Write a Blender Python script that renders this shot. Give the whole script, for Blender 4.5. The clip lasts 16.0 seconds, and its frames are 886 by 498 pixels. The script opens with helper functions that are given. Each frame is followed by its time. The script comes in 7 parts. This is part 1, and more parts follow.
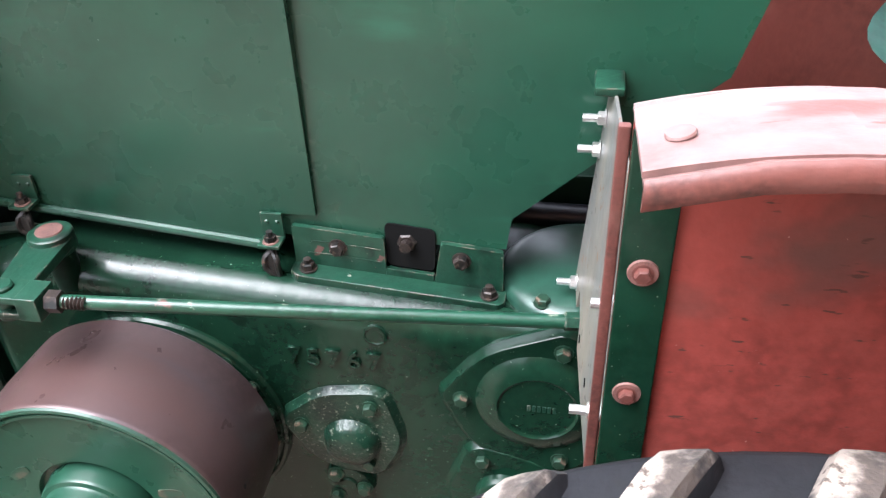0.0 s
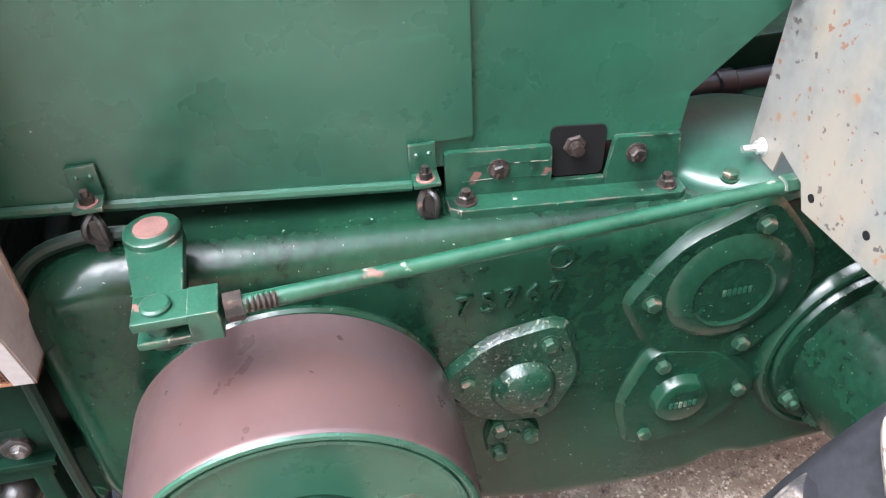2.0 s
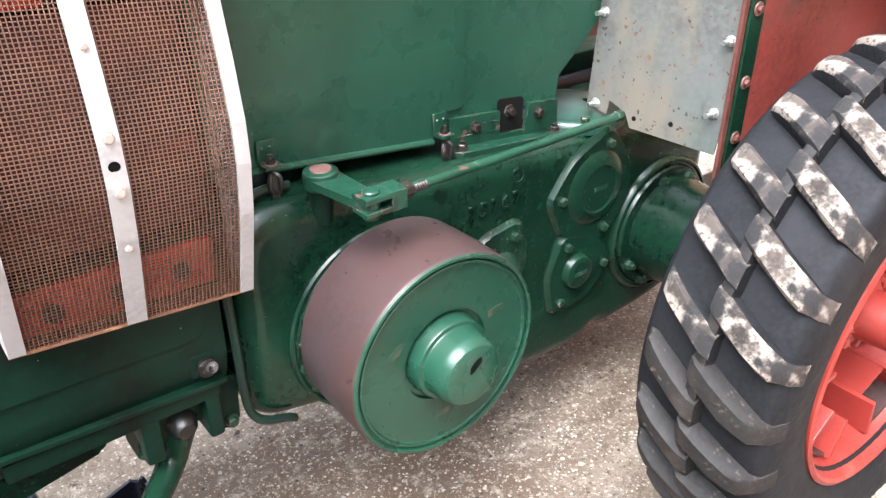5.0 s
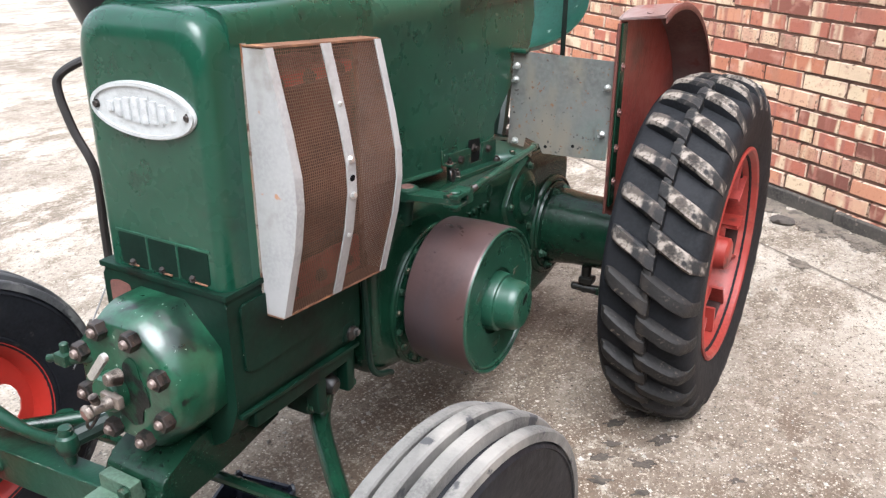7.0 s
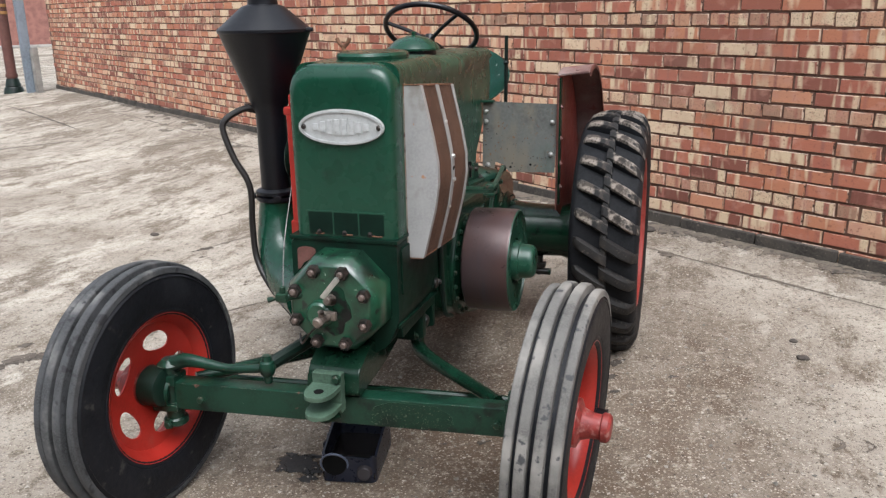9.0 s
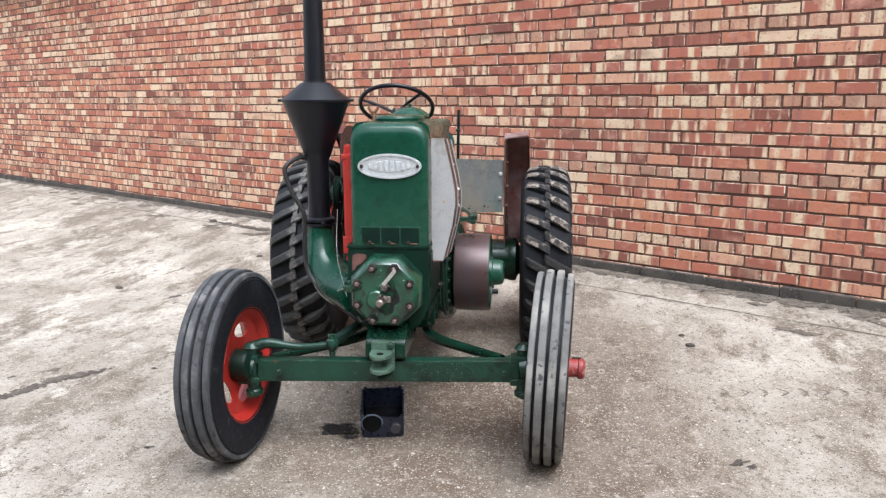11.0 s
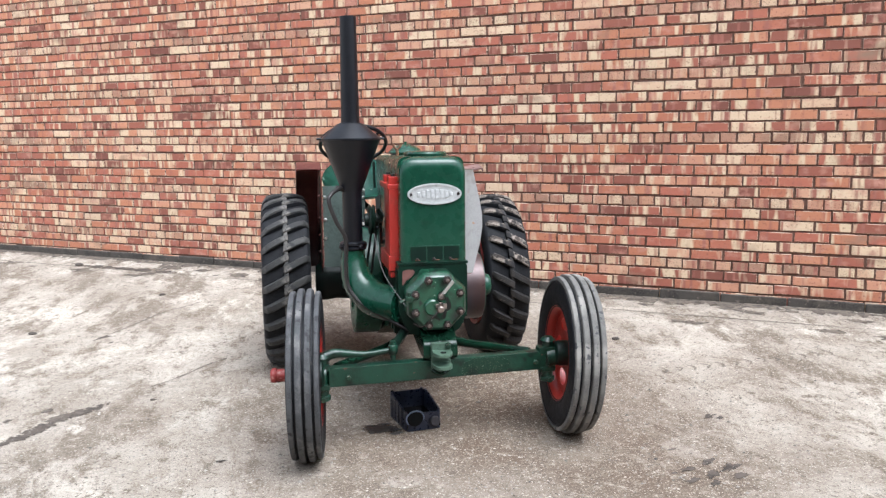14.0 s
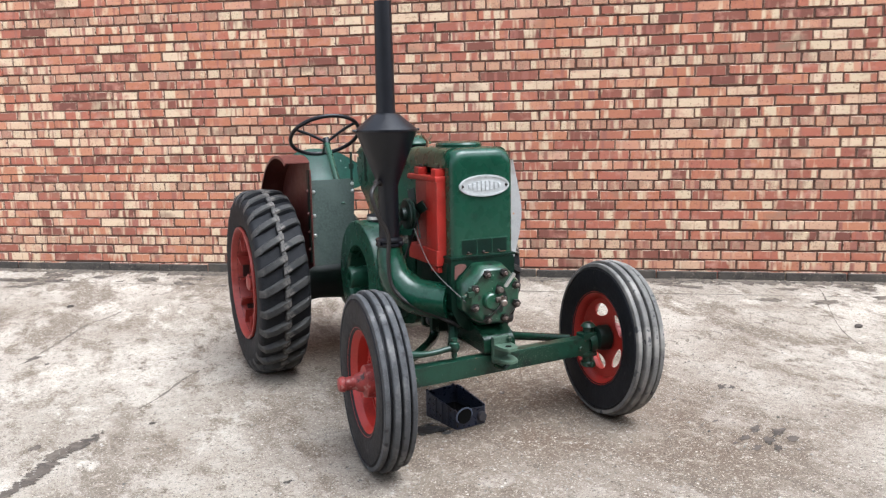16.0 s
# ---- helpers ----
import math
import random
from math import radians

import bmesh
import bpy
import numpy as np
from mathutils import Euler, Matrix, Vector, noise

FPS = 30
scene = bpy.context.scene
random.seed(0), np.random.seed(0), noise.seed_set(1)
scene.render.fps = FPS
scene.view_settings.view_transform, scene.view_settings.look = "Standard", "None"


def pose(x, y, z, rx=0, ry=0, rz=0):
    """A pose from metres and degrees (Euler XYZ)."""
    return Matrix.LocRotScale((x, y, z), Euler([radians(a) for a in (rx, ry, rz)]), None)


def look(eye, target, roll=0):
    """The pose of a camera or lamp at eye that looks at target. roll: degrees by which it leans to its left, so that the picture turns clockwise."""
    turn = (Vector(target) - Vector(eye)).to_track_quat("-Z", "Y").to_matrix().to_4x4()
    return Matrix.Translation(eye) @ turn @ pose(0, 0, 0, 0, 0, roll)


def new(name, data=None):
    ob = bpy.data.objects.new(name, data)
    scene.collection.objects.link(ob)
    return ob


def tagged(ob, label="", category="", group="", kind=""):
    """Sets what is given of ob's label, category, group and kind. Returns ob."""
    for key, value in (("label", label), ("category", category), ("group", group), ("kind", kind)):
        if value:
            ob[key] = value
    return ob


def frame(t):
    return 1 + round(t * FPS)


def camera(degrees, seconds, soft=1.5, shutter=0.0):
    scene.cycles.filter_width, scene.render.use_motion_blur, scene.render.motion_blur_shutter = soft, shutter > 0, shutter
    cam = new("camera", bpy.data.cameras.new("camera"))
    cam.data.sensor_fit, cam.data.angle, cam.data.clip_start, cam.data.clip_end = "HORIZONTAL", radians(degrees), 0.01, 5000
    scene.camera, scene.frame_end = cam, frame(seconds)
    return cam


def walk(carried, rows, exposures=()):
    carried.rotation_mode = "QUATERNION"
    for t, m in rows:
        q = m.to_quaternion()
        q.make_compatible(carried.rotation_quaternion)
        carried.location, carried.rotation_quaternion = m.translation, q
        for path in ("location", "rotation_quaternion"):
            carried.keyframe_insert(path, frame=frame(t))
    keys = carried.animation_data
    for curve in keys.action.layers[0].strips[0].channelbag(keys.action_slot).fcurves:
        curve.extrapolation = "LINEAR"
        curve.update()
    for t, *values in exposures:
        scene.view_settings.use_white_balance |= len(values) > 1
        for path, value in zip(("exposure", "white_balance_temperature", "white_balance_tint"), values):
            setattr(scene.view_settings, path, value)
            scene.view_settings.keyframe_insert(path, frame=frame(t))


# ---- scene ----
cam = camera(56.6, 16.0, soft=1.3)
PATH = [
    (0, (0.911, 0.082, 1.368), (-0.703, -0.215, 0.225), -2.0),
    (0.5, (0.904, -0.075, 1.343), (-0.702, -0.275, 0.167), -1.7),
    (1, (0.843, -0.186, 1.315), (-0.738, -0.339, 0.1), -2.9),
    (1.5, (0.817, -0.274, 1.3), (-0.744, -0.265, 0.05), -3.7),
    (2, (0.813, -0.379, 1.278), (-0.715, -0.123, 0.014), -3.6),
    (2.5, (0.803, -0.446, 1.244), (-0.696, -0.04, -0.016), -3.7),
    (3, (0.829, -0.466, 1.234), (-0.654, -0.015, -0.03), -3.1),
    (3.5, (0.947, -0.539, 1.261), (-0.558, 0.006, 0.062), -2.5),
    (4, (1.066, -0.671, 1.302), (-0.447, 0.016, 0.189), -2.0),
    (4.5, (1.127, -0.896, 1.315), (-0.316, 0.004, 0.263), -0.8),
    (4.7, (1.153, -0.971, 1.32), (-0.26, 0.001, 0.292), -0.4),
    (6.8, (1.121, -1.892, 1.37), (0.134, -0.342, 0.581), 0.0),
    (7, (1.101, -1.993, 1.397), (0.175, -0.396, 0.628), 0.1),
    (7.5, (0.998, -2.264, 1.418), (0.22, -0.561, 0.714), -0.5),
    (8, (0.983, -2.537, 1.407), (0.273, -0.773, 0.788), -0.3),
    (8.5, (0.958, -2.823, 1.417), (0.307, -1.021, 0.84), -0.6),
    (8.7, (0.927, -2.929, 1.404), (0.318, -1.112, 0.831), -0.8),
    (10.8, (0.575, -4.025, 1.349), (0.34, -2.079, 0.954), -0.6),
    (11, (0.542, -4.117, 1.35), (0.329, -2.163, 0.982), -0.3),
    (11.5, (0.4, -4.306, 1.366), (0.257, -2.337, 1.048), -0.3),
    (12, (0.188, -4.401, 1.369), (0.166, -2.422, 1.083), -0.3),
    (12.5, (0.055, -4.502, 1.357), (0.101, -2.521, 1.085), -0.2),
    (13, (-0.131, -4.57, 1.356), (-0.018, -2.593, 1.072), -0.9),
    (13.5, (-0.41, -4.577, 1.364), (-0.163, -2.612, 1.083), -1.0),
    (14, (-0.618, -4.642, 1.356), (-0.252, -2.696, 1.076), -0.5),
    (14.5, (-0.859, -4.6, 1.37), (-0.391, -2.676, 1.085), -1.4),
    (15, (-1.125, -4.479, 1.374), (-0.547, -2.587, 1.082), -1.6),
    (15.5, (-1.353, -4.322, 1.367), (-0.675, -2.468, 1.046), -0.8),
    (16, (-1.625, -4.223, 1.386), (-0.8, -2.429, 1.068), -1.1),
]
walk(cam, [(t, look(eye, target, roll)) for t, eye, target, roll in PATH],
     exposures=[(0, 2.95, 5950, 14), (1, 3.4, 5950, 14), (3, 3.62, 5950, 14), (4.7, 3.22, 6050, 12), (7, 2.1, 5980, 10), (7.5, 1.72, 6200, 10), (8, 1.28, 6380, 10), (8.7, 1.25, 6200, 9), (11, 1.65, 5850, 9), (16, 1.72, 5850, 9)])

# ---- world and light ----
world = bpy.data.worlds.new("overcast_sky")
scene.world = world
world.use_nodes = True
wn = world.node_tree
sky = wn.nodes.new("ShaderNodeTexSky")
sky.sky_type = "NISHITA"
sky.sun_disc = False
sky.sun_elevation = radians(63)
sky.sun_rotation = radians(150)
sky.dust_density = 4.0
pale = wn.nodes.new("ShaderNodeHueSaturation")
pale.inputs["Saturation"].default_value = 0.22
wn.links.new(sky.outputs[0], pale.inputs["Color"])
wn.links.new(pale.outputs[0], wn.nodes["Background"].inputs[0])
wn.nodes["Background"].inputs[1].default_value = 0.12

sun = new("sun", bpy.data.lights.new("sun", "SUN"))
sun.data.energy = 0.9
sun.data.angle = radians(45)
sun.data.color = (1.0, 0.985, 0.96)
sun.matrix_world = look((1.05, -2.3, 5.0), (0, 0, 0))


# ---- materials ----
def material(name, base, rough=0.5, metal=0.0, spots=(), bump=0.0, bump_scale=60.0, coat=0.0, spec=0.5, tone=0.12, tone_scale=3.0, per="none", edge=None):
    """Paint, metal, rubber or stone: base colour with broad tone, spots of (colour, scale, low, high, stretch) and fine relief."""
    m = bpy.data.materials.new(name)
    m.use_nodes = True
    nt = m.node_tree
    b = nt.nodes["Principled BSDF"]
    co = nt.nodes.new("ShaderNodeTexCoord")
    link = nt.links.new

    def noise_at(scale, detail=4.0, stretch=(1, 1, 1), shift=0.0):
        mp = nt.nodes.new("ShaderNodeMapping")
        mp.inputs["Scale"].default_value = stretch
        mp.inputs["Location"].default_value = (shift, shift * 0.7, shift * 1.3)
        link(co.outputs["Object"], mp.inputs[0])
        n = nt.nodes.new("ShaderNodeTexNoise")
        n.inputs["Scale"].default_value = scale
        n.inputs["Detail"].default_value = detail
        link(mp.outputs[0], n.inputs["Vector"])
        return n.outputs["Fac"]

    def mixed(fac, a, c):
        mx = nt.nodes.new("ShaderNodeMix")
        mx.data_type = "RGBA"
        if hasattr(fac, "links"):
            link(fac, mx.inputs[0])
        else:
            mx.inputs[0].default_value = fac
        for k, v in ((6, a), (7, c)):
            if hasattr(v, "links"):
                link(v, mx.inputs[k])
            else:
                mx.inputs[k].default_value = (*v, 1)
        return mx.outputs[2]

    def ramp(fac, lo, hi):
        r = nt.nodes.new("ShaderNodeMapRange")
        r.interpolation_type = "SMOOTHSTEP"
        r.inputs[1].default_value, r.inputs[2].default_value = lo, hi
        link(fac, r.inputs[0])
        return r.outputs[0]

    dark = tuple(c * (1 - tone * 2) for c in base)
    light = tuple(min(1, c * (1 + tone * 1.6) + 0.004 * tone) for c in base)
    col = mixed(ramp(noise_at(tone_scale), 0.3, 0.7), dark, light)
    fine = noise_at(tone_scale * 14, 6.0, shift=4.0)
    col = mixed(ramp(fine, 0.25, 0.8), col, light)
    if per != "none":
        hv = nt.nodes.new("ShaderNodeHueSaturation")
        if per == "object":
            src = nt.nodes.new("ShaderNodeObjectInfo").outputs["Random"]
        else:
            src = nt.nodes.new("ShaderNodeNewGeometry").outputs["Random Per Island"]
        link(ramp(src, -0.9, 1.4), hv.inputs["Value"])
        hv.inputs["Value"].default_value = 1
        link(col, hv.inputs["Color"])
        col = hv.outputs[0]
    for i, (c, s, lo, hi, st) in enumerate(spots):
        col = mixed(ramp(noise_at(s, 5.0, st, shift=7.0 + 3 * i), lo, hi), col, c)
    if edge:
        # paint rubbed off along the arrises: (bare colour, reach, how much)
        bare, reach, much = edge
        rim = nt.nodes.new("ShaderNodeBevel")
        rim.samples = 4
        rim.inputs["Radius"].default_value = reach
        own = nt.nodes.new("ShaderNodeNewGeometry")
        dot = nt.nodes.new("ShaderNodeVectorMath")
        dot.operation = "DOT_PRODUCT"
        link(rim.outputs[0], dot.inputs[0])
        link(own.outputs["Normal"], dot.inputs[1])
        mul = nt.nodes.new("ShaderNodeMath")
        mul.operation = "MULTIPLY"
        link(ramp(dot.outputs["Value"], 0.985, 0.90), mul.inputs[0])
        link(ramp(noise_at(55, 6.0, shift=11.0), 0.60 - 0.2 * much, 0.66 - 0.2 * much), mul.inputs[1])
        col = mixed(mul.outputs[0], col, bare)
    link(col, b.inputs["Base Color"])
    rr = nt.nodes.new("ShaderNodeMapRange")
    rr.inputs[3].default_value, rr.inputs[4].default_value = max(0.03, rough - 0.1), min(1, rough + 0.14)
    link(noise_at(tone_scale * 5, 5.0, shift=2.0), rr.inputs[0])
    link(rr.outputs[0], b.inputs["Roughness"])
    b.inputs["Metallic"].default_value = metal
    b.inputs["Specular IOR Level"].default_value = spec
    b.inputs["Coat Weight"].default_value = coat
    b.inputs["Coat Roughness"].default_value = 0.14
    if bump:
        bp = nt.nodes.new("ShaderNodeBump")
        bp.inputs["Strength"].default_value = bump
        bp.inputs["Distance"].default_value = 0.002
        link(noise_at(bump_scale, 6.0, shift=1.0), bp.inputs["Height"])
        link(bp.outputs[0], b.inputs["Normal"])
    return m


ONE = (1, 1, 1)
GREEN = material("green_paint", (0.0108, 0.0440, 0.0266), 0.27, spec=0.42, bump=0.20, bump_scale=14, tone=0.14, tone_scale=3.5,
                 spots=(((0.0135, 0.072, 0.041), 4, 0.44, 0.78, (1, 0.5, 1.6)), ((0.020, 0.092, 0.056), 26, 0.60, 0.86, (1, 0.25, 1.2)), ((0.30, 0.36, 0.31), 150, 0.755, 0.79, ONE), ((0.0055, 0.030, 0.017), 7, 0.52, 0.95, ONE)))
COWLP = material("glossy_green_bonnet_paint", (0.0052, 0.0410, 0.0228), 0.26, spec=0.22, coat=0.45, bump=0.12, bump_scale=16, tone=0.12, tone_scale=4,
                 spots=(((0.010, 0.060, 0.034), 5, 0.52, 0.85, ONE), ((0.35, 0.40, 0.34), 150, 0.76, 0.80, ONE), ((0.004, 0.02, 0.012), 11, 0.64, 0.80, ONE)))
CAST = material("green_cast_iron", (0.0042, 0.0195, 0.0106), 0.20, spec=0.30, bump=0.5, bump_scale=38, tone=0.2, tone_scale=6,
                spots=(((0.0060, 0.037, 0.019), 7, 0.52, 0.80, ONE), ((0.0018, 0.0095, 0.0055), 6, 0.53, 0.70, (1, 1, 0.5)), ((0.0030, 0.0105, 0.0062), 17, 0.58, 0.74, ONE),
                       ((0.14, 0.18, 0.14), 230, 0.69, 0.74, ONE)))
FLAKED = material("flaking_green_iron", (0.0042, 0.024, 0.0130), 0.30, spec=0.4, bump=0.9, bump_scale=110, tone=0.2, tone_scale=8,
                  spots=(((0.0024, 0.011, 0.007), 9, 0.52, 0.68, ONE), ((0.10, 0.11, 0.085), 170, 0.60, 0.69, ONE), ((0.26, 0.27, 0.22), 240, 0.67, 0.72, ONE)))
WORN = material("worn_green_iron", (0.0052, 0.030, 0.0175), 0.32, spec=0.45, bump=0.7, bump_scale=60, tone=0.2, tone_scale=12, edge=((0.16, 0.15, 0.12), 0.003, 0.35),
                spots=(((0.0035, 0.011, 0.007), 14, 0.52, 0.66, ONE), ((0.12, 0.055, 0.042), 34, 0.715, 0.74, ONE), ((0.22, 0.23, 0.19), 90, 0.725, 0.75, (1, 1, 3))))
DARKGREEN = material("greasy_dark_green", (0.0025, 0.012, 0.0075), 0.42, spec=0.35, bump=0.6, bump_scale=50, tone=0.2, tone_scale=9,
                     spots=(((0.006, 0.008, 0.007), 6, 0.45, 0.7, ONE),))
RED = material("red_paint", (0.33, 0.020, 0.013), 0.36, bump=0.3, bump_scale=40, tone=0.1, tone_scale=8,
               spots=(((0.30, 0.05, 0.035), 14, 0.6, 0.8, ONE),))
OXIDE = material("oxide_red_paint", (0.225, 0.046, 0.036), 0.34, bump=0.5, bump_scale=90, tone=0.16, tone_scale=5,
                 spots=(((0.30, 0.075, 0.058), 7, 0.52, 0.80, ONE), ((0.125, 0.055, 0.045), 5, 0.54, 0.72, (1, 1, 1.5)), ((0.07, 0.03, 0.024), 90, 0.66, 0.72, (1, 0.4, 1.6)), ((0.33, 0.20, 0.17), 160, 0.73, 0.77, ONE)))
GALV = material("weathered_sheet_metal", (0.122, 0.126, 0.117), 0.45, metal=0.3, bump=0.25, bump_scale=30, tone=0.16, tone_scale=6,
                spots=(((0.19, 0.17, 0.135), 6, 0.46, 0.66, (1.6, 1, 0.6)), ((0.115, 0.155, 0.135), 5, 0.54, 0.72, ONE), ((0.085, 0.08, 0.07), 13, 0.60, 0.76, (1.5, 1, 0.5)),
                       ((0.15, 0.075, 0.040), 110, 0.65, 0.70, ONE), ((0.19, 0.10, 0.05), 24, 0.66, 0.72, ONE), ((0.05, 0.045, 0.04), 60, 0.66, 0.70, ONE)))
SILVER = material("silver_painted_steel", (0.355, 0.350, 0.343), 0.42, metal=0.15, bump=0.15, bump_scale=50, tone=0.08, tone_scale=10,
                  spots=(((0.24, 0.22, 0.19), 14, 0.52, 0.75, ONE), ((0.42, 0.22, 0.12), 30, 0.69, 0.74, ONE),))
RUSTY = material("rusty_steel", (0.13, 0.060, 0.032), 0.75, bump=0.6, bump_scale=120, tone=0.25, tone_scale=20,
                 spots=(((0.34, 0.17, 0.08), 25, 0.55, 0.7, ONE),))
WIRE = material("brown_rusted_wire", (0.105, 0.054, 0.034), 0.6, tone=0.2, tone_scale=14)
ZINC = material("zinc_bolts", (0.62, 0.62, 0.60), 0.32, metal=0.9, tone=0.12, tone_scale=60)
IRONNUT = material("dull_grey_nut", (0.13, 0.125, 0.12), 0.42, metal=0.5, tone=0.25, tone_scale=60, spots=(((0.02, 0.02, 0.018), 60, 0.55, 0.66, ONE),))
BOLT = material("painted_dirty_bolt", (0.010, 0.034, 0.019), 0.42, metal=0.25, tone=0.3, tone_scale=50,
                spots=(((0.13, 0.09, 0.065), 60, 0.60, 0.70, ONE),))
STEELNUT = material("bare_brown_nut", (0.030, 0.023, 0.020), 0.36, metal=0.4, tone=0.3, tone_scale=60, spots=(((0.008, 0.009, 0.008), 70, 0.50, 0.62, ONE), ((0.085, 0.06, 0.045), 110, 0.60, 0.70, ONE)))
PULLEY = material("polished_rusty_belt_face", (0.062, 0.043, 0.044), 0.30, metal=0.35, bump=0.10, bump_scale=40, tone=0.16, tone_scale=7,
                  spots=(((0.082, 0.046, 0.042), 5, 0.50, 0.74, (1.0, 0.35, 0.35)), ((0.066, 0.056, 0.063), 11, 0.50, 0.72, (2.2, 0.3, 0.3))))
BLACK = material("matt_black_paint", (0.0036, 0.0040, 0.0062), 0.36, spec=0.36, bump=0.2, bump_scale=50, tone=0.2, tone_scale=9)
# near-black for sheets that paint the shade inside holes and recesses
DARK = material("painted_hole_shade", (0.004, 0.0042, 0.0042), 0.8, spec=0.1, tone=0.2)
RUBBER = material("weathered_black_rubber", (0.0078, 0.0082, 0.0098), 0.68, spec=0.22, bump=0.6, bump_scale=70, tone=0.25, tone_scale=9,
                  spots=(((0.018, 0.018, 0.020), 9, 0.55, 0.85, ONE), ((0.012, 0.012, 0.013), 40, 0.6, 0.7, ONE)))
BLOCKP = material("oily_dark_green_block", (0.0026, 0.0145, 0.0085), 0.42, spec=0.15, bump=0.5, bump_scale=35, tone=0.2, tone_scale=6,
                  spots=(((0.004, 0.007, 0.005), 9, 0.52, 0.7, ONE), ((0.25, 0.28, 0.22), 120, 0.74, 0.78, ONE)))
SCUFF = material("scuffed_red_hub", (0.20, 0.024, 0.020), 0.5, bump=0.5, bump_scale=90, tone=0.25, tone_scale=30,
                 spots=(((0.33, 0.14, 0.12), 40, 0.55, 0.68, ONE), ((0.04, 0.015, 0.013), 25, 0.60, 0.70, ONE)))
DUSTY = material("dusty_worn_tread_rib", (0.112, 0.107, 0.099), 0.85, bump=0.8, bump_scale=90, tone=0.16, tone_scale=16,
                 spots=(((0.245, 0.230, 0.208), 7, 0.48, 0.70, ONE), ((0.050, 0.050, 0.052), 24, 0.60, 0.66, ONE)))
SIDEWALL = material("black_front_tyre_rubber", (0.0060, 0.0066, 0.0090), 0.56, spec=0.26, bump=0.7, bump_scale=60, tone=0.25, tone_scale=9,
                    spots=(((0.016, 0.017, 0.020), 7, 0.52, 0.80, ONE), ((0.040, 0.038, 0.036), 26, 0.65, 0.74, ONE)))
RIB = material("worn_grey_tread_rib", (0.044, 0.045, 0.047), 0.8, bump=0.8, bump_scale=90, tone=0.22, tone_scale=16,
               spots=(((0.17, 0.165, 0.158), 11, 0.53, 0.78, ONE), ((0.02, 0.02, 0.022), 24, 0.58, 0.68, ONE)))
CHIPPED = material("chipped_green_iron", (0.0060, 0.032, 0.0185), 0.32, spec=0.45, bump=0.8, bump_scale=50, tone=0.22, tone_scale=14, edge=((0.13, 0.105, 0.085), 0.003, 0.40),
                   spots=(((0.0035, 0.013, 0.008), 18, 0.53, 0.66, ONE), ((0.10, 0.052, 0.043), 30, 0.69, 0.71, ONE), ((0.17, 0.17, 0.14), 90, 0.70, 0.73, ONE)))
PRIMER = material("bare_pink_primer", (0.115, 0.060, 0.051), 0.5, metal=0.1, tone=0.25, tone_scale=60, spots=(((0.05, 0.03, 0.025), 45, 0.58, 0.66, ONE),))
# faded red, paled further to paint the sky's reflection on the flat top
FADEDTOP = material("faded_red_with_sky_sheen", (0.165, 0.088, 0.078), 0.42, bump=0.4, bump_scale=60, tone=0.14, tone_scale=7,
                    spots=(((0.235, 0.175, 0.163), 8, 0.44, 0.66, (1, 0.5, 1)), ((0.17, 0.055, 0.045), 22, 0.58, 0.68, (1, 0.25, 1)), ((0.12, 0.035, 0.028), 70, 0.68, 0.73, (1, 0.3, 1))))
LIPRED = material("worn_red_edge", (0.095, 0.031, 0.024), 0.5, bump=0.6, bump_scale=60, tone=0.22, tone_scale=14,
                  spots=(((0.13, 0.055, 0.043), 30, 0.58, 0.70, ONE), ((0.04, 0.018, 0.014), 24, 0.60, 0.70, ONE)))
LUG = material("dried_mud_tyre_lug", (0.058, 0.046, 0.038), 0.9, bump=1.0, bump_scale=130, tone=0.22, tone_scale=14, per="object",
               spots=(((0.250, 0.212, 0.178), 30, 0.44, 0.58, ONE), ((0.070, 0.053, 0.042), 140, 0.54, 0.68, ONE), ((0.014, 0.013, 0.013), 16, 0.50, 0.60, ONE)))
# wet mud, darkened further in colour for the shade low on the wheel
LUG_WET_SHADED = material("shaded_wet_mud_tyre_lug", (0.0105, 0.0085, 0.0075), 0.7, bump=1.0, bump_scale=110, tone=0.25, tone_scale=14, per="object",
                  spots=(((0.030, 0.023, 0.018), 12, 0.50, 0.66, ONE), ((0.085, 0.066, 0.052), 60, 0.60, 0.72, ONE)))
GREASE = material("black_greasy_iron", (0.008, 0.008, 0.007), 0.38, spec=0.5, bump=0.6, bump_scale=90, tone=0.3, tone_scale=40, spots=(((0.10, 0.055, 0.042), 70, 0.63, 0.70, ONE),))
BADGE = material("white_badge_paint", (0.43, 0.44, 0.435), 0.4, metal=0.2, bump=0.3, bump_scale=120, tone=0.1, tone_scale=40,
                 spots=(((0.30, 0.31, 0.30), 70, 0.62, 0.72, ONE),))
PLASTIC = material("dark_blue_oily_plastic", (0.010, 0.013, 0.024), 0.28, tone=0.2, tone_scale=12)
PALEGREEN = material("pale_worn_green", (0.055, 0.095, 0.065), 0.45, bump=0.4, bump_scale=50, tone=0.2, tone_scale=12)
GRIT = material("pale_grit", (0.33, 0.30, 0.26), 0.9, tone=0.3, tone_scale=3, per="island")
WASTE = material("black_waste_oil", (0.010, 0.009, 0.009), 0.12, tone=0.2)
PEBBLE = material("dark_pebble", (0.055, 0.045, 0.038), 0.9, bump=0.7, bump_scale=60, tone=0.25, tone_scale=14)
HOSE = material("dark_brown_hose", (0.010, 0.008, 0.007), 0.5, tone=0.2, tone_scale=30)


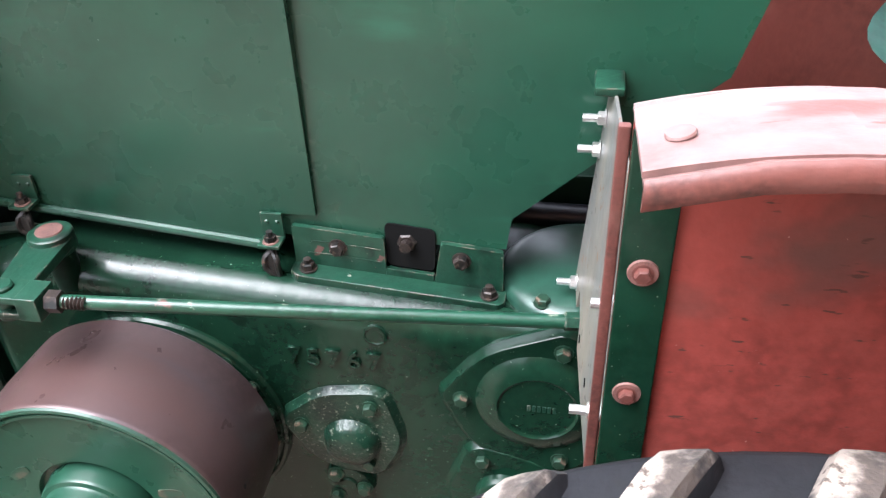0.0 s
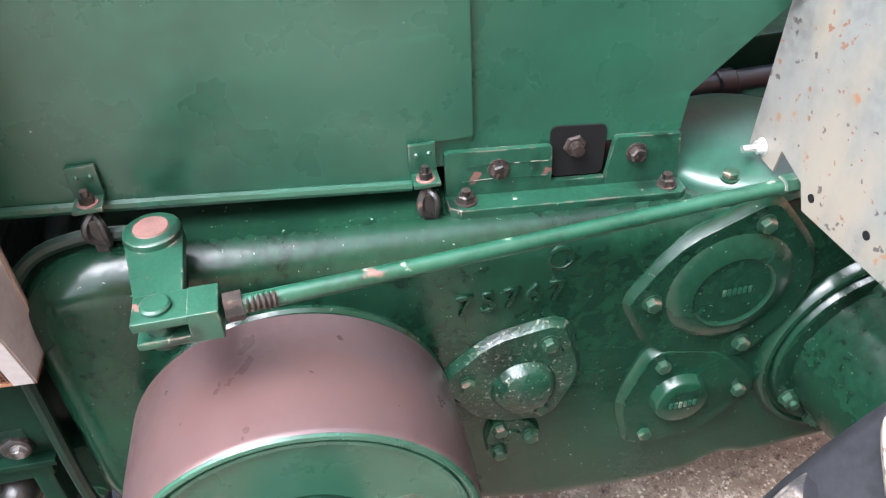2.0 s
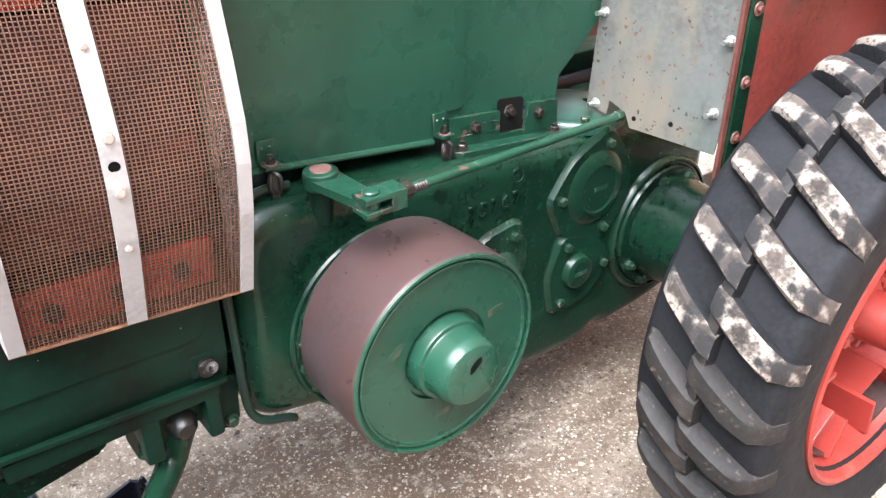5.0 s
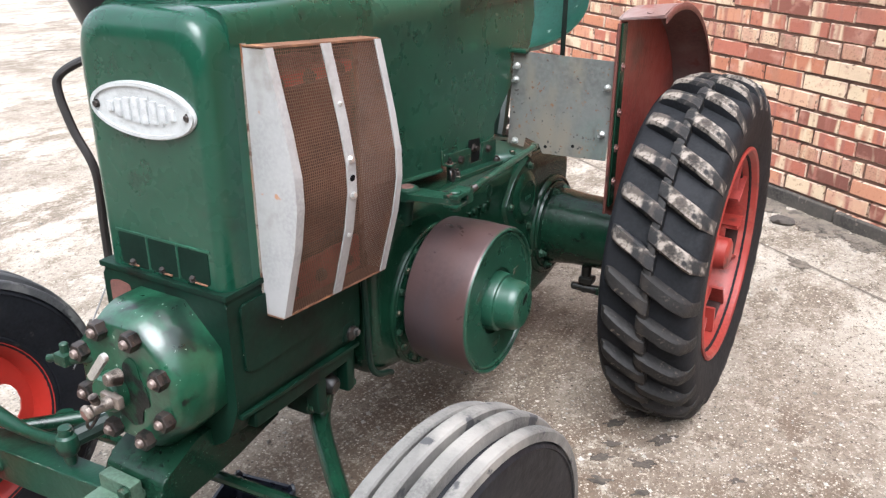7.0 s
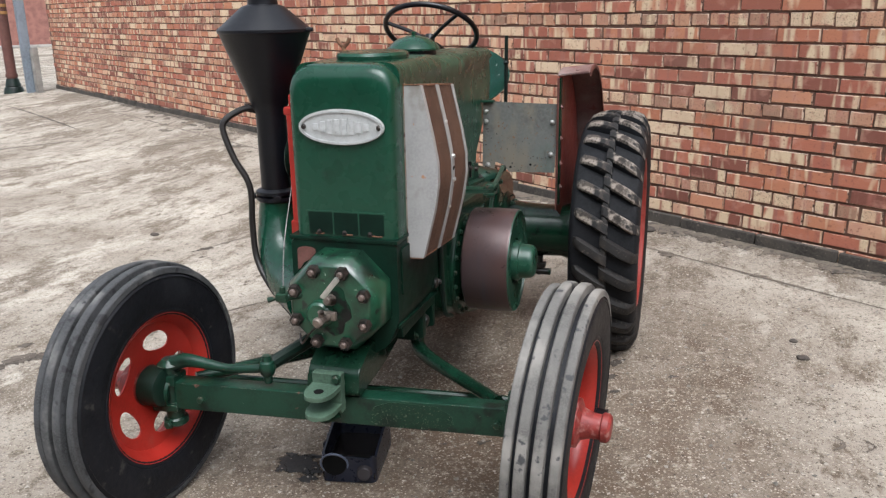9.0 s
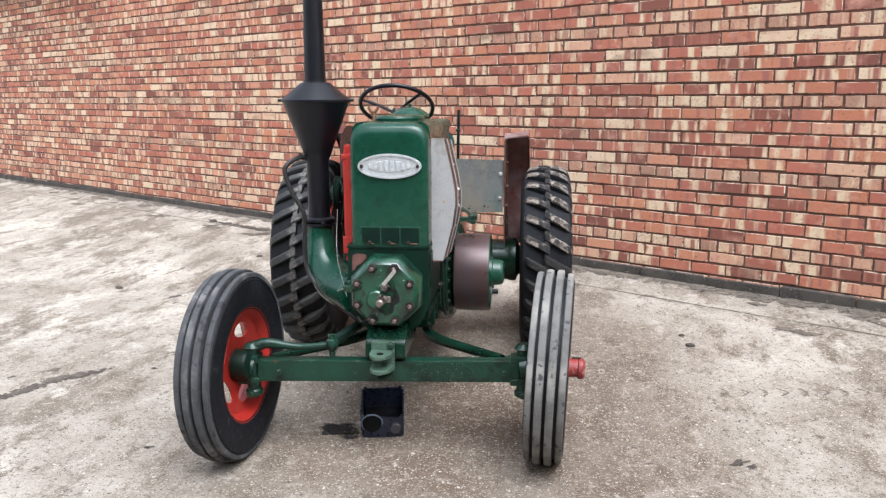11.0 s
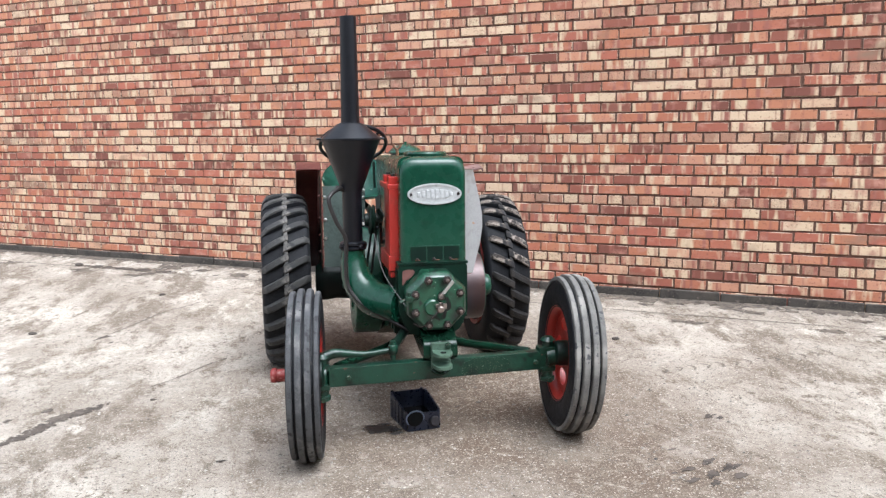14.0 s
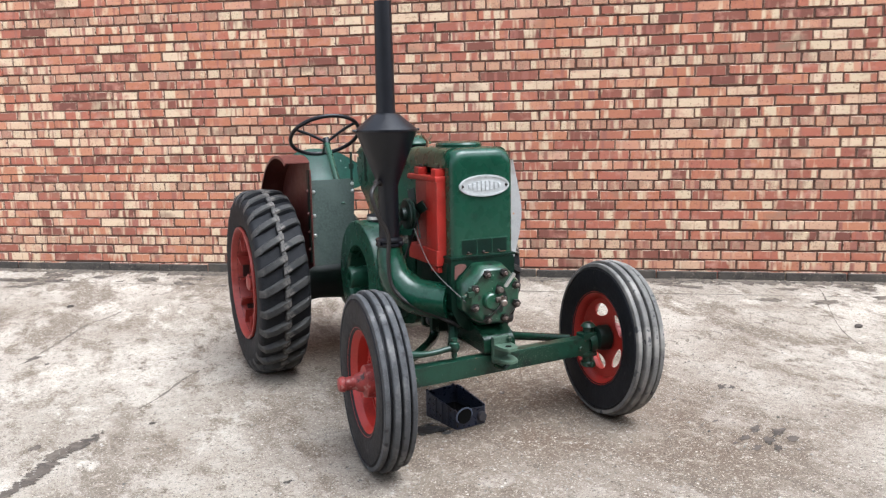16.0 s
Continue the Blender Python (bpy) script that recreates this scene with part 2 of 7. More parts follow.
# ---- mesh helpers ----
def part(name, bm, mat, parent, label="", smooth=35):
    me = bpy.data.meshes.new(name)
    bmesh.ops.recalc_face_normals(bm, faces=bm.faces)
    bm.to_mesh(me)
    bm.free()
    me.materials.append(mat)
    if smooth:
        me.shade_smooth()
        me.set_sharp_from_angle(angle=radians(smooth))
    ob = new(name, me)
    ob.parent = parent
    if smooth and len(me.polygons) > 12:
        even = ob.modifiers.new("even_normals", "WEIGHTED_NORMAL")
        even.keep_sharp = True
    return tagged(ob, label)


def thing(name, label, category, group="", at=(0, 0, 0), kind=""):
    ob = new(name)
    ob.location = at
    ob.empty_display_size = 0.1
    return tagged(ob, label, category, group, kind)


def box(bm, x0, x1, y0, y1, z0, z1, bevel=0.0, seg=2, turn=None):
    made = bmesh.ops.create_cube(bm, size=1.0)["verts"]
    for v in made:
        v.co = Vector(((x0 + x1) / 2 + v.co.x * (x1 - x0), (y0 + y1) / 2 + v.co.y * (y1 - y0), (z0 + z1) / 2 + v.co.z * (z1 - z0)))
    if turn is not None:
        for v in made:
            v.co = turn @ v.co
    if bevel:
        edges = list({e for v in made for e in v.link_edges})
        bmesh.ops.bevel(bm, geom=edges, offset=bevel, segments=seg, affect="EDGES", profile=0.5)
    return bm


def axes(p0, p1):
    d = (Vector(p1) - Vector(p0))
    return Matrix.Translation(p0) @ d.to_track_quat("Z", "Y").to_matrix().to_4x4(), d.length


def lathe(bm, profile, m, seg=32, closed=False):
    """Turn the profile of (radius, height) round the z axis of m."""
    rings = []
    for r, z in profile:
        if r < 1e-6:
            rings.append([bm.verts.new(m @ Vector((0, 0, z)))])
        else:
            rings.append([bm.verts.new(m @ Vector((r * math.cos(2 * math.pi * i / seg), r * math.sin(2 * math.pi * i / seg), z))) for i in range(seg)])
    pairs = list(zip(rings, rings[1:]))
    if closed:
        pairs.append((rings[-1], rings[0]))
    for a, b in pairs:
        for i in range(seg):
            j = (i + 1) % seg
            if len(a) == 1 and len(b) == 1:
                continue
            if len(a) == 1:
                bm.faces.new((a[0], b[j], b[i]))
            elif len(b) == 1:
                bm.faces.new((a[i], a[j], b[0]))
            else:
                bm.faces.new((a[i], a[j], b[j], b[i]))
    return bm


def rod(bm, p0, p1, r0, r1=None, seg=16, bevel=0.0):
    m, length = axes(p0, p1)
    r1 = r0 if r1 is None else r1
    b = bevel
    prof = [(0, 0), (r0 - b, 0), (r0, b), (r1, length - b), (r1 - b, length), (0, length)] if b else [(0, 0), (r0, 0), (r1, length), (0, length)]
    return lathe(bm, prof, m, seg)


def smooth_path(points, n=8):
    """A Catmull-Rom line through the points."""
    ps = [Vector(p) for p in points]
    ps = [2 * ps[0] - ps[1]] + ps + [2 * ps[-1] - ps[-2]]
    out = []
    for k in range(1, len(ps) - 2):
        for i in range(n):
            t = i / n
            a, b, c, d = ps[k - 1:k + 3]
            out.append(0.5 * ((2 * b) + (c - a) * t + (2 * a - 5 * b + 4 * c - d) * t * t + (3 * b - a - 3 * c + d) * t ** 3))
    return out + [ps[-2]]


def tube(bm, points, radius, seg=10, n=8, smooth=True):
    """A round bar along the points; radius is a number or one for each point."""
    path = smooth_path(points, n) if smooth else [Vector(p) for p in points]
    count = len(path)
    rad = radius if isinstance(radius, (list, tuple)) else [radius, radius]
    rings, side = [], None
    for k, p in enumerate(path):
        d = (path[min(k + 1, count - 1)] - path[max(k - 1, 0)]).normalized()
        side = d.orthogonal().normalized() if side is None else (side - d * side.dot(d)).normalized()
        up = d.cross(side)
        f = k / (count - 1) * (len(rad) - 1)
        i = min(int(f), len(rad) - 2)
        r = rad[i] + (rad[i + 1] - rad[i]) * (f - i)
        rings.append([bm.verts.new(p + r * (math.cos(2 * math.pi * j / seg) * side + math.sin(2 * math.pi * j / seg) * up)) for j in range(seg)])
    for a, b in zip(rings, rings[1:]):
        for j in range(seg):
            bm.faces.new((a[j], a[(j + 1) % seg], b[(j + 1) % seg], b[j]))
    bm.faces.new(rings[0])
    bm.faces.new(rings[-1])
    return bm


def prism(bm, outline, axis, lo, hi, bevel=0.0, seg=2):
    """The outline in the plane across the axis, pushed from lo to hi. axis x: (y, z); y: (x, z); z: (x, y)."""
    def place(p, h):
        return {"x": Vector((h, p[0], p[1])), "y": Vector((p[0], h, p[1])), "z": Vector((p[0], p[1], h))}[axis]
    a = [bm.verts.new(place(p, lo)) for p in outline]
    b = [bm.verts.new(place(p, hi)) for p in outline]
    faces = [bm.faces.new(a), bm.faces.new(list(reversed(b)))]
    for i in range(len(a)):
        j = (i + 1) % len(a)
        faces.append(bm.faces.new((a[i], b[i], b[j], a[j])))
    if bevel:
        edges = list({e for f in faces for e in f.edges})
        bmesh.ops.bevel(bm, geom=edges, offset=bevel, segments=seg, affect="EDGES", profile=0.5)
    return bm


def rounded(points, radius, n=5):
    """The outline with its corners rounded; radius is a number or one for each corner."""
    out, count = [], len(points)
    for i in range(count):
        a, b, c = (Vector(points[k % count]) for k in (i - 1, i, i + 1))
        r = radius[i] if isinstance(radius, (list, tuple)) else radius
        if r <= 0:
            out.append(tuple(b))
            continue
        u, v = (a - b).normalized(), (c - b).normalized()
        r = min(r, (a - b).length * 0.49, (c - b).length * 0.49)
        p, q = b + u * r, b + v * r
        for k in range(n + 1):
            t = k / n
            out.append(tuple((1 - t) ** 2 * p + 2 * t * (1 - t) * b + t * t * q))
    return out


def bm_new():
    return bmesh.new()


def falling(bm, rate, y0):
    """Lets everything sink towards the rear by rate, level at y0."""
    for v in bm.verts:
        v.co.z -= rate * (v.co.y - y0)
    return bm


SHARED = {}


def bolt(parent, at, out, size=0.012, mat=None, name="bolt", label="", thread=0.0):
    """A hexagon bolt head on a washer, standing out along the way given."""
    mat = mat or BOLT
    key = (round(size, 4), mat.name, round(thread, 3))
    if key not in SHARED:
        bm = bm_new()
        lathe(bm, [(0, 0), (size * 1.25, 0), (size * 1.25, size * 0.18), (0, size * 0.18)], Matrix(), 14)
        lathe(bm, [(0, size * 0.18), (size, size * 0.18), (size, size * 0.95), (size * 0.82, size * 1.1), (0, size * 1.1)], Matrix(), 6)
        if thread:
            lathe(bm, [(0, size), (size * 0.55, size), (size * 0.55, size + thread), (0, size + thread)], Matrix(), 10)
        me = bpy.data.meshes.new(name)
        bmesh.ops.recalc_face_normals(bm, faces=bm.faces)
        bm.to_mesh(me)
        bm.free()
        me.materials.append(mat)
        SHARED[key] = me
    ob = new(name, SHARED[key])
    ob.parent = parent
    turn = Vector(out).to_track_quat("Z", "Y").to_matrix().to_4x4()
    ob.matrix_local = Matrix.Translation(at) @ turn @ Matrix.Rotation(at[0] * 40 + at[2] * 70, 4, "Z")
    return tagged(ob, label)


# ---- yard ----
WALL_AT, WALL_TURN = (0.0, 2.3256, 0.0), -35.0
WALL_M = pose(*WALL_AT, 0, 0, WALL_TURN)


def ground_z(x, y):
    """The yard is level round the tractor, a little uneven, and rises to the wall."""
    s = (2.3256 - 0.7 * x - y) / 1.2207
    k = max(0.0, min(1.0, 1 - s / 2.3))
    rough = 0.004 * noise.noise((x * 0.8, y * 0.8, 0)) if abs(x) < 20 and abs(y) < 14 else 0.0
    return 0.15 * k ** 1.4 + rough


def concrete(name):
    m = bpy.data.materials.new(name)
    m.use_nodes = True
    nt = m.node_tree
    b = nt.nodes["Principled BSDF"]
    link = nt.links.new
    co = nt.nodes.new("ShaderNodeTexCoord")

    def noise_at(scale, detail=6.0, rough=0.6, stretch=(1, 1, 1), turn=0.0):
        mp = nt.nodes.new("ShaderNodeMapping")
        mp.inputs["Scale"].default_value = stretch
        mp.inputs["Rotation"].default_value = (0, 0, radians(turn))
        link(co.outputs["Object"], mp.inputs[0])
        n = nt.nodes.new("ShaderNodeTexNoise")
        n.inputs["Scale"].default_value, n.inputs["Detail"].default_value, n.inputs["Roughness"].default_value = scale, detail, rough
        link(mp.outputs[0], n.inputs["Vector"])
        return n.outputs["Fac"]

    def ramp(fac, lo, hi):
        r = nt.nodes.new("ShaderNodeMapRange")
        r.inputs[1].default_value, r.inputs[2].default_value = lo, hi
        link(fac, r.inputs[0])
        return r.outputs[0]

    def mixed(fac, a, c):
        mx = nt.nodes.new("ShaderNodeMix")
        mx.data_type = "RGBA"
        link(fac, mx.inputs[0])
        for k, v in ((6, a), (7, c)):
            if hasattr(v, "links"):
                link(v, mx.inputs[k])
            else:
                mx.inputs[k].default_value = (*v, 1)
        return mx.outputs[2]

    col = mixed(ramp(noise_at(0.9, 7, 0.65), 0.36, 0.64), (0.205, 0.170, 0.134), (0.520, 0.473, 0.405))
    col = mixed(ramp(noise_at(4.5, 9, 0.75, (1, 0.5, 1), 20), 0.51, 0.61), col, (0.150, 0.120, 0.090))
    col = mixed(ramp(noise_at(1.25, 12, 0.76, (1, 0.5, 1), 38), 0.520, 0.575), col, (0.160, 0.130, 0.100))
    col = mixed(ramp(noise_at(2.1, 11, 0.76, (1, 0.6, 1), -25), 0.545, 0.60), col, (0.480, 0.435, 0.372))
    # brown oil staining under the tractor, with its shade darkened into the colour
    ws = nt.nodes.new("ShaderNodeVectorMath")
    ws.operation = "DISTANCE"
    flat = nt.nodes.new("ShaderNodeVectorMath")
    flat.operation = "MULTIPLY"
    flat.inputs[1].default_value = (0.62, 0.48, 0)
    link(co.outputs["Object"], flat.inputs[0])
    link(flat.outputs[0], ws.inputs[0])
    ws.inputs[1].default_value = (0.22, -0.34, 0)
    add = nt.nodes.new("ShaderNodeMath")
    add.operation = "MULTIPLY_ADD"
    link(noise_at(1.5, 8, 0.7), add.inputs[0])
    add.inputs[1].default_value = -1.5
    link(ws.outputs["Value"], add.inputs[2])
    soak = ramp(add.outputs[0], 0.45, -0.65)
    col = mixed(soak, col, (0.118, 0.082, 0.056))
    col = mixed(ramp(noise_at(16, 9, 0.8), 0.53, 0.64), col, (0.354, 0.310, 0.256))
    col = mixed(ramp(noise_at(30, 8, 0.85), 0.535, 0.63), col, (0.088, 0.068, 0.050))
    col = mixed(ramp(noise_at(7, 9, 0.8, (1, 0.6, 1), -30), 0.565, 0.63), col, (0.115, 0.090, 0.066))
    col = mixed(ramp(noise_at(2.4, 9, 0.75, (1, 0.4, 1), 35), 0.585, 0.66), col, (0.125, 0.098, 0.073))
    col = mixed(ramp(noise_at(85, 5, 0.7), 0.55, 0.66), col, (0.374, 0.325, 0.263))
    col = mixed(ramp(noise_at(110, 3, 0.6), 0.62, 0.69), col, (0.500, 0.450, 0.380))
    col = mixed(ramp(noise_at(60, 6, 0.75, (1, 1, 1), 50), 0.585, 0.66), col, (0.072, 0.056, 0.042))
    # stones of the aggregate that the worn surface lays bare, pale and dark
    for scale, low, high, reach, tint in ((95, 0.70, 0.74, 0.36, (0.48, 0.425, 0.355)), (48, 0.86, 0.88, 0.34, (0.52, 0.465, 0.395)), (70, 0.84, 0.87, 0.38, (0.062, 0.048, 0.037)), (150, 0.66, 0.72, 0.40, (0.11, 0.085, 0.064))):
        cell = nt.nodes.new("ShaderNodeTexVoronoi")
        cell.inputs["Scale"].default_value = scale
        link(co.outputs["Object"], cell.inputs["Vector"])
        grey = nt.nodes.new("ShaderNodeRGBToBW")
        link(cell.outputs["Color"], grey.inputs[0])
        mul = nt.nodes.new("ShaderNodeMath")
        mul.operation = "MULTIPLY"
        link(ramp(cell.outputs["Distance"], reach, reach - 0.16), mul.inputs[0])
        link(ramp(grey.outputs[0], low, high), mul.inputs[1])
        col = mixed(mul.outputs[0], col, tint)
    link(col, b.inputs["Base Color"])
    b.inputs["Roughness"].default_value = 0.88
    b.inputs["Specular IOR Level"].default_value = 0.25
    bp = nt.nodes.new("ShaderNodeBump")
    bp.inputs["Strength"].default_value = 0.7
    bp.inputs["Distance"].default_value = 0.010
    link(noise_at(38, 8, 0.75), bp.inputs["Height"])
    link(bp.outputs[0], b.inputs["Normal"])
    return m


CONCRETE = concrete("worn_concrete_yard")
def line_of(lo, hi, step):
    n = int(round((hi - lo) / step))
    return [lo + (hi - lo) * i / n for i in range(n + 1)]


def make_ground():
    xs = [-250, -120, -60, -35, -24] + line_of(-18, 9, 0.15) + [12, 18, 30, 60, 120, 250]
    ys = [-250, -120, -60, -30, -15] + line_of(-9, 12, 0.15) + [15, 20, 35, 60, 120, 250]
    verts = [(x, y, ground_z(x, y)) for y in ys for x in xs]
    w = len(xs)
    faces = [(j * w + i, j * w + i + 1, (j + 1) * w + i + 1, (j + 1) * w + i) for j in range(len(ys) - 1) for i in range(w - 1)]
    me = bpy.data.meshes.new("ground")
    me.from_pydata(verts, [], faces)
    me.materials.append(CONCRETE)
    me.shade_smooth()
    return tagged(new("ground", me), "pale worn concrete yard with stains and dirt-filled joints", "ground", kind="structure")


ground = make_ground()


def soak(ob, thin):
    """Stores how deeply each corner of a stain has soaked in: 0 at its rim, 1 in its middle."""
    layer = ob.data.attributes.new("soaked", "FLOAT", "POINT")
    layer.data.foreach_set("value", thin)
    return ob


def strip(name, points, width, mat, parent, label, seed=0, ragged=0.5, lift=0.0025):
    """A ragged stain along a line on the ground."""
    rng = random.Random(seed)
    path = smooth_path([(x, y, 0) for x, y in points], 14)
    bm = bm_new()
    prev, thin = None, []
    for k, p in enumerate(path):
        d = (path[min(k + 1, len(path) - 1)] - path[max(k - 1, 0)]).normalized()
        n = Vector((-d.y, d.x, 0))
        w = width * (1.1 + ragged * (rng.random() * 2 - 1))
        end = min(1.0, 4 * k / len(path), 4 * (len(path) - 1 - k) / len(path))
        row = []
        for f in (-1.0, -0.35, 0.35, 1.0):
            q = p + n * w * f
            row.append(bm.verts.new((q.x, q.y, ground_z(q.x, q.y) + lift)))
            thin.append(end if abs(f) < 0.5 else 0.0)
        if prev:
            for i in range(3):
                bm.faces.new((prev[i], prev[i + 1], row[i + 1], row[i]))
        prev = row
    return soak(part(name, bm, mat, parent, label), thin)


def patch(name, x, y, r, mat, parent, label, seed=0, squash=0.6, turn=0.0, lift=0.003):
    """A blot with an uneven, thinning edge on the ground."""
    bm = bm_new()
    thin = [1.0]
    c = bm.verts.new((x, y, ground_z(x, y) + lift))
    rings, n = [], 26
    for f in (0.55, 1.25):
        ring = []
        for i in range(n):
            a = 2 * math.pi * i / n
            q = f * r * (0.9 + 0.8 * noise.noise((math.cos(a) * 1.6 + seed * 3.1, math.sin(a) * 1.6, seed)))
            dx, dy = q * math.cos(a), q * math.sin(a) * squash
            px, py = x + dx * math.cos(turn) - dy * math.sin(turn), y + dx * math.sin(turn) + dy * math.cos(turn)
            ring.append(bm.verts.new((px, py, ground_z(px, py) + lift)))
            thin.append(1.0 if f < 1 else 0.0)
        rings.append(ring)
    for i in range(n):
        j = (i + 1) % n
        bm.faces.new((c, rings[0][i], rings[0][j]))
        bm.faces.new((rings[0][i], rings[1][i], rings[1][j], rings[0][j]))
    return soak(part(name, bm, mat, parent, label), thin)


def stain(name, base, rough, dark, grain=38.0, full=0.25):
    """A stain in the concrete that breaks up towards its rim."""
    m = material(name, base, rough, tone=0.25, tone_scale=9, spots=((dark, 24, 0.50, 0.64, ONE),), bump=0.6, bump_scale=45)
    nt = m.node_tree
    own = nt.nodes.new("ShaderNodeAttribute")
    own.attribute_name = "soaked"
    co = nt.nodes.new("ShaderNodeTexCoord")
    n = nt.nodes.new("ShaderNodeTexNoise")
    n.inputs["Scale"].default_value, n.inputs["Detail"].default_value, n.inputs["Roughness"].default_value = grain, 7.0, 0.72
    nt.links.new(co.outputs["Object"], n.inputs["Vector"])
    both = nt.nodes.new("ShaderNodeMath")
    both.operation = "MULTIPLY_ADD"
    nt.links.new(n.outputs["Fac"], both.inputs[0])
    both.inputs[1].default_value = 1.7
    nt.links.new(own.outputs["Fac"], both.inputs[2])
    r = nt.nodes.new("ShaderNodeMapRange")
    r.inputs[1].default_value, r.inputs[2].default_value = 1.75 - full, 1.95 - full
    nt.links.new(both.outputs[0], r.inputs[0])
    nt.links.new(r.outputs[0], nt.nodes["Principled BSDF"].inputs["Alpha"])
    return m


JOINT = stain("dirt_filled_joint", (0.060, 0.048, 0.038), 0.95, (0.11, 0.09, 0.07), 30, 0.45)
DAMP = stain("oily_damp_patch", (0.062, 0.050, 0.040), 0.75, (0.035, 0.028, 0.022), 34, 0.35)
OIL = stain("black_oil_stain", (0.010, 0.009, 0.009), 0.32, (0.02, 0.018, 0.016), 40, 0.45)


# ---- the brick wall ----
def brick_material(name, per, header=False, edge=False):
    m = bpy.data.materials.new(name)
    m.use_nodes = True
    nt = m.node_tree
    b = nt.nodes["Principled BSDF"]
    link = nt.links.new
    if per == "object":
        rnd = nt.nodes.new("ShaderNodeObjectInfo").outputs["Random"]
    else:
        rnd = nt.nodes.new("ShaderNodeNewGeometry").outputs["Random Per Island"]
    pos = nt.nodes.new("ShaderNodeNewGeometry").outputs["Position"]
    mp = nt.nodes.new("ShaderNodeMapping")
    mp.inputs["Rotation"].default_value = (0, 0, radians(-WALL_TURN))
    link(pos, mp.inputs[0])
    off = nt.nodes.new("ShaderNodeVectorMath")
    off.operation = "MULTIPLY_ADD"
    link(mp.outputs[0], off.inputs[0])
    off.inputs[1].default_value = (1, 1, 1)
    sc = nt.nodes.new("ShaderNodeVectorMath")
    sc.operation = "SCALE"
    sc.inputs[0].default_value = (40, 30, 50)
    link(rnd, sc.inputs["Scale"])
    link(sc.outputs[0], off.inputs[2])

    def noise_at(scale, stretch, detail=4.0, src=off.outputs[0]):
        q = nt.nodes.new("ShaderNodeMapping")
        q.inputs["Scale"].default_value = stretch
        link(src, q.inputs[0])
        n = nt.nodes.new("ShaderNodeTexNoise")
        n.inputs["Scale"].default_value, n.inputs["Detail"].default_value = scale, detail
        link(q.outputs[0], n.inputs["Vector"])
        return n.outputs["Fac"]

    def ramp(fac, lo, hi):
        r = nt.nodes.new("ShaderNodeMapRange")
        r.inputs[1].default_value, r.inputs[2].default_value = lo, hi
        link(fac, r.inputs[0])
        return r.outputs[0]

    def mixed(fac, a, c):
        mx = nt.nodes.new("ShaderNodeMix")
        mx.data_type = "RGBA"
        link(fac, mx.inputs[0])
        for k, v in ((6, a), (7, c)):
            if hasattr(v, "links"):
                link(v, mx.inputs[k])
            else:
                mx.inputs[k].default_value = (*v, 1)
        return mx.outputs[2]

    tone = nt.nodes.new("ShaderNodeValToRGB")
    el = tone.color_ramp.elements
    el[0].position, el[0].color = 0.0, (0.17, 0.070, 0.055, 1)
    el[1].position, el[1].color = 1.0, (0.60, 0.46, 0.33, 1)
    for p, c in ((0.18, (0.29, 0.110, 0.080)), (0.36, (0.38, 0.138, 0.100)), (0.54, (0.40, 0.165, 0.105)), (0.68, (0.45, 0.205, 0.128)), (0.80, (0.51, 0.265, 0.18)), (0.87, (0.54, 0.34, 0.235)), (0.93, (0.62, 0.47, 0.33))):
        e = el.new(p)
        e.color = (*c, 1)
    if header:
        for e in el:
            c = e.color
            e.color = (c[0] * 0.6 + 0.20, c[1] * 0.6 + 0.145, c[2] * 0.6 + 0.10, 1)
    link(rnd, tone.inputs[0])
    col = tone.outputs[0]
    band = ramp(noise_at(12, (1, 0.02, 0.16), 2.0), 0.545, 0.63)
    col = mixed(band, col, (0.585, 0.455, 0.315))
    band2 = ramp(noise_at(21, (1, 0.02, 0.05), 1.0), 0.58, 0.68)
    col = mixed(band2, col, (0.30, 0.125, 0.098))
    col = mixed(ramp(noise_at(9, (1, 1, 1.5), 5.0), 0.55, 0.75), col, (0.46, 0.24, 0.185))
    col = mixed(ramp(noise_at(60, (1, 1, 1), 6.0), 0.58, 0.78), col, (0.22, 0.09, 0.07))
    col = mixed(ramp(noise_at(0.7, (1, 1, 1), 4.0, mp.outputs[0]), 0.64, 0.84), col, (0.25, 0.145, 0.11))
    col = mixed(ramp(noise_at(2.6, (1, 1, 1.6), 5.0, mp.outputs[0]), 0.60, 0.74), col, (0.25, 0.16, 0.115))
    # bevel faces get paler patches and dark flecks over the brick colour
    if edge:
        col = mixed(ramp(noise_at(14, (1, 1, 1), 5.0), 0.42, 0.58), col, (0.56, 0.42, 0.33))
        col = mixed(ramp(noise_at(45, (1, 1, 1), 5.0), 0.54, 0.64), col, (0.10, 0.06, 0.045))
    if header:
        col = mixed(ramp(noise_at(150, (1, 1, 1), 6.0), 0.55, 0.72), col, (0.16, 0.115, 0.085))
    lift = nt.nodes.new("ShaderNodeHueSaturation")
    lift.inputs["Value"].default_value = 1.08
    lift.inputs["Hue"].default_value = 0.5025
    lift.inputs["Saturation"].default_value = 1.05
    link(col, lift.inputs["Color"])
    link(lift.outputs[0], b.inputs["Base Color"])
    b.inputs["Roughness"].default_value = 0.85
    b.inputs["Specular IOR Level"].default_value = 0.3
    bp = nt.nodes.new("ShaderNodeBump")
    bp.inputs["Strength"].default_value = 0.6
    bp.inputs["Distance"].default_value = 0.003
    link(noise_at(70, (1, 1, 1), 6.0), bp.inputs["Height"])
    link(bp.outputs[0], b.inputs["Normal"])
    return m


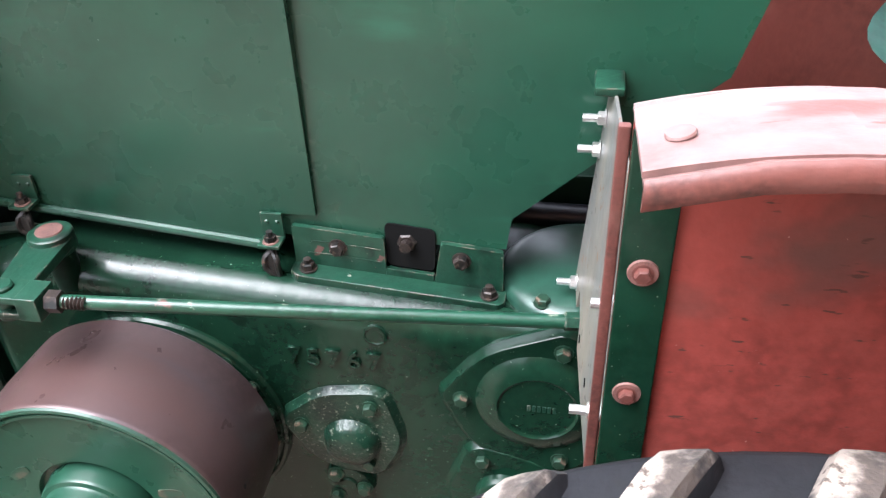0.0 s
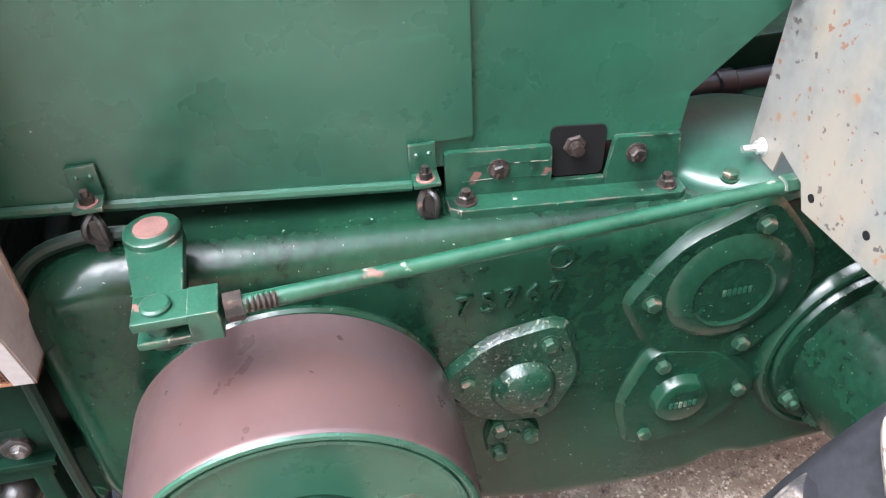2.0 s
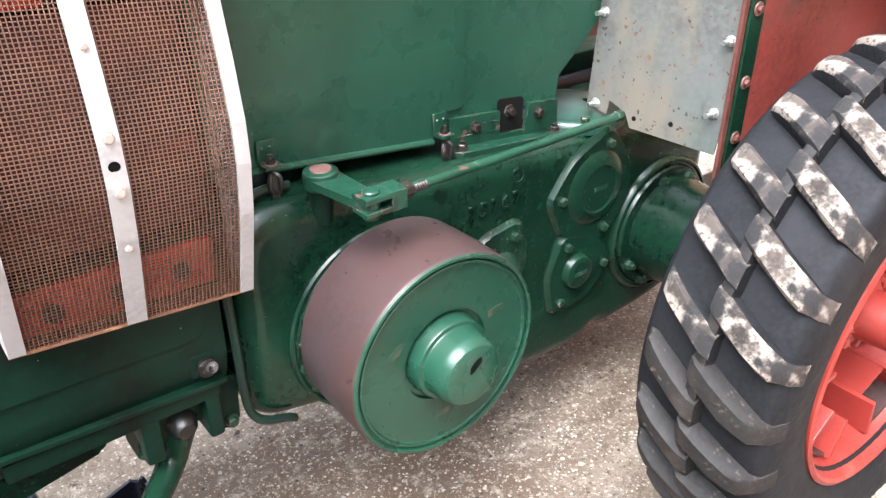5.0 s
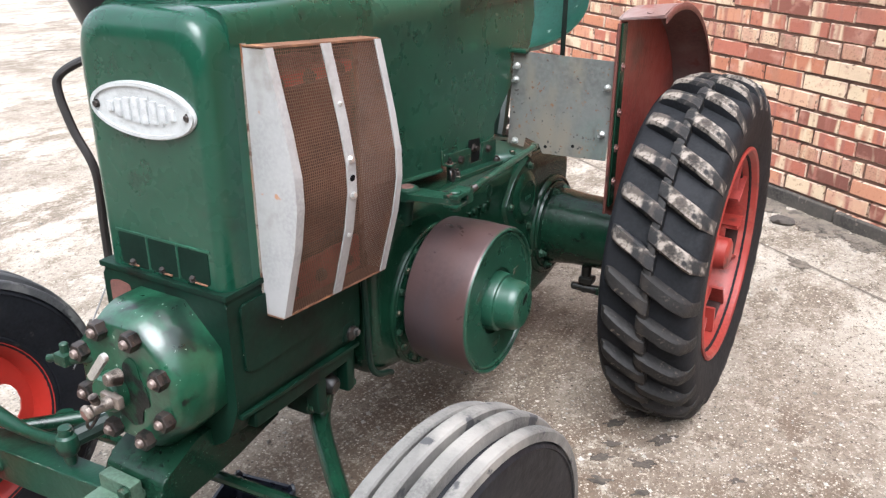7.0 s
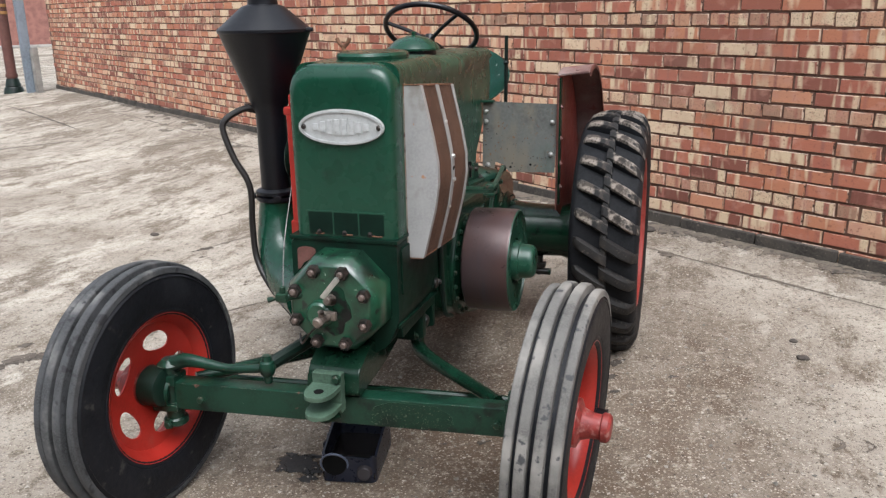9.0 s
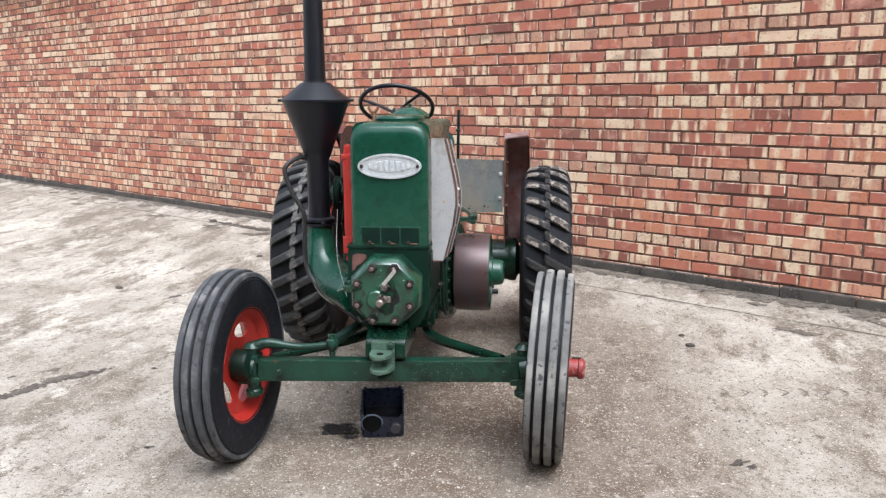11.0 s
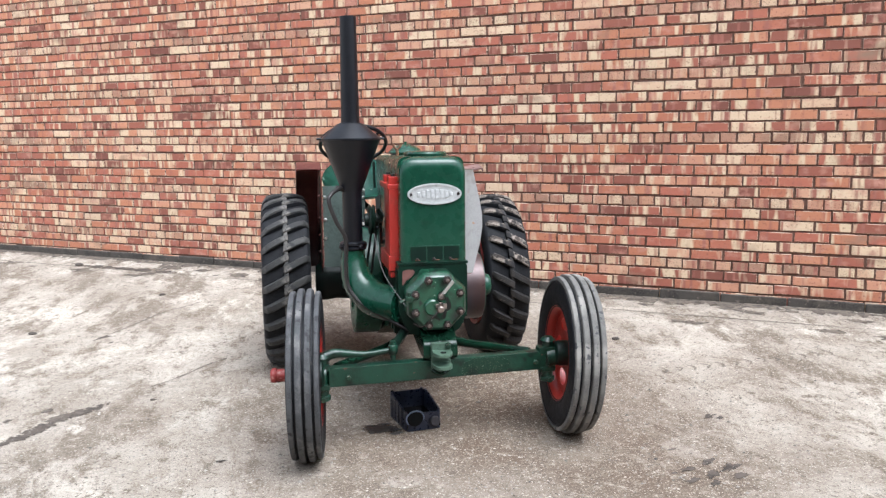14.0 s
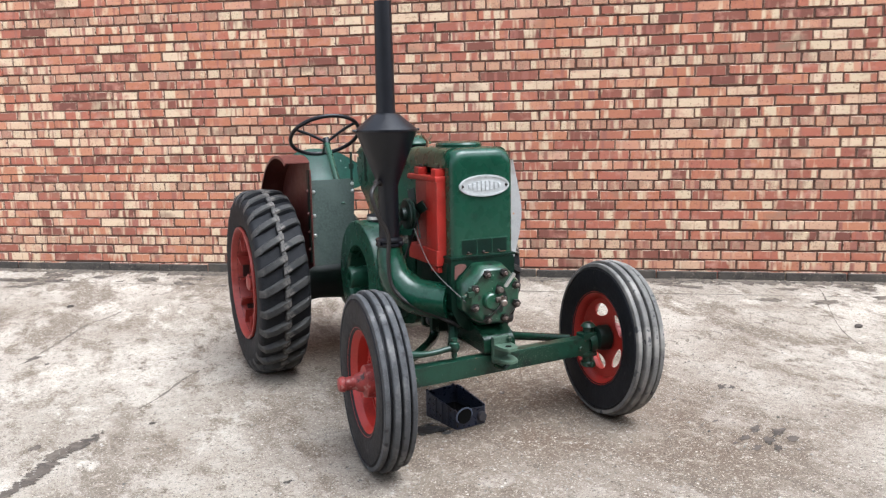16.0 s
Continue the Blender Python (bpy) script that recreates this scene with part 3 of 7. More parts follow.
BRICK, BRICKS = brick_material("mottled_red_brick", "object"), brick_material("mottled_red_brickwork", "island")
HEADER, HEADERS = brick_material("pale_header_brick", "object", True), brick_material("pale_header_brickwork", "island", True)
ARRIS, ARRISES = brick_material("pale_brick_arris", "object", edge=True), brick_material("pale_brickwork_arris", "island", edge=True)
MORTAR = material("dark_mortar", (0.125, 0.070, 0.050), 0.95, bump=0.8, bump_scale=120, tone=0.25, tone_scale=3)
KERB = material("dark_plinth_block", (0.050, 0.043, 0.036), 0.95, bump=0.9, bump_scale=60, tone=0.3, tone_scale=6,
                spots=(((0.090, 0.076, 0.060), 6, 0.52, 0.70, ONE), ((0.15, 0.125, 0.10), 40, 0.62, 0.70, ONE)))
COURSE, BRICK_L, JOINT_W = 0.0749, 0.2245, 0.0080
# TOP_Z carries the wall above the eave, out of view, to block skylight
FIRST_U, LAST_U, EAVE_Z, TOP_Z = -12.0, 9.0, 2.86, 4.40


def wall_and_bricks():
    bm = bm_new()
    box(bm, FIRST_U, LAST_U, 0.006, 0.24, -0.3, TOP_Z)
    wall = part("wall_north", bm, MORTAR, None, "long red brick boundary wall with cream-mottled bricks and dark mortar joints", smooth=0)
    tagged(wall, category="wall", kind="structure")
    wall.matrix_world = WALL_M
    return wall


wall = wall_and_bricks()


# ---- unseen plain walls added behind the camera to block low skylight ----
BLOCKWALL = material("dark_blocker_wall", (0.095, 0.078, 0.066), 0.9, bump=0.5, bump_scale=20, tone=0.2, tone_scale=0.8)
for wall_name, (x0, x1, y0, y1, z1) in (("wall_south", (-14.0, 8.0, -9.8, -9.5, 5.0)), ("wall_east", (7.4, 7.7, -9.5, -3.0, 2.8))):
    other = part(wall_name, box(bm_new(), x0, x1, y0, y1, -0.3, z1), BLOCKWALL, None, "unseen plain wall added to block low skylight", smooth=0)
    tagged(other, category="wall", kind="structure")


# ---- the tractor ----
tractor = thing("tractor", "dark green vintage tractor with red wheels parked on concrete", "tractor")
T = tractor


# rear wheels
def rear_tyre(cx, cy, cz, out, muddy, low, slim=0.0, less=0.0):
    """A wide tyre with slanting bars; out is +1 where the outer side faces +x."""
    bm = bm_new()
    m = Matrix.Translation((cx, cy, cz)) @ Matrix.Rotation(radians(90), 4, "Y")
    r = 0.474
    prof = [(0.284, -0.100), (0.300, -0.112), (0.335, -0.126), (0.39, -0.134), (0.435, -0.133), (0.458, -0.125), (0.470, -0.110), (r, -0.07), (r + 0.004, 0),
            (r, 0.07), (0.470, 0.110), (0.458, 0.125), (0.435, 0.133), (0.39, 0.134), (0.335, 0.126), (0.300, 0.112), (0.284, 0.100), (0.284, 0)]
    prof = [(q - less if q > 0.42 else q, w - slim * w / 0.134 if w > 0 else w) for q, w in prof]
    lathe(bm, prof, m, 72, closed=True)
    tyre = part("rear_tyre", bm, RUBBER, T, "large black rubber rear tyre with slanting bars")
    count = 27
    bm = bm_new()
    # one bar, in the plane of the wheel's top: s is across, a the angle round
    table = ((-0.014, 0.474, 0.028, -0.009), (0.000, 0.478, 0.031, 0.0), (0.030, 0.477, 0.032, 0.020), (0.060, 0.475, 0.032, 0.041), (0.088, 0.471, 0.030, 0.060), (0.106, 0.467, 0.026, 0.071),
             (0.118, 0.461, 0.016, 0.077), (0.128, 0.450, 0.008, 0.080), (0.134, 0.434, 0.003, 0.081))
    grid = []
    for k, (s, base, rise, skew) in enumerate(table):
        w = 0.0265 if s < 0.11 else 0.022
        ring = []
        for q, (side, height) in enumerate(((-1.0, -0.008), (-0.86, rise * 0.72), (-0.62, rise), (0.0, rise + 0.001), (0.62, rise), (0.86, rise * 0.72), (1.0, -0.008))):
            wob = noise.noise((k * 1.7, q * 2.3, out * 5.0))
            a = (skew * 0.76 + side * w + 0.0022 * wob) / 0.5
            rad = base - less + height + (0.0022 * noise.noise((k * 2.1 + 9, q * 1.3, 0)) if height > 0 else 0)
            ring.append(bm.verts.new((s * (1 - slim / 0.134) + 0.002 * noise.noise((k, q, 4.0)), -rad * math.sin(a), rad * math.cos(a))))
        grid.append(ring)
    for a, b in zip(grid, grid[1:]):
        for i in range(6):
            bm.faces.new((a[i], a[i + 1], b[i + 1], b[i])).material_index = 0 if i in (1, 2, 3, 4) else 1
    bm.faces.new(grid[0]).material_index = 1
    bm.faces.new(grid[-1])
    me = bpy.data.meshes.new("lug")
    bmesh.ops.recalc_face_normals(bm, faces=bm.faces)
    bm.to_mesh(me)
    bm.free()
    me.shade_smooth()
    me.set_sharp_from_angle(angle=radians(38))
    me.materials.append(muddy)
    me.materials.append(RUBBER)
    inner = me.copy()
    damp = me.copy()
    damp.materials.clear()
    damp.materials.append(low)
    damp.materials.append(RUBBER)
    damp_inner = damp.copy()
    # the inner half slants on in the same way
    for half in (inner, damp_inner):
        for v in half.vertices:
            v.co.x, v.co.y = -v.co.x, -v.co.y
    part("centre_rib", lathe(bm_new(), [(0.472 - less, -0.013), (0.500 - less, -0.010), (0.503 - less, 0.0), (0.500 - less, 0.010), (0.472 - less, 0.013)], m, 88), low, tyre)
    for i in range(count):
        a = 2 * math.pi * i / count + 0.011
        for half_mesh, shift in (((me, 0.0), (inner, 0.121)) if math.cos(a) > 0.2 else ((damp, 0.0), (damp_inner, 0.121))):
            lug = new("lug", half_mesh)
            lug.parent = tyre
            turn = Matrix.Rotation(a + shift, 4, "X")
            flip = Matrix() if out > 0 else Matrix.Diagonal((-1, 1, 1, 1))
            lug.matrix_local = Matrix.Translation((cx, cy, cz)) @ turn @ flip
    return tyre


def rear_rim(cx, cy, cz, out, lip):
    """A deep cast rim: an open barrel with a dished disc at its back and boxed lugs between the two."""
    m = Matrix.Translation((cx, cy, cz)) @ Matrix.Rotation(radians(90 * out), 4, "Y") @ Matrix.Diagonal((0.885, 0.885, 1, 1))
    bm = bm_new()
    lathe(bm, [(0.343, 0.090 + lip), (0.350, 0.098 + lip), (0.349, 0.107 + lip), (0.341, 0.110 + lip), (0.333, 0.106 + lip), (0.327, 0.092 + lip), (0.315, 0.080), (0.306, 0.050), (0.303, -0.06),
               (0.318, -0.118), (0.345, -0.128), (0.345, -0.115), (0.324, -0.10), (0.313, 0.0), (0.318, 0.070)], m, 64, closed=True)
    rim = part("rear_rim", bm, FADED, T, "faded red cast rear wheel rim with boxed lugs")
    part("hub", lathe(bm_new(), [(0, 0.105), (0.040, 0.105), (0.052, 0.098), (0.056, 0.03), (0.085, 0.015), (0.105, -0.01), (0.105, -0.06), (0, -0.06)], m, 32), FADED, rim)
    part("wheel_disc", lathe(bm_new(), [(0.09, -0.012), (0.150, -0.040), (0.176, -0.052), (0.182, -0.062), (0.176, -0.070), (0.145, -0.056), (0.09, -0.030)], m, 48, closed=True), FADED, rim)
    part("inner_drum", lathe(bm_new(), [(0, -0.108), (0.300, -0.108), (0.312, -0.116), (0.316, -0.128), (0.25, -0.134), (0, -0.134)], m, 48), DRUM, rim, "inner drum painted dark for the shade in the rim")
    lugs = 6
    for k in range(lugs):
        mid = 2 * math.pi * (k + 0.35) / lugs
        for side in (-1, 1):
            turn = m @ Matrix.Rotation(mid + side * 0.235, 4, "Z")
            part("rib", box(bm_new(), 0.215, 0.308, -0.0065, 0.0065, -0.075, 0.078 + lip, 0.003, turn=turn), FADED, rim)
        turn = m @ Matrix.Rotation(mid, 4, "Z")
        bm = bm_new()
        pts = []
        for r0, order in ((0.3055, 1), (0.2995, -1)):
            pts += [(r0 * math.cos(a), r0 * math.sin(a)) for a in [0.226 * order * (q / 4 - 1) for q in range(9)]]
        prism(bm, pts, "z", -0.070, 0.074)
        for v in bm.verts:
            v.co = turn @ v.co
        part("lug_floor", bm, DRUM, rim, "lug floor painted dark for its shade")
        part("lug_wall", box(bm_new(), 0.212, 0.222, -0.054, 0.054, -0.070, 0.050, 0.002, turn=turn), FADED, rim)
        part("lug_shelf", box(bm_new(), 0.218, 0.304, -0.052, 0.052, -0.010, 0.004, 0.002, turn=turn), FADED, rim)
        bolt(rim, turn @ Vector((0.262, 0, 0.004)), (out, 0, 0), 0.010, FADED, "rim_bolt")
        bm = bm_new()
        turn = m @ Matrix.Rotation(mid + math.pi / lugs, 4, "Z")
        box(bm, 0.07, 0.300, -0.014, 0.014, -0.070, -0.012, 0.004, turn=turn)
        part("spoke", bm, FADED, rim)
    for k in range(8):
        a = 2 * math.pi * k / 8
        bolt(rim, m @ Vector((0.075 * math.cos(a), 0.075 * math.sin(a), 0.018)), (out, 0, 0), 0.011, FADED, "wheel_nut")
    return rim


BROWNRED = material("dark_brown_red_paint", (0.085, 0.022, 0.017), 0.36, bump=0.5, bump_scale=90, tone=0.16, tone_scale=5,
                    spots=(((0.16, 0.06, 0.048), 9, 0.6, 0.85, ONE),))
FADED = material("faded_red_paint", (0.24, 0.027, 0.020), 0.45, bump=0.4, bump_scale=50, tone=0.14, tone_scale=8,
                 spots=(((0.33, 0.085, 0.065), 10, 0.55, 0.8, ONE), ((0.08, 0.018, 0.014), 14, 0.62, 0.78, ONE)))
# rusty red darkened to carry the shade deep inside the rim
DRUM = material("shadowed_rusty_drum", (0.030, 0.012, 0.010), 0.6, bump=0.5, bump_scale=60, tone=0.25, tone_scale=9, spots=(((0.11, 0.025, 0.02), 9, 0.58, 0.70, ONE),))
REAR_Y, REAR_Z = 0.290, 0.490
LUG_CLEAN = material("grey_worn_tyre_lug", (0.046, 0.044, 0.041), 0.75, bump=0.9, bump_scale=80, tone=0.25, tone_scale=14, per="object",
                     spots=(((0.135, 0.122, 0.108), 12, 0.5, 0.75, ONE), ((0.022, 0.022, 0.023), 30, 0.56, 0.66, ONE)))
rear_tyre(0.620, REAR_Y, REAR_Z - 0.010, 1, LUG, LUG_WET_SHADED, 0.011, 0.012)
rear_rim(0.620, REAR_Y, REAR_Z - 0.010, 1, 0.004)
rear_tyre(-0.640, REAR_Y, REAR_Z + 0.01, -1, LUG_CLEAN, LUG_CLEAN)
rear_rim(-0.640, REAR_Y, REAR_Z + 0.01, -1, 0.026)


# front wheels
def front_wheel(cx, cy, cz, out, steer, k, ribs, cap, lean=0.0, stout=1.0):
    """A ribbed tyre on a pressed wheel; k scales its width, stout its hub cap."""
    base = pose(cx, cy, cz, 0, lean, steer)
    m = base @ Matrix.Rotation(radians(90 * out), 4, "Y") @ Matrix.Diagonal((1, 1, k, 1))
    true = base @ Matrix.Rotation(radians(90 * out), 4, "Y")
    bm = bm_new()
    lathe(bm, [(0.205, -0.062), (0.212, -0.070), (0.225, -0.074), (0.229, -0.072), (0.232, -0.075), (0.26, -0.080), (0.30, -0.080), (0.318, -0.077), (0.320, -0.080), (0.326, -0.075), (0.332, -0.064),
               (0.334, -0.03), (0.335, 0.03), (0.332, 0.064), (0.326, 0.075), (0.320, 0.080), (0.318, 0.077), (0.30, 0.080), (0.26, 0.080), (0.232, 0.075), (0.229, 0.072), (0.225, 0.074), (0.212, 0.070), (0.205, 0.062), (0.200, 0)], m, 72, closed=True)
    tyre = part("front_tyre", bm, SIDEWALL, T, "narrow ribbed black front tyre with worn grey tread")
    for s, w, top in ((-0.064, 0.012, 0.347), (-0.024, 0.0145, 0.358), (0.020, 0.0145, 0.359), (0.062, 0.013, 0.348)):
        bm = bm_new()
        lathe(bm, [(0.330, s - w * 1.1), (top - 0.003, s - w), (top, s - w * 0.75), (top + 0.001, s), (top, s + w * 0.75), (top - 0.003, s + w), (0.330, s + w * 1.1)], m, 72, closed=True)
        part("tread_rib", bm, ribs, tyre)
    bm = bm_new()
    lathe(bm, [(0.216, 0.062), (0.222, 0.068), (0.216, 0.072), (0.204, 0.060), (0.196, 0.045), (0.186, 0.03), (0.184, -0.03), (0.200, -0.06), (0.216, -0.072),
               (0.222, -0.066), (0.212, -0.058), (0.196, -0.028), (0.196, 0.028)], m, 56, closed=True)
    rim = part("front_rim", bm, RED, T, "bright red pressed steel front wheel with oval openings")
    # dished disc with oval openings
    bm = bm_new()
    edges = []

    def loop(points):
        vs = [bm.verts.new((x, y, 0)) for x, y in points]
        edges.extend(bm.edges.new((vs[i], vs[(i + 1) % len(vs)])) for i in range(len(vs)))
    loop([(0.198 * math.cos(2 * math.pi * i / 48), 0.198 * math.sin(2 * math.pi * i / 48)) for i in range(48)])
    loop([(0.06 * math.cos(2 * math.pi * i / 24), 0.06 * math.sin(2 * math.pi * i / 24)) for i in range(24)])
    for k in range(5):
        a = 2 * math.pi * k / 5 + 0.3
        pts = []
        for i in range(16):
            b = 2 * math.pi * i / 16
            rr, aa = 0.130 + 0.030 * math.sin(b), a + 0.42 * math.cos(b)
            pts.append((rr * math.cos(aa), rr * math.sin(aa)))
        loop(pts)
    bmesh.ops.triangle_fill(bm, use_beauty=True, use_dissolve=False, edges=edges)
    got = bmesh.ops.extrude_face_region(bm, geom=list(bm.faces))["geom"]
    for v in got:
        if isinstance(v, bmesh.types.BMVert):
            v.co.z += 0.006
    for v in bm.verts:
        r = math.hypot(v.co.x, v.co.y)
        v.co.z += 0.028 - 0.030 * max(0, min(1, (r - 0.06) / 0.128)) - 0.03
        v.co = m @ v.co
    part("wheel_disc", bm, RED, rim)
    bm = bm_new()
    lathe(bm, [(0, cap), (0.024 * stout, cap), (0.030 * stout, cap - 0.007), (0.031 * stout, cap - 0.022), (0.026 * stout, cap - 0.026), (0.027 * stout, 0.085), (0.034, 0.078), (0.042, 0.055), (0.064, 0.045), (0.068, 0.0), (0.0, 0.0)], true, 24)
    part("hub_cap", bm, SCUFF, rim, "scuffed red hub cap")
    bm = bm_new()
    box(bm, -0.030, -0.002, -0.006, 0.038, cap - 0.046, cap - 0.020, 0.004, turn=true)
    part("grease_clip", bm, BLACK, rim)
    bm = bm_new()
    lathe(bm, [(0, -0.085), (0.040, -0.085), (0.054, -0.076), (0.058, -0.05), (0.058, -0.01), (0, -0.01)], m, 28)
    part("brake_drum", bm, DARKGREEN, rim, "dark green hub drum")
    for k in range(5):
        a = 2 * math.pi * k / 5 + 0.93
        p = m @ Vector((0.088 * math.cos(a), 0.088 * math.sin(a), 0.0))
        bolt(rim, p, m.to_3x3() @ Vector((0, 0, 1)), 0.009, RED, "wheel_nut")


STEER = -4.5
FY, FZ = -1.245, 0.358
front_wheel(0.618, FY + 0.080, FZ, 1, STEER + 0.5, 0.88, DUSTY, 0.128, 2.5, stout=1.25)
front_wheel(-0.564, FY - 0.005, FZ, -1, STEER, 0.82, RIB, 0.150)

# front axle, swung a little so that its right end stands further back
SWING = 0.075


def swung(bm):
    for v in bm.verts:
        v.co.y += SWING * (v.co.x + 0.4)
    return bm


bm = box(bm_new(), -0.475, 0.505, -1.246, -1.190, 0.292, 0.376, 0.006)
axle = part("front_axle_beam", swung(bm), WORN, T, "green forged front axle beam with chipped paint")
bm = bm_new()
prism(bm, rounded([(0.105, 0.300), (0.150, 0.296), (0.250, 0.299), (0.335, 0.312), (0.330, 0.345), (0.285, 0.368), (0.160, 0.370), (0.112, 0.350)], 0.012), "y", -1.2472, -1.2440)
part("flaked_patch", swung(bm), FLAKED, axle, "patch of flaking paint")
for x in (-0.392, 0.452):
    bolt(axle, (x, -1.246 + SWING * (x + 0.4), 0.330), (0, -1, 0), 0.011)
for sx, kx in ((1, 0.520), (-1, -0.500)):
    bm = bm_new()
    rod(bm, (kx, -1.215, 0.245), (kx, -1.215, 0.420), 0.026, seg=20, bevel=0.006)
    rod(bm, (kx, -1.215, 0.420), (kx, -1.215, 0.436), 0.036, 0.020, seg=20)
    rod(bm, (kx, -1.215, 0.230), (kx, -1.215, 0.255), 0.034, seg=20, bevel=0.005)
    box(bm, kx - 0.05, kx + 0.03, -1.250, -1.185, 0.28, 0.305, 0.006)
    box(bm, kx - 0.05, kx + 0.03, -1.250, -1.185, 0.362, 0.392, 0.006)
    rod(bm, (kx, -1.220, 0.340), (kx + sx * 0.075, -1.24, 0.355), 0.048, 0.034, seg=20)
    knuckle = part("steering_knuckle", swung(bm), WORN, T)
    bolt(knuckle, (kx, -1.25 + SWING * (kx + 0.4), 0.244), (0, -1, 0), 0.012)
    bm = bm_new()
    tube(bm, [(kx, -1.215, 0.300), (kx - sx * 0.03, -1.15, 0.300), (kx - sx * 0.06, -1.05, 0.303)], 0.014, seg=8, n=4)
    rod(bm, (kx - sx * 0.06, -1.05, 0.280), (kx - sx * 0.06, -1.05, 0.330), 0.02, seg=14)
    part("steering_arm", swung(bm), WORN, knuckle)
bm = bm_new()
tube(bm, [(0.46, -1.05, 0.305), (-0.44, -1.05, 0.305)], 0.013, seg=10, smooth=False)
part("track_rod", swung(bm), CAST, T)
bm = bm_new()
tube(bm, [(-0.49, -1.222, 0.420), (-0.44, -1.215, 0.432), (-0.32, -1.212, 0.420), (-0.20, -1.208, 0.430)], [0.024, 0.020, 0.012, 0.013], seg=12)
lathe(bm, [(0, -0.045), (0.010, -0.043), (0.013, -0.030), (0.012, -0.022), (0.020, -0.014), (0.024, 0.004), (0.020, 0.020), (0.014, 0.024), (0.014, 0.034), (0, 0.036)], Matrix.Translation((-0.196, -1.208, 0.430)), 18)
rod(bm, (-0.196, -1.208, 0.456), (-0.196, -1.208, 0.470), 0.013, seg=12)
link_arm = part("steering_link", bm, WORN, T, "short green steering link with ball joint")
bm = bm_new()
tube(bm, [(-0.196, -1.19, 0.436), (-0.13, -1.06, 0.465), (-0.05, -0.85, 0.50)], 0.020, seg=10)
part("drag_link", bm, DARKGREEN, link_arm)
for sx in (1, -1):
    bm = bm_new()
    tube(bm, [(sx * 0.095 + 0.005, -0.785, 0.455), (sx * 0.105 + 0.005, -0.805, 0.420), (sx * 0.150, -0.860, 0.364), (sx * 0.440, -1.155 + SWING * sx * 0.44, 0.366)], [0.026, 0.026, 0.022, 0.017], seg=12)
    part("radius_rod", bm, CAST, T, "diagonal green radius rod to the front axle")

for sx in (1, -1):
    bm = bm_new()
    prism(bm, rounded([(-0.86, 0.50), (-0.70, 0.50), (-0.705, 0.40), (-0.735, 0.395), (-0.75, 0.435), (-0.80, 0.445), (-0.84, 0.40), (-0.875, 0.41)], 0.012), "x", sx * 0.06 + 0.005, sx * 0.118 + 0.005, 0.005)
    foot = part("rod_bracket", bm, BLOCKP, T)
    bolt(foot, (sx * 0.118 + 0.005, -0.86, 0.425), (sx, 0, 0), 0.012)
    bolt(foot, (sx * 0.118 + 0.005, -0.72, 0.412), (sx, 0, 0), 0.010)

# front bolster and tow clevis
bm = bm_new()
prism(bm, rounded([(-1.235, 0.385), (-1.225, 0.455), (-1.13, 0.50), (-0.90, 0.50), (-0.90, 0.43), (-1.05, 0.40)], 0.02), "x", -0.065, 0.085, 0.006)
bolster = part("front_bolster", bm, CAST, T)
bm = bm_new()
for z in (0.366, 0.420):
    prism(bm, rounded([(-0.036, -1.225), (0.048, -1.225), (0.046, -1.315), (0.03, -1.350), (-0.018, -1.350), (-0.034, -1.315)], 0.016), "z", z, z + 0.013, 0.003)
box(bm, -0.036, 0.048, -1.262, -1.235, 0.350, 0.462, 0.005)
clevis = part("tow_clevis", bm, PALEGREEN, T, "worn green tow clevis with two drilled plates")
part("pin_hole", lathe(bm_new(), [(0, 0), (0.013, 0), (0.013, 0.003), (0, 0.003)], Matrix.Translation((0.006, -1.312, 0.4315)), 16), DARK, clevis)
bolt(clevis, (0.036, -1.262, 0.45), (0, -1, 0), 0.011)
bm = bm_new()
tube(bm, [(0.04, -1.262, 0.345), (0.0, -1.275, 0.330), (-0.035, -1.262, 0.345)], 0.008, seg=8)
part("keeper_bar", bm, CAST, clevis)

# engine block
# very dark green that paints the shade inside slots and side pockets
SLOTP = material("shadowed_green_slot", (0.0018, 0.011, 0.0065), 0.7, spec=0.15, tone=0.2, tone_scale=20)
XC = 0.008
bm = bm_new()
sides = [(-0.152, 0.785), (0.158, 0.785), (0.158, 0.56), (0.125, 0.485), (0.075, 0.455), (-0.065, 0.455), (-0.115, 0.485), (-0.152, 0.56)]
prism(bm, rounded(sides, 0.02), "y", -1.098, -0.722, 0.006)
block = part("engine_block", bm, BLOCKP, T, "dark green cast engine block")
bm = box(bm_new(), -0.155, 0.1615, -1.1015, -0.70, 0.779, 0.790, 0.002)
part("block_flange", bm, BLOCKP, block)
bm = bm_new()
prism(bm, rounded([(-0.136, 0.690), (-0.128, 0.694), (-0.118, 0.712), (-0.098, 0.722), (-0.078, 0.745), (-0.082, 0.756), (-0.110, 0.760), (-0.134, 0.754)], 0.006, 2), "y", -1.0995, -1.0975)
part("bare_patch", bm, material("bare_primer_patch", (0.12, 0.050, 0.040), 0.6, tone=0.2, tone_scale=30, spots=(((0.02, 0.10, 0.055), 22, 0.5, 0.6, ONE),)), block, "patch of bare pinkish primer")
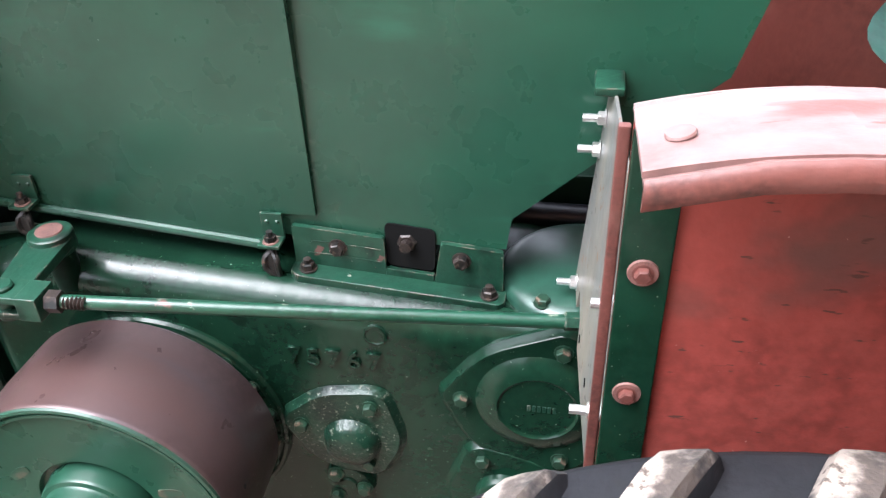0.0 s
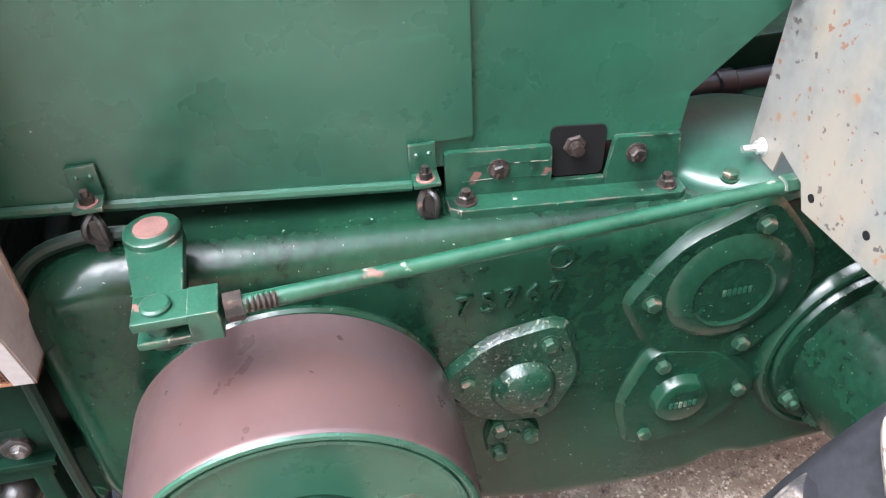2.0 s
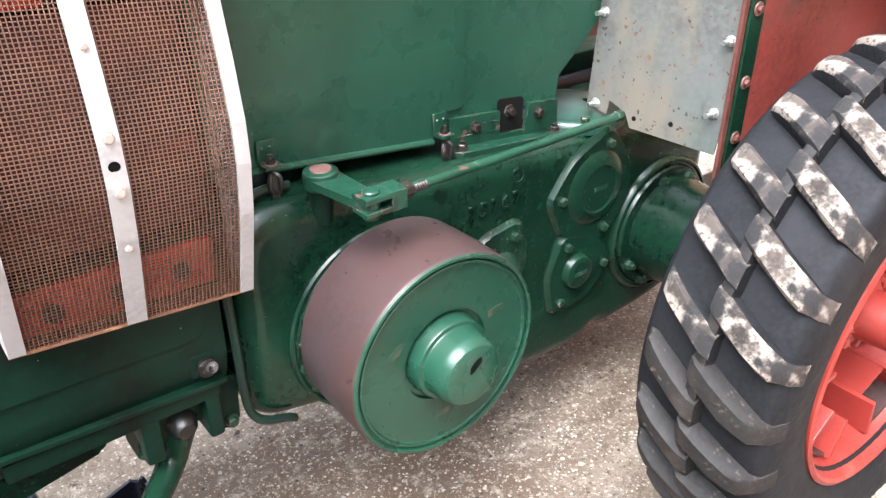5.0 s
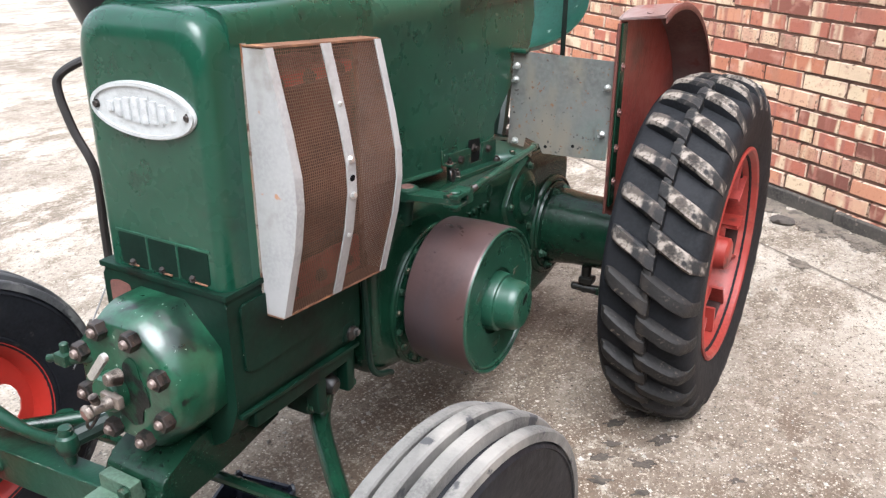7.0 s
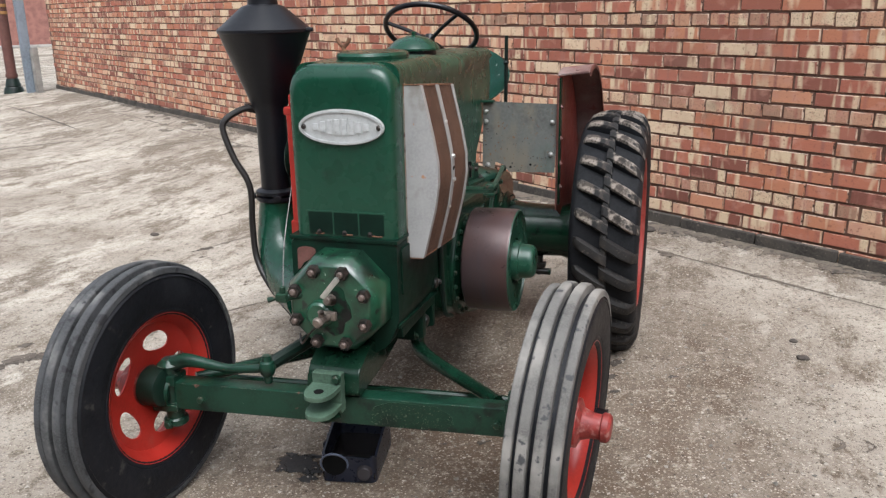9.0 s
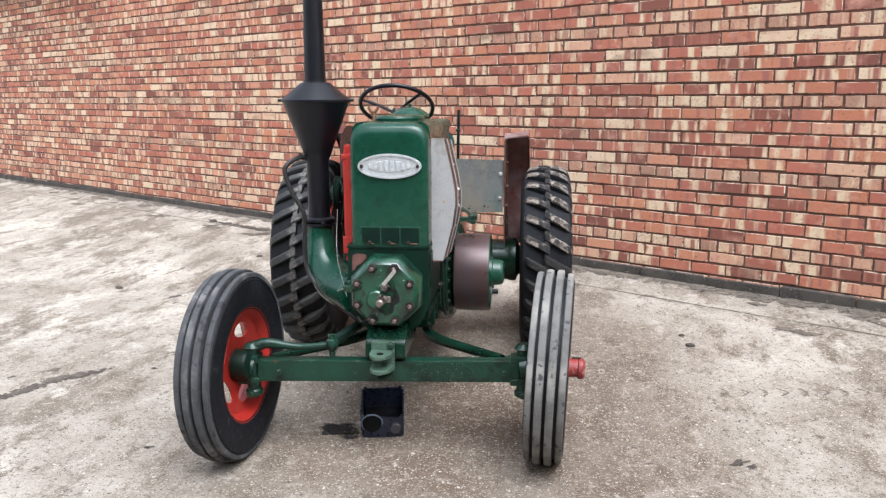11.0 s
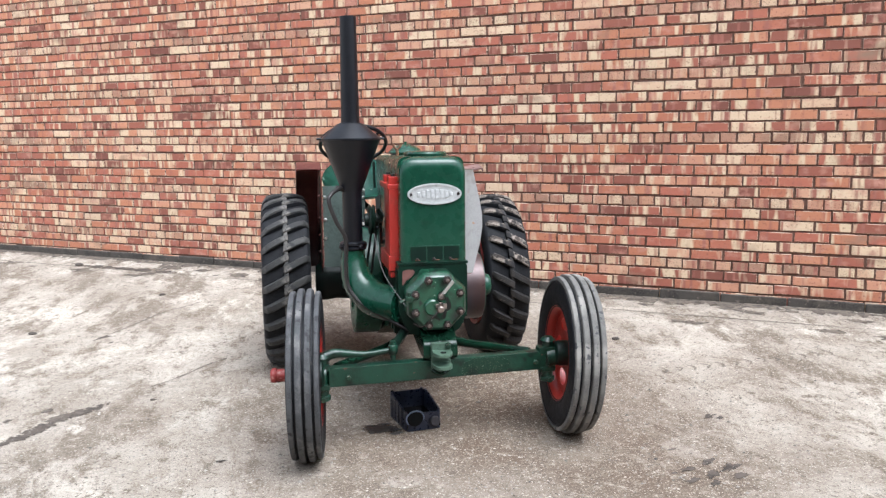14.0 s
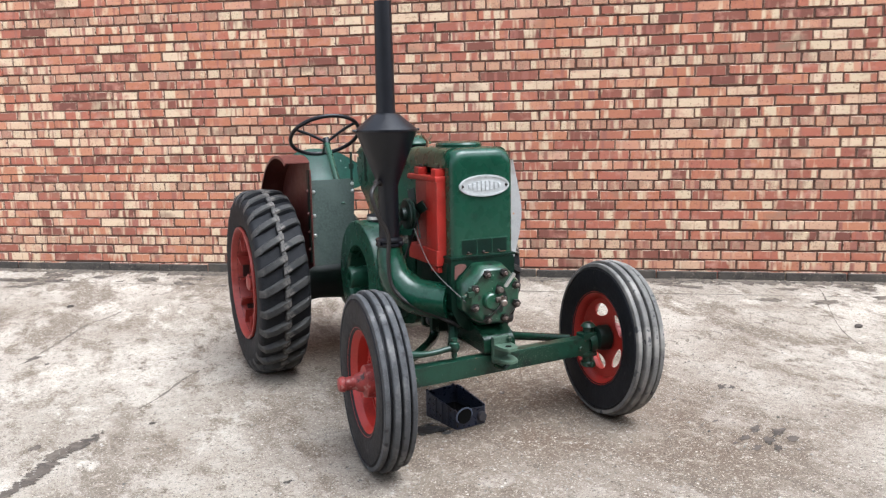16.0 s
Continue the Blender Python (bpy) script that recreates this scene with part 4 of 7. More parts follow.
for sx, x in ((1, 0.158), (-1, -0.152)):
    bm = bm_new()
    prism(bm, rounded([(-1.07, 0.76), (-0.752, 0.76), (-0.748, 0.67), (-0.756, 0.618), (-0.851, 0.620), (-1.07, 0.624)], 0.014), "x", x - 0.002 if sx > 0 else x - 0.005, x + 0.005 if sx > 0 else x + 0.002, 0.003)
    part("side_pad", bm, BLOCKP, block)
    xa, xb = sorted((x - sx * 0.01, x + sx * 0.006))
    part("side_pocket", box(bm_new(), xa, xb - sx * 0.004, -0.781, -0.741, 0.546, 0.588, 0.005), SLOTP, block, "pocket painted in shade colour")
    bolt(block, (x + sx * 0.010, -0.752, 0.564), (sx, 0, 0), 0.0075, IRONNUT)
    bm = bm_new()
    xa, xb = sorted((x - sx * 0.05, x + sx * 0.0015))
    part("side_seam", falling(box(bm, xa, xb, -1.09, -0.728, 0.524, 0.5335, 0.002), 0.05, -0.85), BLOCKP, block)
    xa, xb = sorted((x - sx * 0.07, x - sx * 0.006))
    part("side_apron", box(bm_new(), xa, xb, -1.05, -0.738, 0.492, 0.526, 0.006), BLOCKP, block)
    for y0, y1 in ((-0.868, -0.838), (-0.766, -0.741)):
        part("rod_cheek", box(bm_new(), xa, xb, y0, y1, 0.416, 0.505, 0.006), BLOCKP, block)
    part("rod_cap", rod(bm_new(), (x - sx * 0.05, -0.800, 0.452), (x - sx * 0.012, -0.800, 0.446), 0.027, 0.020, seg=14, bevel=0.006), GREASE, block)
    part("oily_boss", lathe(bm_new(), [(0.017, 0), (0.016, 0.006), (0.012, 0.009), (0, 0.010)], Matrix.Translation((x + sx * 0.001, -0.757, 0.562)) @ Matrix.Rotation(radians(90 * sx), 4, "Y"), 16), GREASE, block, "boss black with grease")

# cylinder head
bm = bm_new()
HX, HZ = 0.004, 0.628
m = Matrix.Translation((HX, -1.098, HZ)) @ Matrix.Rotation(radians(90), 4, "X") @ Matrix.Rotation(radians(22.5), 4, "Z")
lathe(bm, [(0.143, 0), (0.144, 0.035), (0.143, 0.058), (0.138, 0.078), (0.130, 0.094), (0.122, 0.103), (0.116, 0.106), (0, 0.107)], m, 8)
bmesh.ops.bevel(bm, geom=[e for e in bm.edges if e.calc_face_angle(0) > 0.2], offset=0.020, segments=4, affect="EDGES", profile=0.5)
HEADP = material("glossy_green_head_paint", (0.0085, 0.052, 0.026), 0.3, coat=0.5, bump=0.5, bump_scale=40, tone=0.18, tone_scale=8,
                 spots=(((0.0035, 0.014, 0.0085), 10, 0.48, 0.66, ONE), ((0.004, 0.006, 0.005), 22, 0.58, 0.68, ONE), ((0.30, 0.36, 0.30), 90, 0.69, 0.73, ONE)))
STUD = material("worn_stud_end", (0.14, 0.105, 0.09), 0.4, metal=0.4, tone=0.25, tone_scale=60)
head = part("cylinder_head", bm, HEADP, T, "glossy green octagonal cylinder head with eight nuts", smooth=50)
for k in range(8):
    a = 2 * math.pi * (k + 0.5) / 8
    x, z = HX + 0.106 * math.cos(a), HZ + 0.106 * math.sin(a)
    bm = bm_new()
    lathe(bm, [(0, 0), (0.0185, 0), (0.0185, 0.017), (0.0165, 0.0205), (0.010, 0.0215), (0, 0.0215)], Matrix.Translation((x, -1.202, z)) @ Matrix.Rotation(radians(90), 4, "X"), 6)
    nut = part("head_nut", bm, STEELNUT, head)
    part("stud_end", rod(bm_new(), (x, -1.220, z), (x, -1.2305, z), 0.0095, 0.0082, seg=10, bevel=0.002), STUD, nut)
bm = bm_new()
lathe(bm, [(0, 0.016), (0.030, 0.016), (0.036, 0.010), (0.038, -0.016), (0, -0.016)], Matrix.Translation((XC - 0.030, -1.215, 0.610)) @ Matrix.Rotation(radians(90), 4, "X"), 20)
part("starter_cover", bm, HEADP, head)
IGNITER = material("scorched_bare_metal", (0.20, 0.165, 0.14), 0.35, metal=0.6, tone=0.3, tone_scale=40, spots=(((0.03, 0.022, 0.018), 30, 0.5, 0.6, ONE),))
bm = bm_new()
prism(bm, rounded([(XC - 0.030, 0.568), (XC + 0.006, 0.546), (XC + 0.030, 0.558), (XC + 0.036, 0.590), (XC + 0.056, 0.600), (XC + 0.052, 0.634), (XC + 0.040, 0.650), (XC + 0.036, 0.680), (XC + 0.018, 0.690), (XC + 0.000, 0.672), (XC - 0.012, 0.62)], 0.008), "y", -1.2068, -1.2045)
part("soot_mark", bm, material("oily_soot", (0.008, 0.008, 0.007), 0.5, spec=0.3, bump=0.8, bump_scale=80, tone=0.3, tone_scale=30, spots=(((0.0085, 0.045, 0.023), 25, 0.46, 0.56, ONE),)), head, "black oily soot mark")
bm = bm_new()
rod(bm, (XC + 0.008, -1.23, 0.618), (XC - 0.004, -1.277, 0.614), 0.013, 0.010, seg=12, bevel=0.002)
rod(bm, (XC - 0.002, -1.263, 0.615), (XC - 0.002, -1.271, 0.640), 0.008, seg=10)
box(bm, XC - 0.02, XC + 0.028, -1.247, -1.233, 0.606, 0.63, 0.004)
rod(bm, (XC + 0.008, -1.22, 0.655), (XC + 0.004, -1.247, 0.66), 0.016, 0.012, seg=14, bevel=0.003)
rod(bm, (XC - 0.004, -1.277, 0.614), (XC - 0.006, -1.291, 0.612), 0.015, seg=12, bevel=0.004)
part("igniter_plug", bm, IGNITER, head, "bare metal igniter plug")
bm = bm_new()
prism(bm, rounded([(XC + 0.0, 0.682), (XC + 0.012, 0.676), (XC + 0.056, 0.728), (XC + 0.046, 0.738)], 0.004), "y", -1.277, -1.267, 0.002)
part("tap_lever", bm, ZINC, head, "pale metal lever")
bm = bm_new()
rod(bm, (-0.075, -1.19, 0.655), (-0.118, -1.22, 0.652), 0.012, seg=12)
box(bm, -0.140, -0.108, -1.237, -1.207, 0.640, 0.664, 0.004)
rod(bm, (-0.124, -1.222, 0.660), (-0.124, -1.222, 0.682), 0.008, seg=10, bevel=0.002)
rod(bm, (-0.138, -1.222, 0.650), (-0.165, -1.229, 0.642), 0.006, 0.008, seg=8)
part("fuel_fitting", bm, BOLT, head, "small brass and steel pipe fitting")
bm = bm_new()
tube(bm, [(-0.135, -1.205, 0.615), (-0.21, -1.03, 0.74), (-0.235, -0.90, 0.90)], 0.0019, seg=6)
part("thin_wire", bm, IRONNUT, head, "thin bright wire")
bm = bm_new()
tube(bm, [(XC, -1.26, 0.612), (-0.03, -1.265, 0.575), (-0.07, -1.235, 0.53), (-0.10, -1.185, 0.535)], 0.003, seg=6)
part("fuel_pipe", bm, STEELNUT, head)

# bonnet front cowl
def shell(bm, x0, x1, z0, z1, sections, radius, caps=True):
    """A rounded hood through sections of (y, inset at the sides, inset at the top)."""
    prev, first = None, None
    for y, side, top in sections:
        pts = rounded([(x0 + side, z0), (x1 - side, z0), (x1 - side, z1 - top), (x0 + side, z1 - top)], [0, 0, radius, radius], 8)
        ring = [bm.verts.new((x, y, z)) for x, z in pts]
        if prev:
            for k in range(len(ring)):
                bm.faces.new((prev[k], prev[(k + 1) % len(ring)], ring[(k + 1) % len(ring)], ring[k]))
        else:
            first = ring
        prev = ring
    if caps:
        bm.faces.new(first)
        bm.faces.new(prev)
    return bm


nose = [(-1.092, 0.026, 0.050), (-1.0905, 0.018, 0.036), (-1.086, 0.010, 0.022), (-1.079, 0.004, 0.012), (-1.068, 0.001, 0.005), (-1.05, 0, 0.001), (-1.03, 0, 0)]
bm = shell(bm_new(), -0.140, 0.158, 0.790, 1.252, nose, 0.075)
cowl = part("front_cowl", bm, COWLP, T, "rounded dark green bonnet front", smooth=50)
bm = shell(bm_new(), -0.140, 0.158, 1.165, 1.252, [(-1.031, 0, 0), (-0.64, 0, 0.002)], 0.075)
part("cowl_top", bm, COWLP, cowl, smooth=50)
bm = box(bm_new(), 0.146, 0.157, -1.04, -0.985, 0.79, 1.18)
part("cowl_cheek", bm, GREEN, cowl)
# dark plate added to close the gap between bonnet and grille
part("bulkhead", box(bm_new(), -0.135, 0.1455, -0.7085, -0.7005, 0.70, 1.19), DARKGREEN, cowl)
# slots low in the cowl
for k in range(3):
    x0 = -0.096 + k * 0.074
    bm = bm_new()
    prism(bm, rounded([(x0, 0.797), (x0 + 0.070, 0.797), (x0 + 0.070, 0.860), (x0, 0.860)], 0.008), "y", -1.0935, -1.085)
    part("slot", bm, SLOTP, cowl, "slot opening painted in shade colour")
    if k < 2:
        part("slot_bar", rod(bm_new(), (x0 + 0.072, -1.0935, 0.797), (x0 + 0.072, -1.0935, 0.860), 0.0022, seg=8), GREEN, cowl)
    bolt(cowl, (x0 + 0.03, -1.093, 0.802), (0, -0.5, 0.8), 0.006, STEELNUT)
    part("rust_crumbs", box(bm_new(), x0 + 0.020 + 0.008 * k, x0 + 0.044 + 0.010 * k, -1.0965, -1.090, 0.7965, 0.7995, 0.001), RUSTY, cowl)
bm = box(bm_new(), -0.104, 0.128, -1.0938, -1.085, 0.858, 0.863, 0.001)
part("slot_lip", bm, GREEN, cowl)
# oval badge; its raised maker's mark stays plain bars
bm = bm_new()
n = 40
rim_pts = [(XC + 0.006 + 0.121 * math.cos(2 * math.pi * i / n), 1.090 + 0.047 * math.sin(2 * math.pi * i / n)) for i in range(n)]
prism(bm, rim_pts, "y", -1.0975, -1.091, 0.002)
badge = part("oval_badge", bm, BADGE, T, "white oval cast nameplate with raised lettering bars")
bm = bm_new()
outer = [(XC + 0.006 + 0.119 * math.cos(2 * math.pi * i / n), 1.090 + 0.045 * math.sin(2 * math.pi * i / n)) for i in range(n)]
inner = [(XC + 0.006 + 0.111 * math.cos(2 * math.pi * i / n), 1.090 + 0.039 * math.sin(2 * math.pi * i / n)) for i in range(n)]
a = [bm.verts.new((x, -1.101, z)) for x, z in outer]
b = [bm.verts.new((x, -1.101, z)) for x, z in inner]
c = [bm.verts.new((x, -1.096, z)) for x, z in outer]
d = [bm.verts.new((x, -1.096, z)) for x, z in inner]
for i in range(n):
    j = (i + 1) % n
    bm.faces.new((a[i], a[j], b[j], b[i]))
    bm.faces.new((a[i], c[i], c[j], a[j]))
    bm.faces.new((b[i], b[j], d[j], d[i]))
part("badge_rim", bm, BADGE, badge)
for k in range(8):
    x = XC + 0.006 - 0.078 + k * 0.0205
    h = 0.021 - 0.0010 * (k - 3.5) ** 2
    bm = box(bm_new(), x, x + 0.0135, -1.1015, -1.096, 1.090 - h, 1.090 + h, 0.0015)
    part("raised_bar", bm, material("dull_badge_bar", (0.45, 0.46, 0.46), 0.4, metal=0.3, tone=0.2, tone_scale=60) if k == 0 else bpy.data.materials["dull_badge_bar"], badge)
for x in (-0.092, 0.120):
    bolt(badge, (x, -1.097, 1.090), (0, -1, 0), 0.006, STEELNUT, "screw")
# filler lid on the cowl
bm = bm_new()
lathe(bm, [(0, 0.0), (0.098, 0.0), (0.100, 0.012), (0.094, 0.020), (0.086, 0.022), (0.05, 0.020), (0, 0.024)], Matrix.Translation((0.015, -0.845, 1.250)) @ Matrix.Diagonal((1, 1.25, 1, 1)), 32)
lid = part("filler_lid", bm, COWLP, cowl)
bm = bm_new()
rod(bm, (-0.105, -0.77, 1.235), (-0.105, -0.77, 1.285), 0.007, seg=8)
for s in (-1, 1):
    tube(bm, [(-0.105, -0.77, 1.278), (-0.105 + s * 0.014, -0.77, 1.292), (-0.105 + s * 0.02, -0.77, 1.305)], 0.006, seg=6, n=4)
part("wing_nut", bm, RUSTY, cowl, "rusty wing nut")

# rear bonnet over the fuel tank
HOOD = rounded([(-0.10, 0.80), (0.105, 0.80), (0.112, 1.10), (0.128, 1.236), (-0.112, 1.236), (-0.10, 1.10)], [0, 0, 0.1, 0.07, 0.07, 0.1], 8)


def hood_length(y0, y1, z0, z1):
    bm = bm_new()
    prism(bm, HOOD, "y", y0, y1)
    for v in bm.verts:
        if v.co.z < 0.81:
            v.co.z = z0 if abs(v.co.y - y0) < 1e-4 else z1
            v.co.x += (v.co.z - 0.80) / 0.30 * 0.007 if v.co.x > 0 else 0
    return bm


bm = hood_length(-0.699, -0.285, 0.8295, 0.792)
bonnet = part("bonnet", bm, GREEN, T, "dark green bonnet side panel")
part("bonnet_corner", hood_length(-0.285, -0.222, 0.834, 0.834), GREEN, bonnet)
bm = bm_new()
yz = [(-0.285, 0.800), (0.010, 0.800), (0.016, 0.843), (0.102, 0.920), (0.233, 1.029), (0.256, 1.107), (0.245, 1.17), (-0.285, 1.17)]
prism(bm, yz, "x", -0.096, 0.1005)
part("rear_panel", bm, GREEN, bonnet)
bm = bm_new()
prism(bm, rounded([(-0.097, 1.16), (0.1035, 1.16), (0.120, 1.228), (-0.105, 1.228)], [0, 0, 0.06, 0.06], 8), "y", -0.216, 0.235)
bmesh.ops.bevel(bm, geom=[e for e in bm.edges if all(abs(v.co.y - 0.235) < 1e-5 for v in e.verts)], offset=0.03, segments=4, affect="EDGES", profile=0.5)
part("tank_top", bm, GREEN, bonnet, "faded olive green tank top")
bm = bm_new()
tube(bm, [(0.108, -0.697, 0.831), (0.109, -0.50, 0.811), (0.109, -0.29, 0.788)], 0.006, seg=8)
part("panel_bead", bm, GREEN, bonnet)
bm = bm_new()
lathe(bm, [(0.074, 0.0), (0.074, 0.018), (0.088, 0.020), (0.089, 0.026), (0.075, 0.042), (0.05, 0.058), (0.02, 0.066), (0, 0.067)], Matrix.Translation((-0.012, -0.39, 1.232)), 36)
rod(bm, (-0.012, -0.39, 1.296), (-0.012, -0.39, 1.312), 0.008, seg=6)
# black band paints the shade in the gap under the dome
part("dome_neck", lathe(bm_new(), [(0.0748, 0.004), (0.0755, 0.006), (0.0755, 0.017), (0.0748, 0.019)], Matrix.Translation((-0.012, -0.39, 1.232)), 36), BLACK, T)
cap = part("dome_cap", bm, COWLP, T, "domed green air intake cap")

# bonnet catches: a riveted angle, a nut on a worn washer and a greasy hook below
for y, z in ((-0.600, 0.838), (-0.277, 0.806)):
    bm = bm_new()
    box(bm, 0.1085, 0.1135, y - 0.014, y + 0.014, z - 0.002, z + 0.032, 0.001)
    box(bm, 0.1100, 0.1365, y - 0.014, y + 0.014, z - 0.006, z - 0.001, 0.0012)
    catch = part("bonnet_catch", bm, CHIPPED, T, "small worn bonnet catch with a greasy hook")
    for dy in (-0.006, 0.007):
        part("rivet", lathe(bm_new(), [(0, 0.0022), (0.0018, 0.0018), (0.003, 0)], Matrix.Translation((0.1135, y + dy, z + 0.020)) @ Matrix.Rotation(radians(90), 4, "Y"), 10), CHIPPED, catch)
    part("catch_washer", lathe(bm_new(), [(0, 0), (0.0105, 0), (0.010, 0.0014), (0, 0.0015)], Matrix.Translation((0.125, y, z - 0.0012)), 16), PRIMER, catch, "worn pinkish washer")
    part("catch_nut", rod(bm_new(), (0.125, y, z), (0.125, y, z + 0.007), 0.0075, seg=6), STEELNUT, catch)
    part("catch_stud", rod(bm_new(), (0.125, y, z - 0.030), (0.1255, y, z + 0.014), 0.0042, seg=8), GREASE, catch)
    part("hook", tube(bm_new(), [(0.126, y - 0.001, z - 0.014), (0.133, y - 0.008, z - 0.022), (0.134, y - 0.008, z - 0.036), (0.131, y + 0.003, z - 0.046)], 0.0042, seg=7), GREASE, catch)
    part("hook", tube(bm_new(), [(0.126, y + 0.001, z - 0.014), (0.134, y + 0.007, z - 0.020), (0.135, y + 0.008, z - 0.032), (0.131, y + 0.007, z - 0.047)], 0.0040, seg=7), GREASE, catch)
    part("hook_plate", box(bm_new(), 0.124, 0.134, y - 0.006, y + 0.006, z - 0.054, z - 0.016, 0.001), GREASE, catch)

# mounting bracket with the square opening; like the bonnet foot it falls towards the rear
FALL, FALL_Y = 0.093, -0.139
bm = bm_new()
prism(bm, rounded([(-0.254, 0.752), (-0.254, 0.810), (-0.138, 0.810), (-0.138, 0.752)], 0.003), "x", 0.1035, 0.1105, 0.0015)
bracket = part("bonnet_bracket", falling(bm, FALL, FALL_Y), CHIPPED, T, "green angle bracket bolted along the bonnet foot")
bm = bm_new()
prism(bm, rounded([(-0.078, 0.752), (-0.068, 0.815), (0.008, 0.8145), (0.008, 0.752)], 0.003), "x", 0.1035, 0.1105, 0.0015)
part("bracket_plate", falling(bm, FALL, FALL_Y), CHIPPED, bracket)
bm = bm_new()
prism(bm, rounded([(0.1035, -0.256), (0.1035, 0.012), (0.130, 0.012), (0.138, 0.004), (0.138, -0.246), (0.130, -0.256)], 0.003, 2), "z", 0.7435, 0.756, 0.002)
part("bracket_foot", falling(bm, FALL, FALL_Y), CHIPPED, bracket)
part("bracket_web", falling(box(bm_new(), 0.1035, 0.1105, -0.1385, -0.0775, 0.752, 0.7660, 0.0015), FALL, FALL_Y), CHIPPED, bracket)
bm = bm_new()
prism(bm, rounded([(-0.138, 0.767), (-0.138, 0.829), (-0.075, 0.828), (-0.078, 0.767)], 0.009), "x", 0.1012, 0.1035)
part("square_opening", falling(bm, FALL, FALL_Y), DARK, bracket, "square opening painted in shade colour")
bm = bm_new()
tube(bm, [(0.1115, -0.232, 0.789), (0.1117, -0.222, 0.793), (0.1117, -0.160, 0.794), (0.1115, -0.143, 0.793)], 0.00045, seg=5)
tube(bm, [(0.1115, -0.236, 0.774), (0.1117, -0.200, 0.776), (0.1115, -0.143, 0.775)], 0.00045, seg=5)
part("scratch", falling(bm, FALL, FALL_Y), WORN, bracket, "scratches worn through the paint")
for y, z, size in ((-0.197, 0.793, 0.0095), (-0.043, 0.786, 0.0095)):
    bolt(bracket, (0.1105, y, z), (1, 0, 0), size, STEELNUT)
bolt(bracket, (0.092, -0.111, 0.802), (1, 0, 0), 0.013, STEELNUT, thread=0.012)
for y, z in ((-0.235, 0.765), (-0.008, 0.744)):
    bolt(bracket, (0.122, y, z), (0, 0, 1), 0.0092, STEELNUT, thread=0.006)

# gearbox casing
XS = 0.170
bm = bm_new()
out = rounded([(-0.700, 0.412), (-0.52, 0.376), (-0.42, 0.335), (-0.20, 0.258), (-0.11, 0.242), (-0.02, 0.234), (0.075, 0.238), (0.115, 0.262), (0.15, 0.246), (0.30, 0.256), (0.44, 0.29), (0.44, 0.700), (-0.700, 0.794)],
              [0.06, 0.10, 0.08, 0.06, 0.05, 0.05, 0.03, 0.015, 0.03, 0.05, 0.10, 0.08, 0.10], 8)


def inset(points, d):
    """The closed outline moved inwards by d."""
    area = sum(a[0] * b[1] - b[0] * a[1] for a, b in zip(points, points[1:] + points[:1]))
    turn = 1 if area > 0 else -1
    res = []
    for k, p in enumerate(points):
        a, b, c = Vector(points[k - 1]), Vector(p), Vector(points[(k + 1) % len(points)])
        u, v = (b - a).normalized(), (c - b).normalized()
        n = (Vector((-u.y, u.x)) + Vector((-v.y, v.x))) * turn
        n.normalize()
        res.append(tuple(b + n * d / max(0.5, abs(n.dot(Vector((-v.y, v.x)))))))
    return res


SHOULDER = 0.042
levels = [(-0.15, 0.0)] + [(XS - SHOULDER + SHOULDER * math.sin(radians(a)), SHOULDER * (1 - math.cos(radians(a)))) for a in (0, 15, 30, 45, 60, 75, 90)]
loops = [[bm.verts.new((x, y, z)) for y, z in inset(out, d)] for x, d in levels]
bm.faces.new(loops[0])
bm.faces.new(loops[-1])
for a, b in zip(loops, loops[1:]):
    for k in range(len(a)):
        bm.faces.new((a[k], a[(k + 1) % len(a)], b[(k + 1) % len(a)], b[k]))
casing = part("gearbox_casing", bm, CAST, T, "dark green cast gearbox casing", smooth=60)
bm = bm_new()
prism(bm, rounded([(0.10, 0.64), (0.30, 0.64), (0.30, 0.735), (0.13, 0.735)], 0.02), "x", -0.12, 0.125, 0.008)
part("gearbox_top", bm, CAST, casing)
COVERP = material("smooth_glossy_green_cover", (0.010, 0.042, 0.027), 0.34, spec=0.6, bump=0.15, bump_scale=20, tone=0.12, tone_scale=6)
part("clutch_drum", lathe(bm_new(), [(0.109, 0), (0.1085, 0.010), (0.106, 0.018), (0.100, 0.0235), (0.088, 0.027), (0.05, 0.034), (0, 0.036)], Matrix.Translation((0.058, 0.106, 0.728)), 48), COVERP, casing, "flat-topped round green clutch cover", smooth=80)
part("cross_pipe", tube(bm_new(), [(-0.080, 0.00, 0.737), (-0.082, 0.20, 0.735), (-0.082, 0.46, 0.735)], 0.019, seg=14), BLACK, casing, "shiny black pipe")
part("pipe_collar", rod(bm_new(), (-0.081, 0.150, 0.736), (-0.081, 0.175, 0.736), 0.0225, seg=14, bevel=0.002), BLACK, casing)
part("cross_pipe", tube(bm_new(), [(-0.035, 0.10, 0.712), (-0.037, 0.46, 0.708)], 0.017, seg=14, smooth=False), BLACK, casing)
part("brake_box", box(bm_new(), -0.20, -0.112, 0.03, 0.44, 0.70, 0.786, 0.006), BLOCKP, casing, "dark green box behind the bonnet")
bm = bm_new()
tube(bm, [(0.124, -0.575, 0.796), (0.126, -0.62, 0.800), (0.132, -0.668, 0.788), (0.146, -0.700, 0.750), (0.160, -0.710, 0.69), (0.166, -0.710, 0.60), (0.170, -0.708, 0.480), (0.173, -0.698, 0.442), (0.175, -0.676, 0.424), (0.175, -0.645, 0.413), (0.174, -0.630, 0.404)], 0.0075, seg=8)
part("front_pipe", bm, DARKGREEN, casing, "bent dark green pipe along the casing edge")


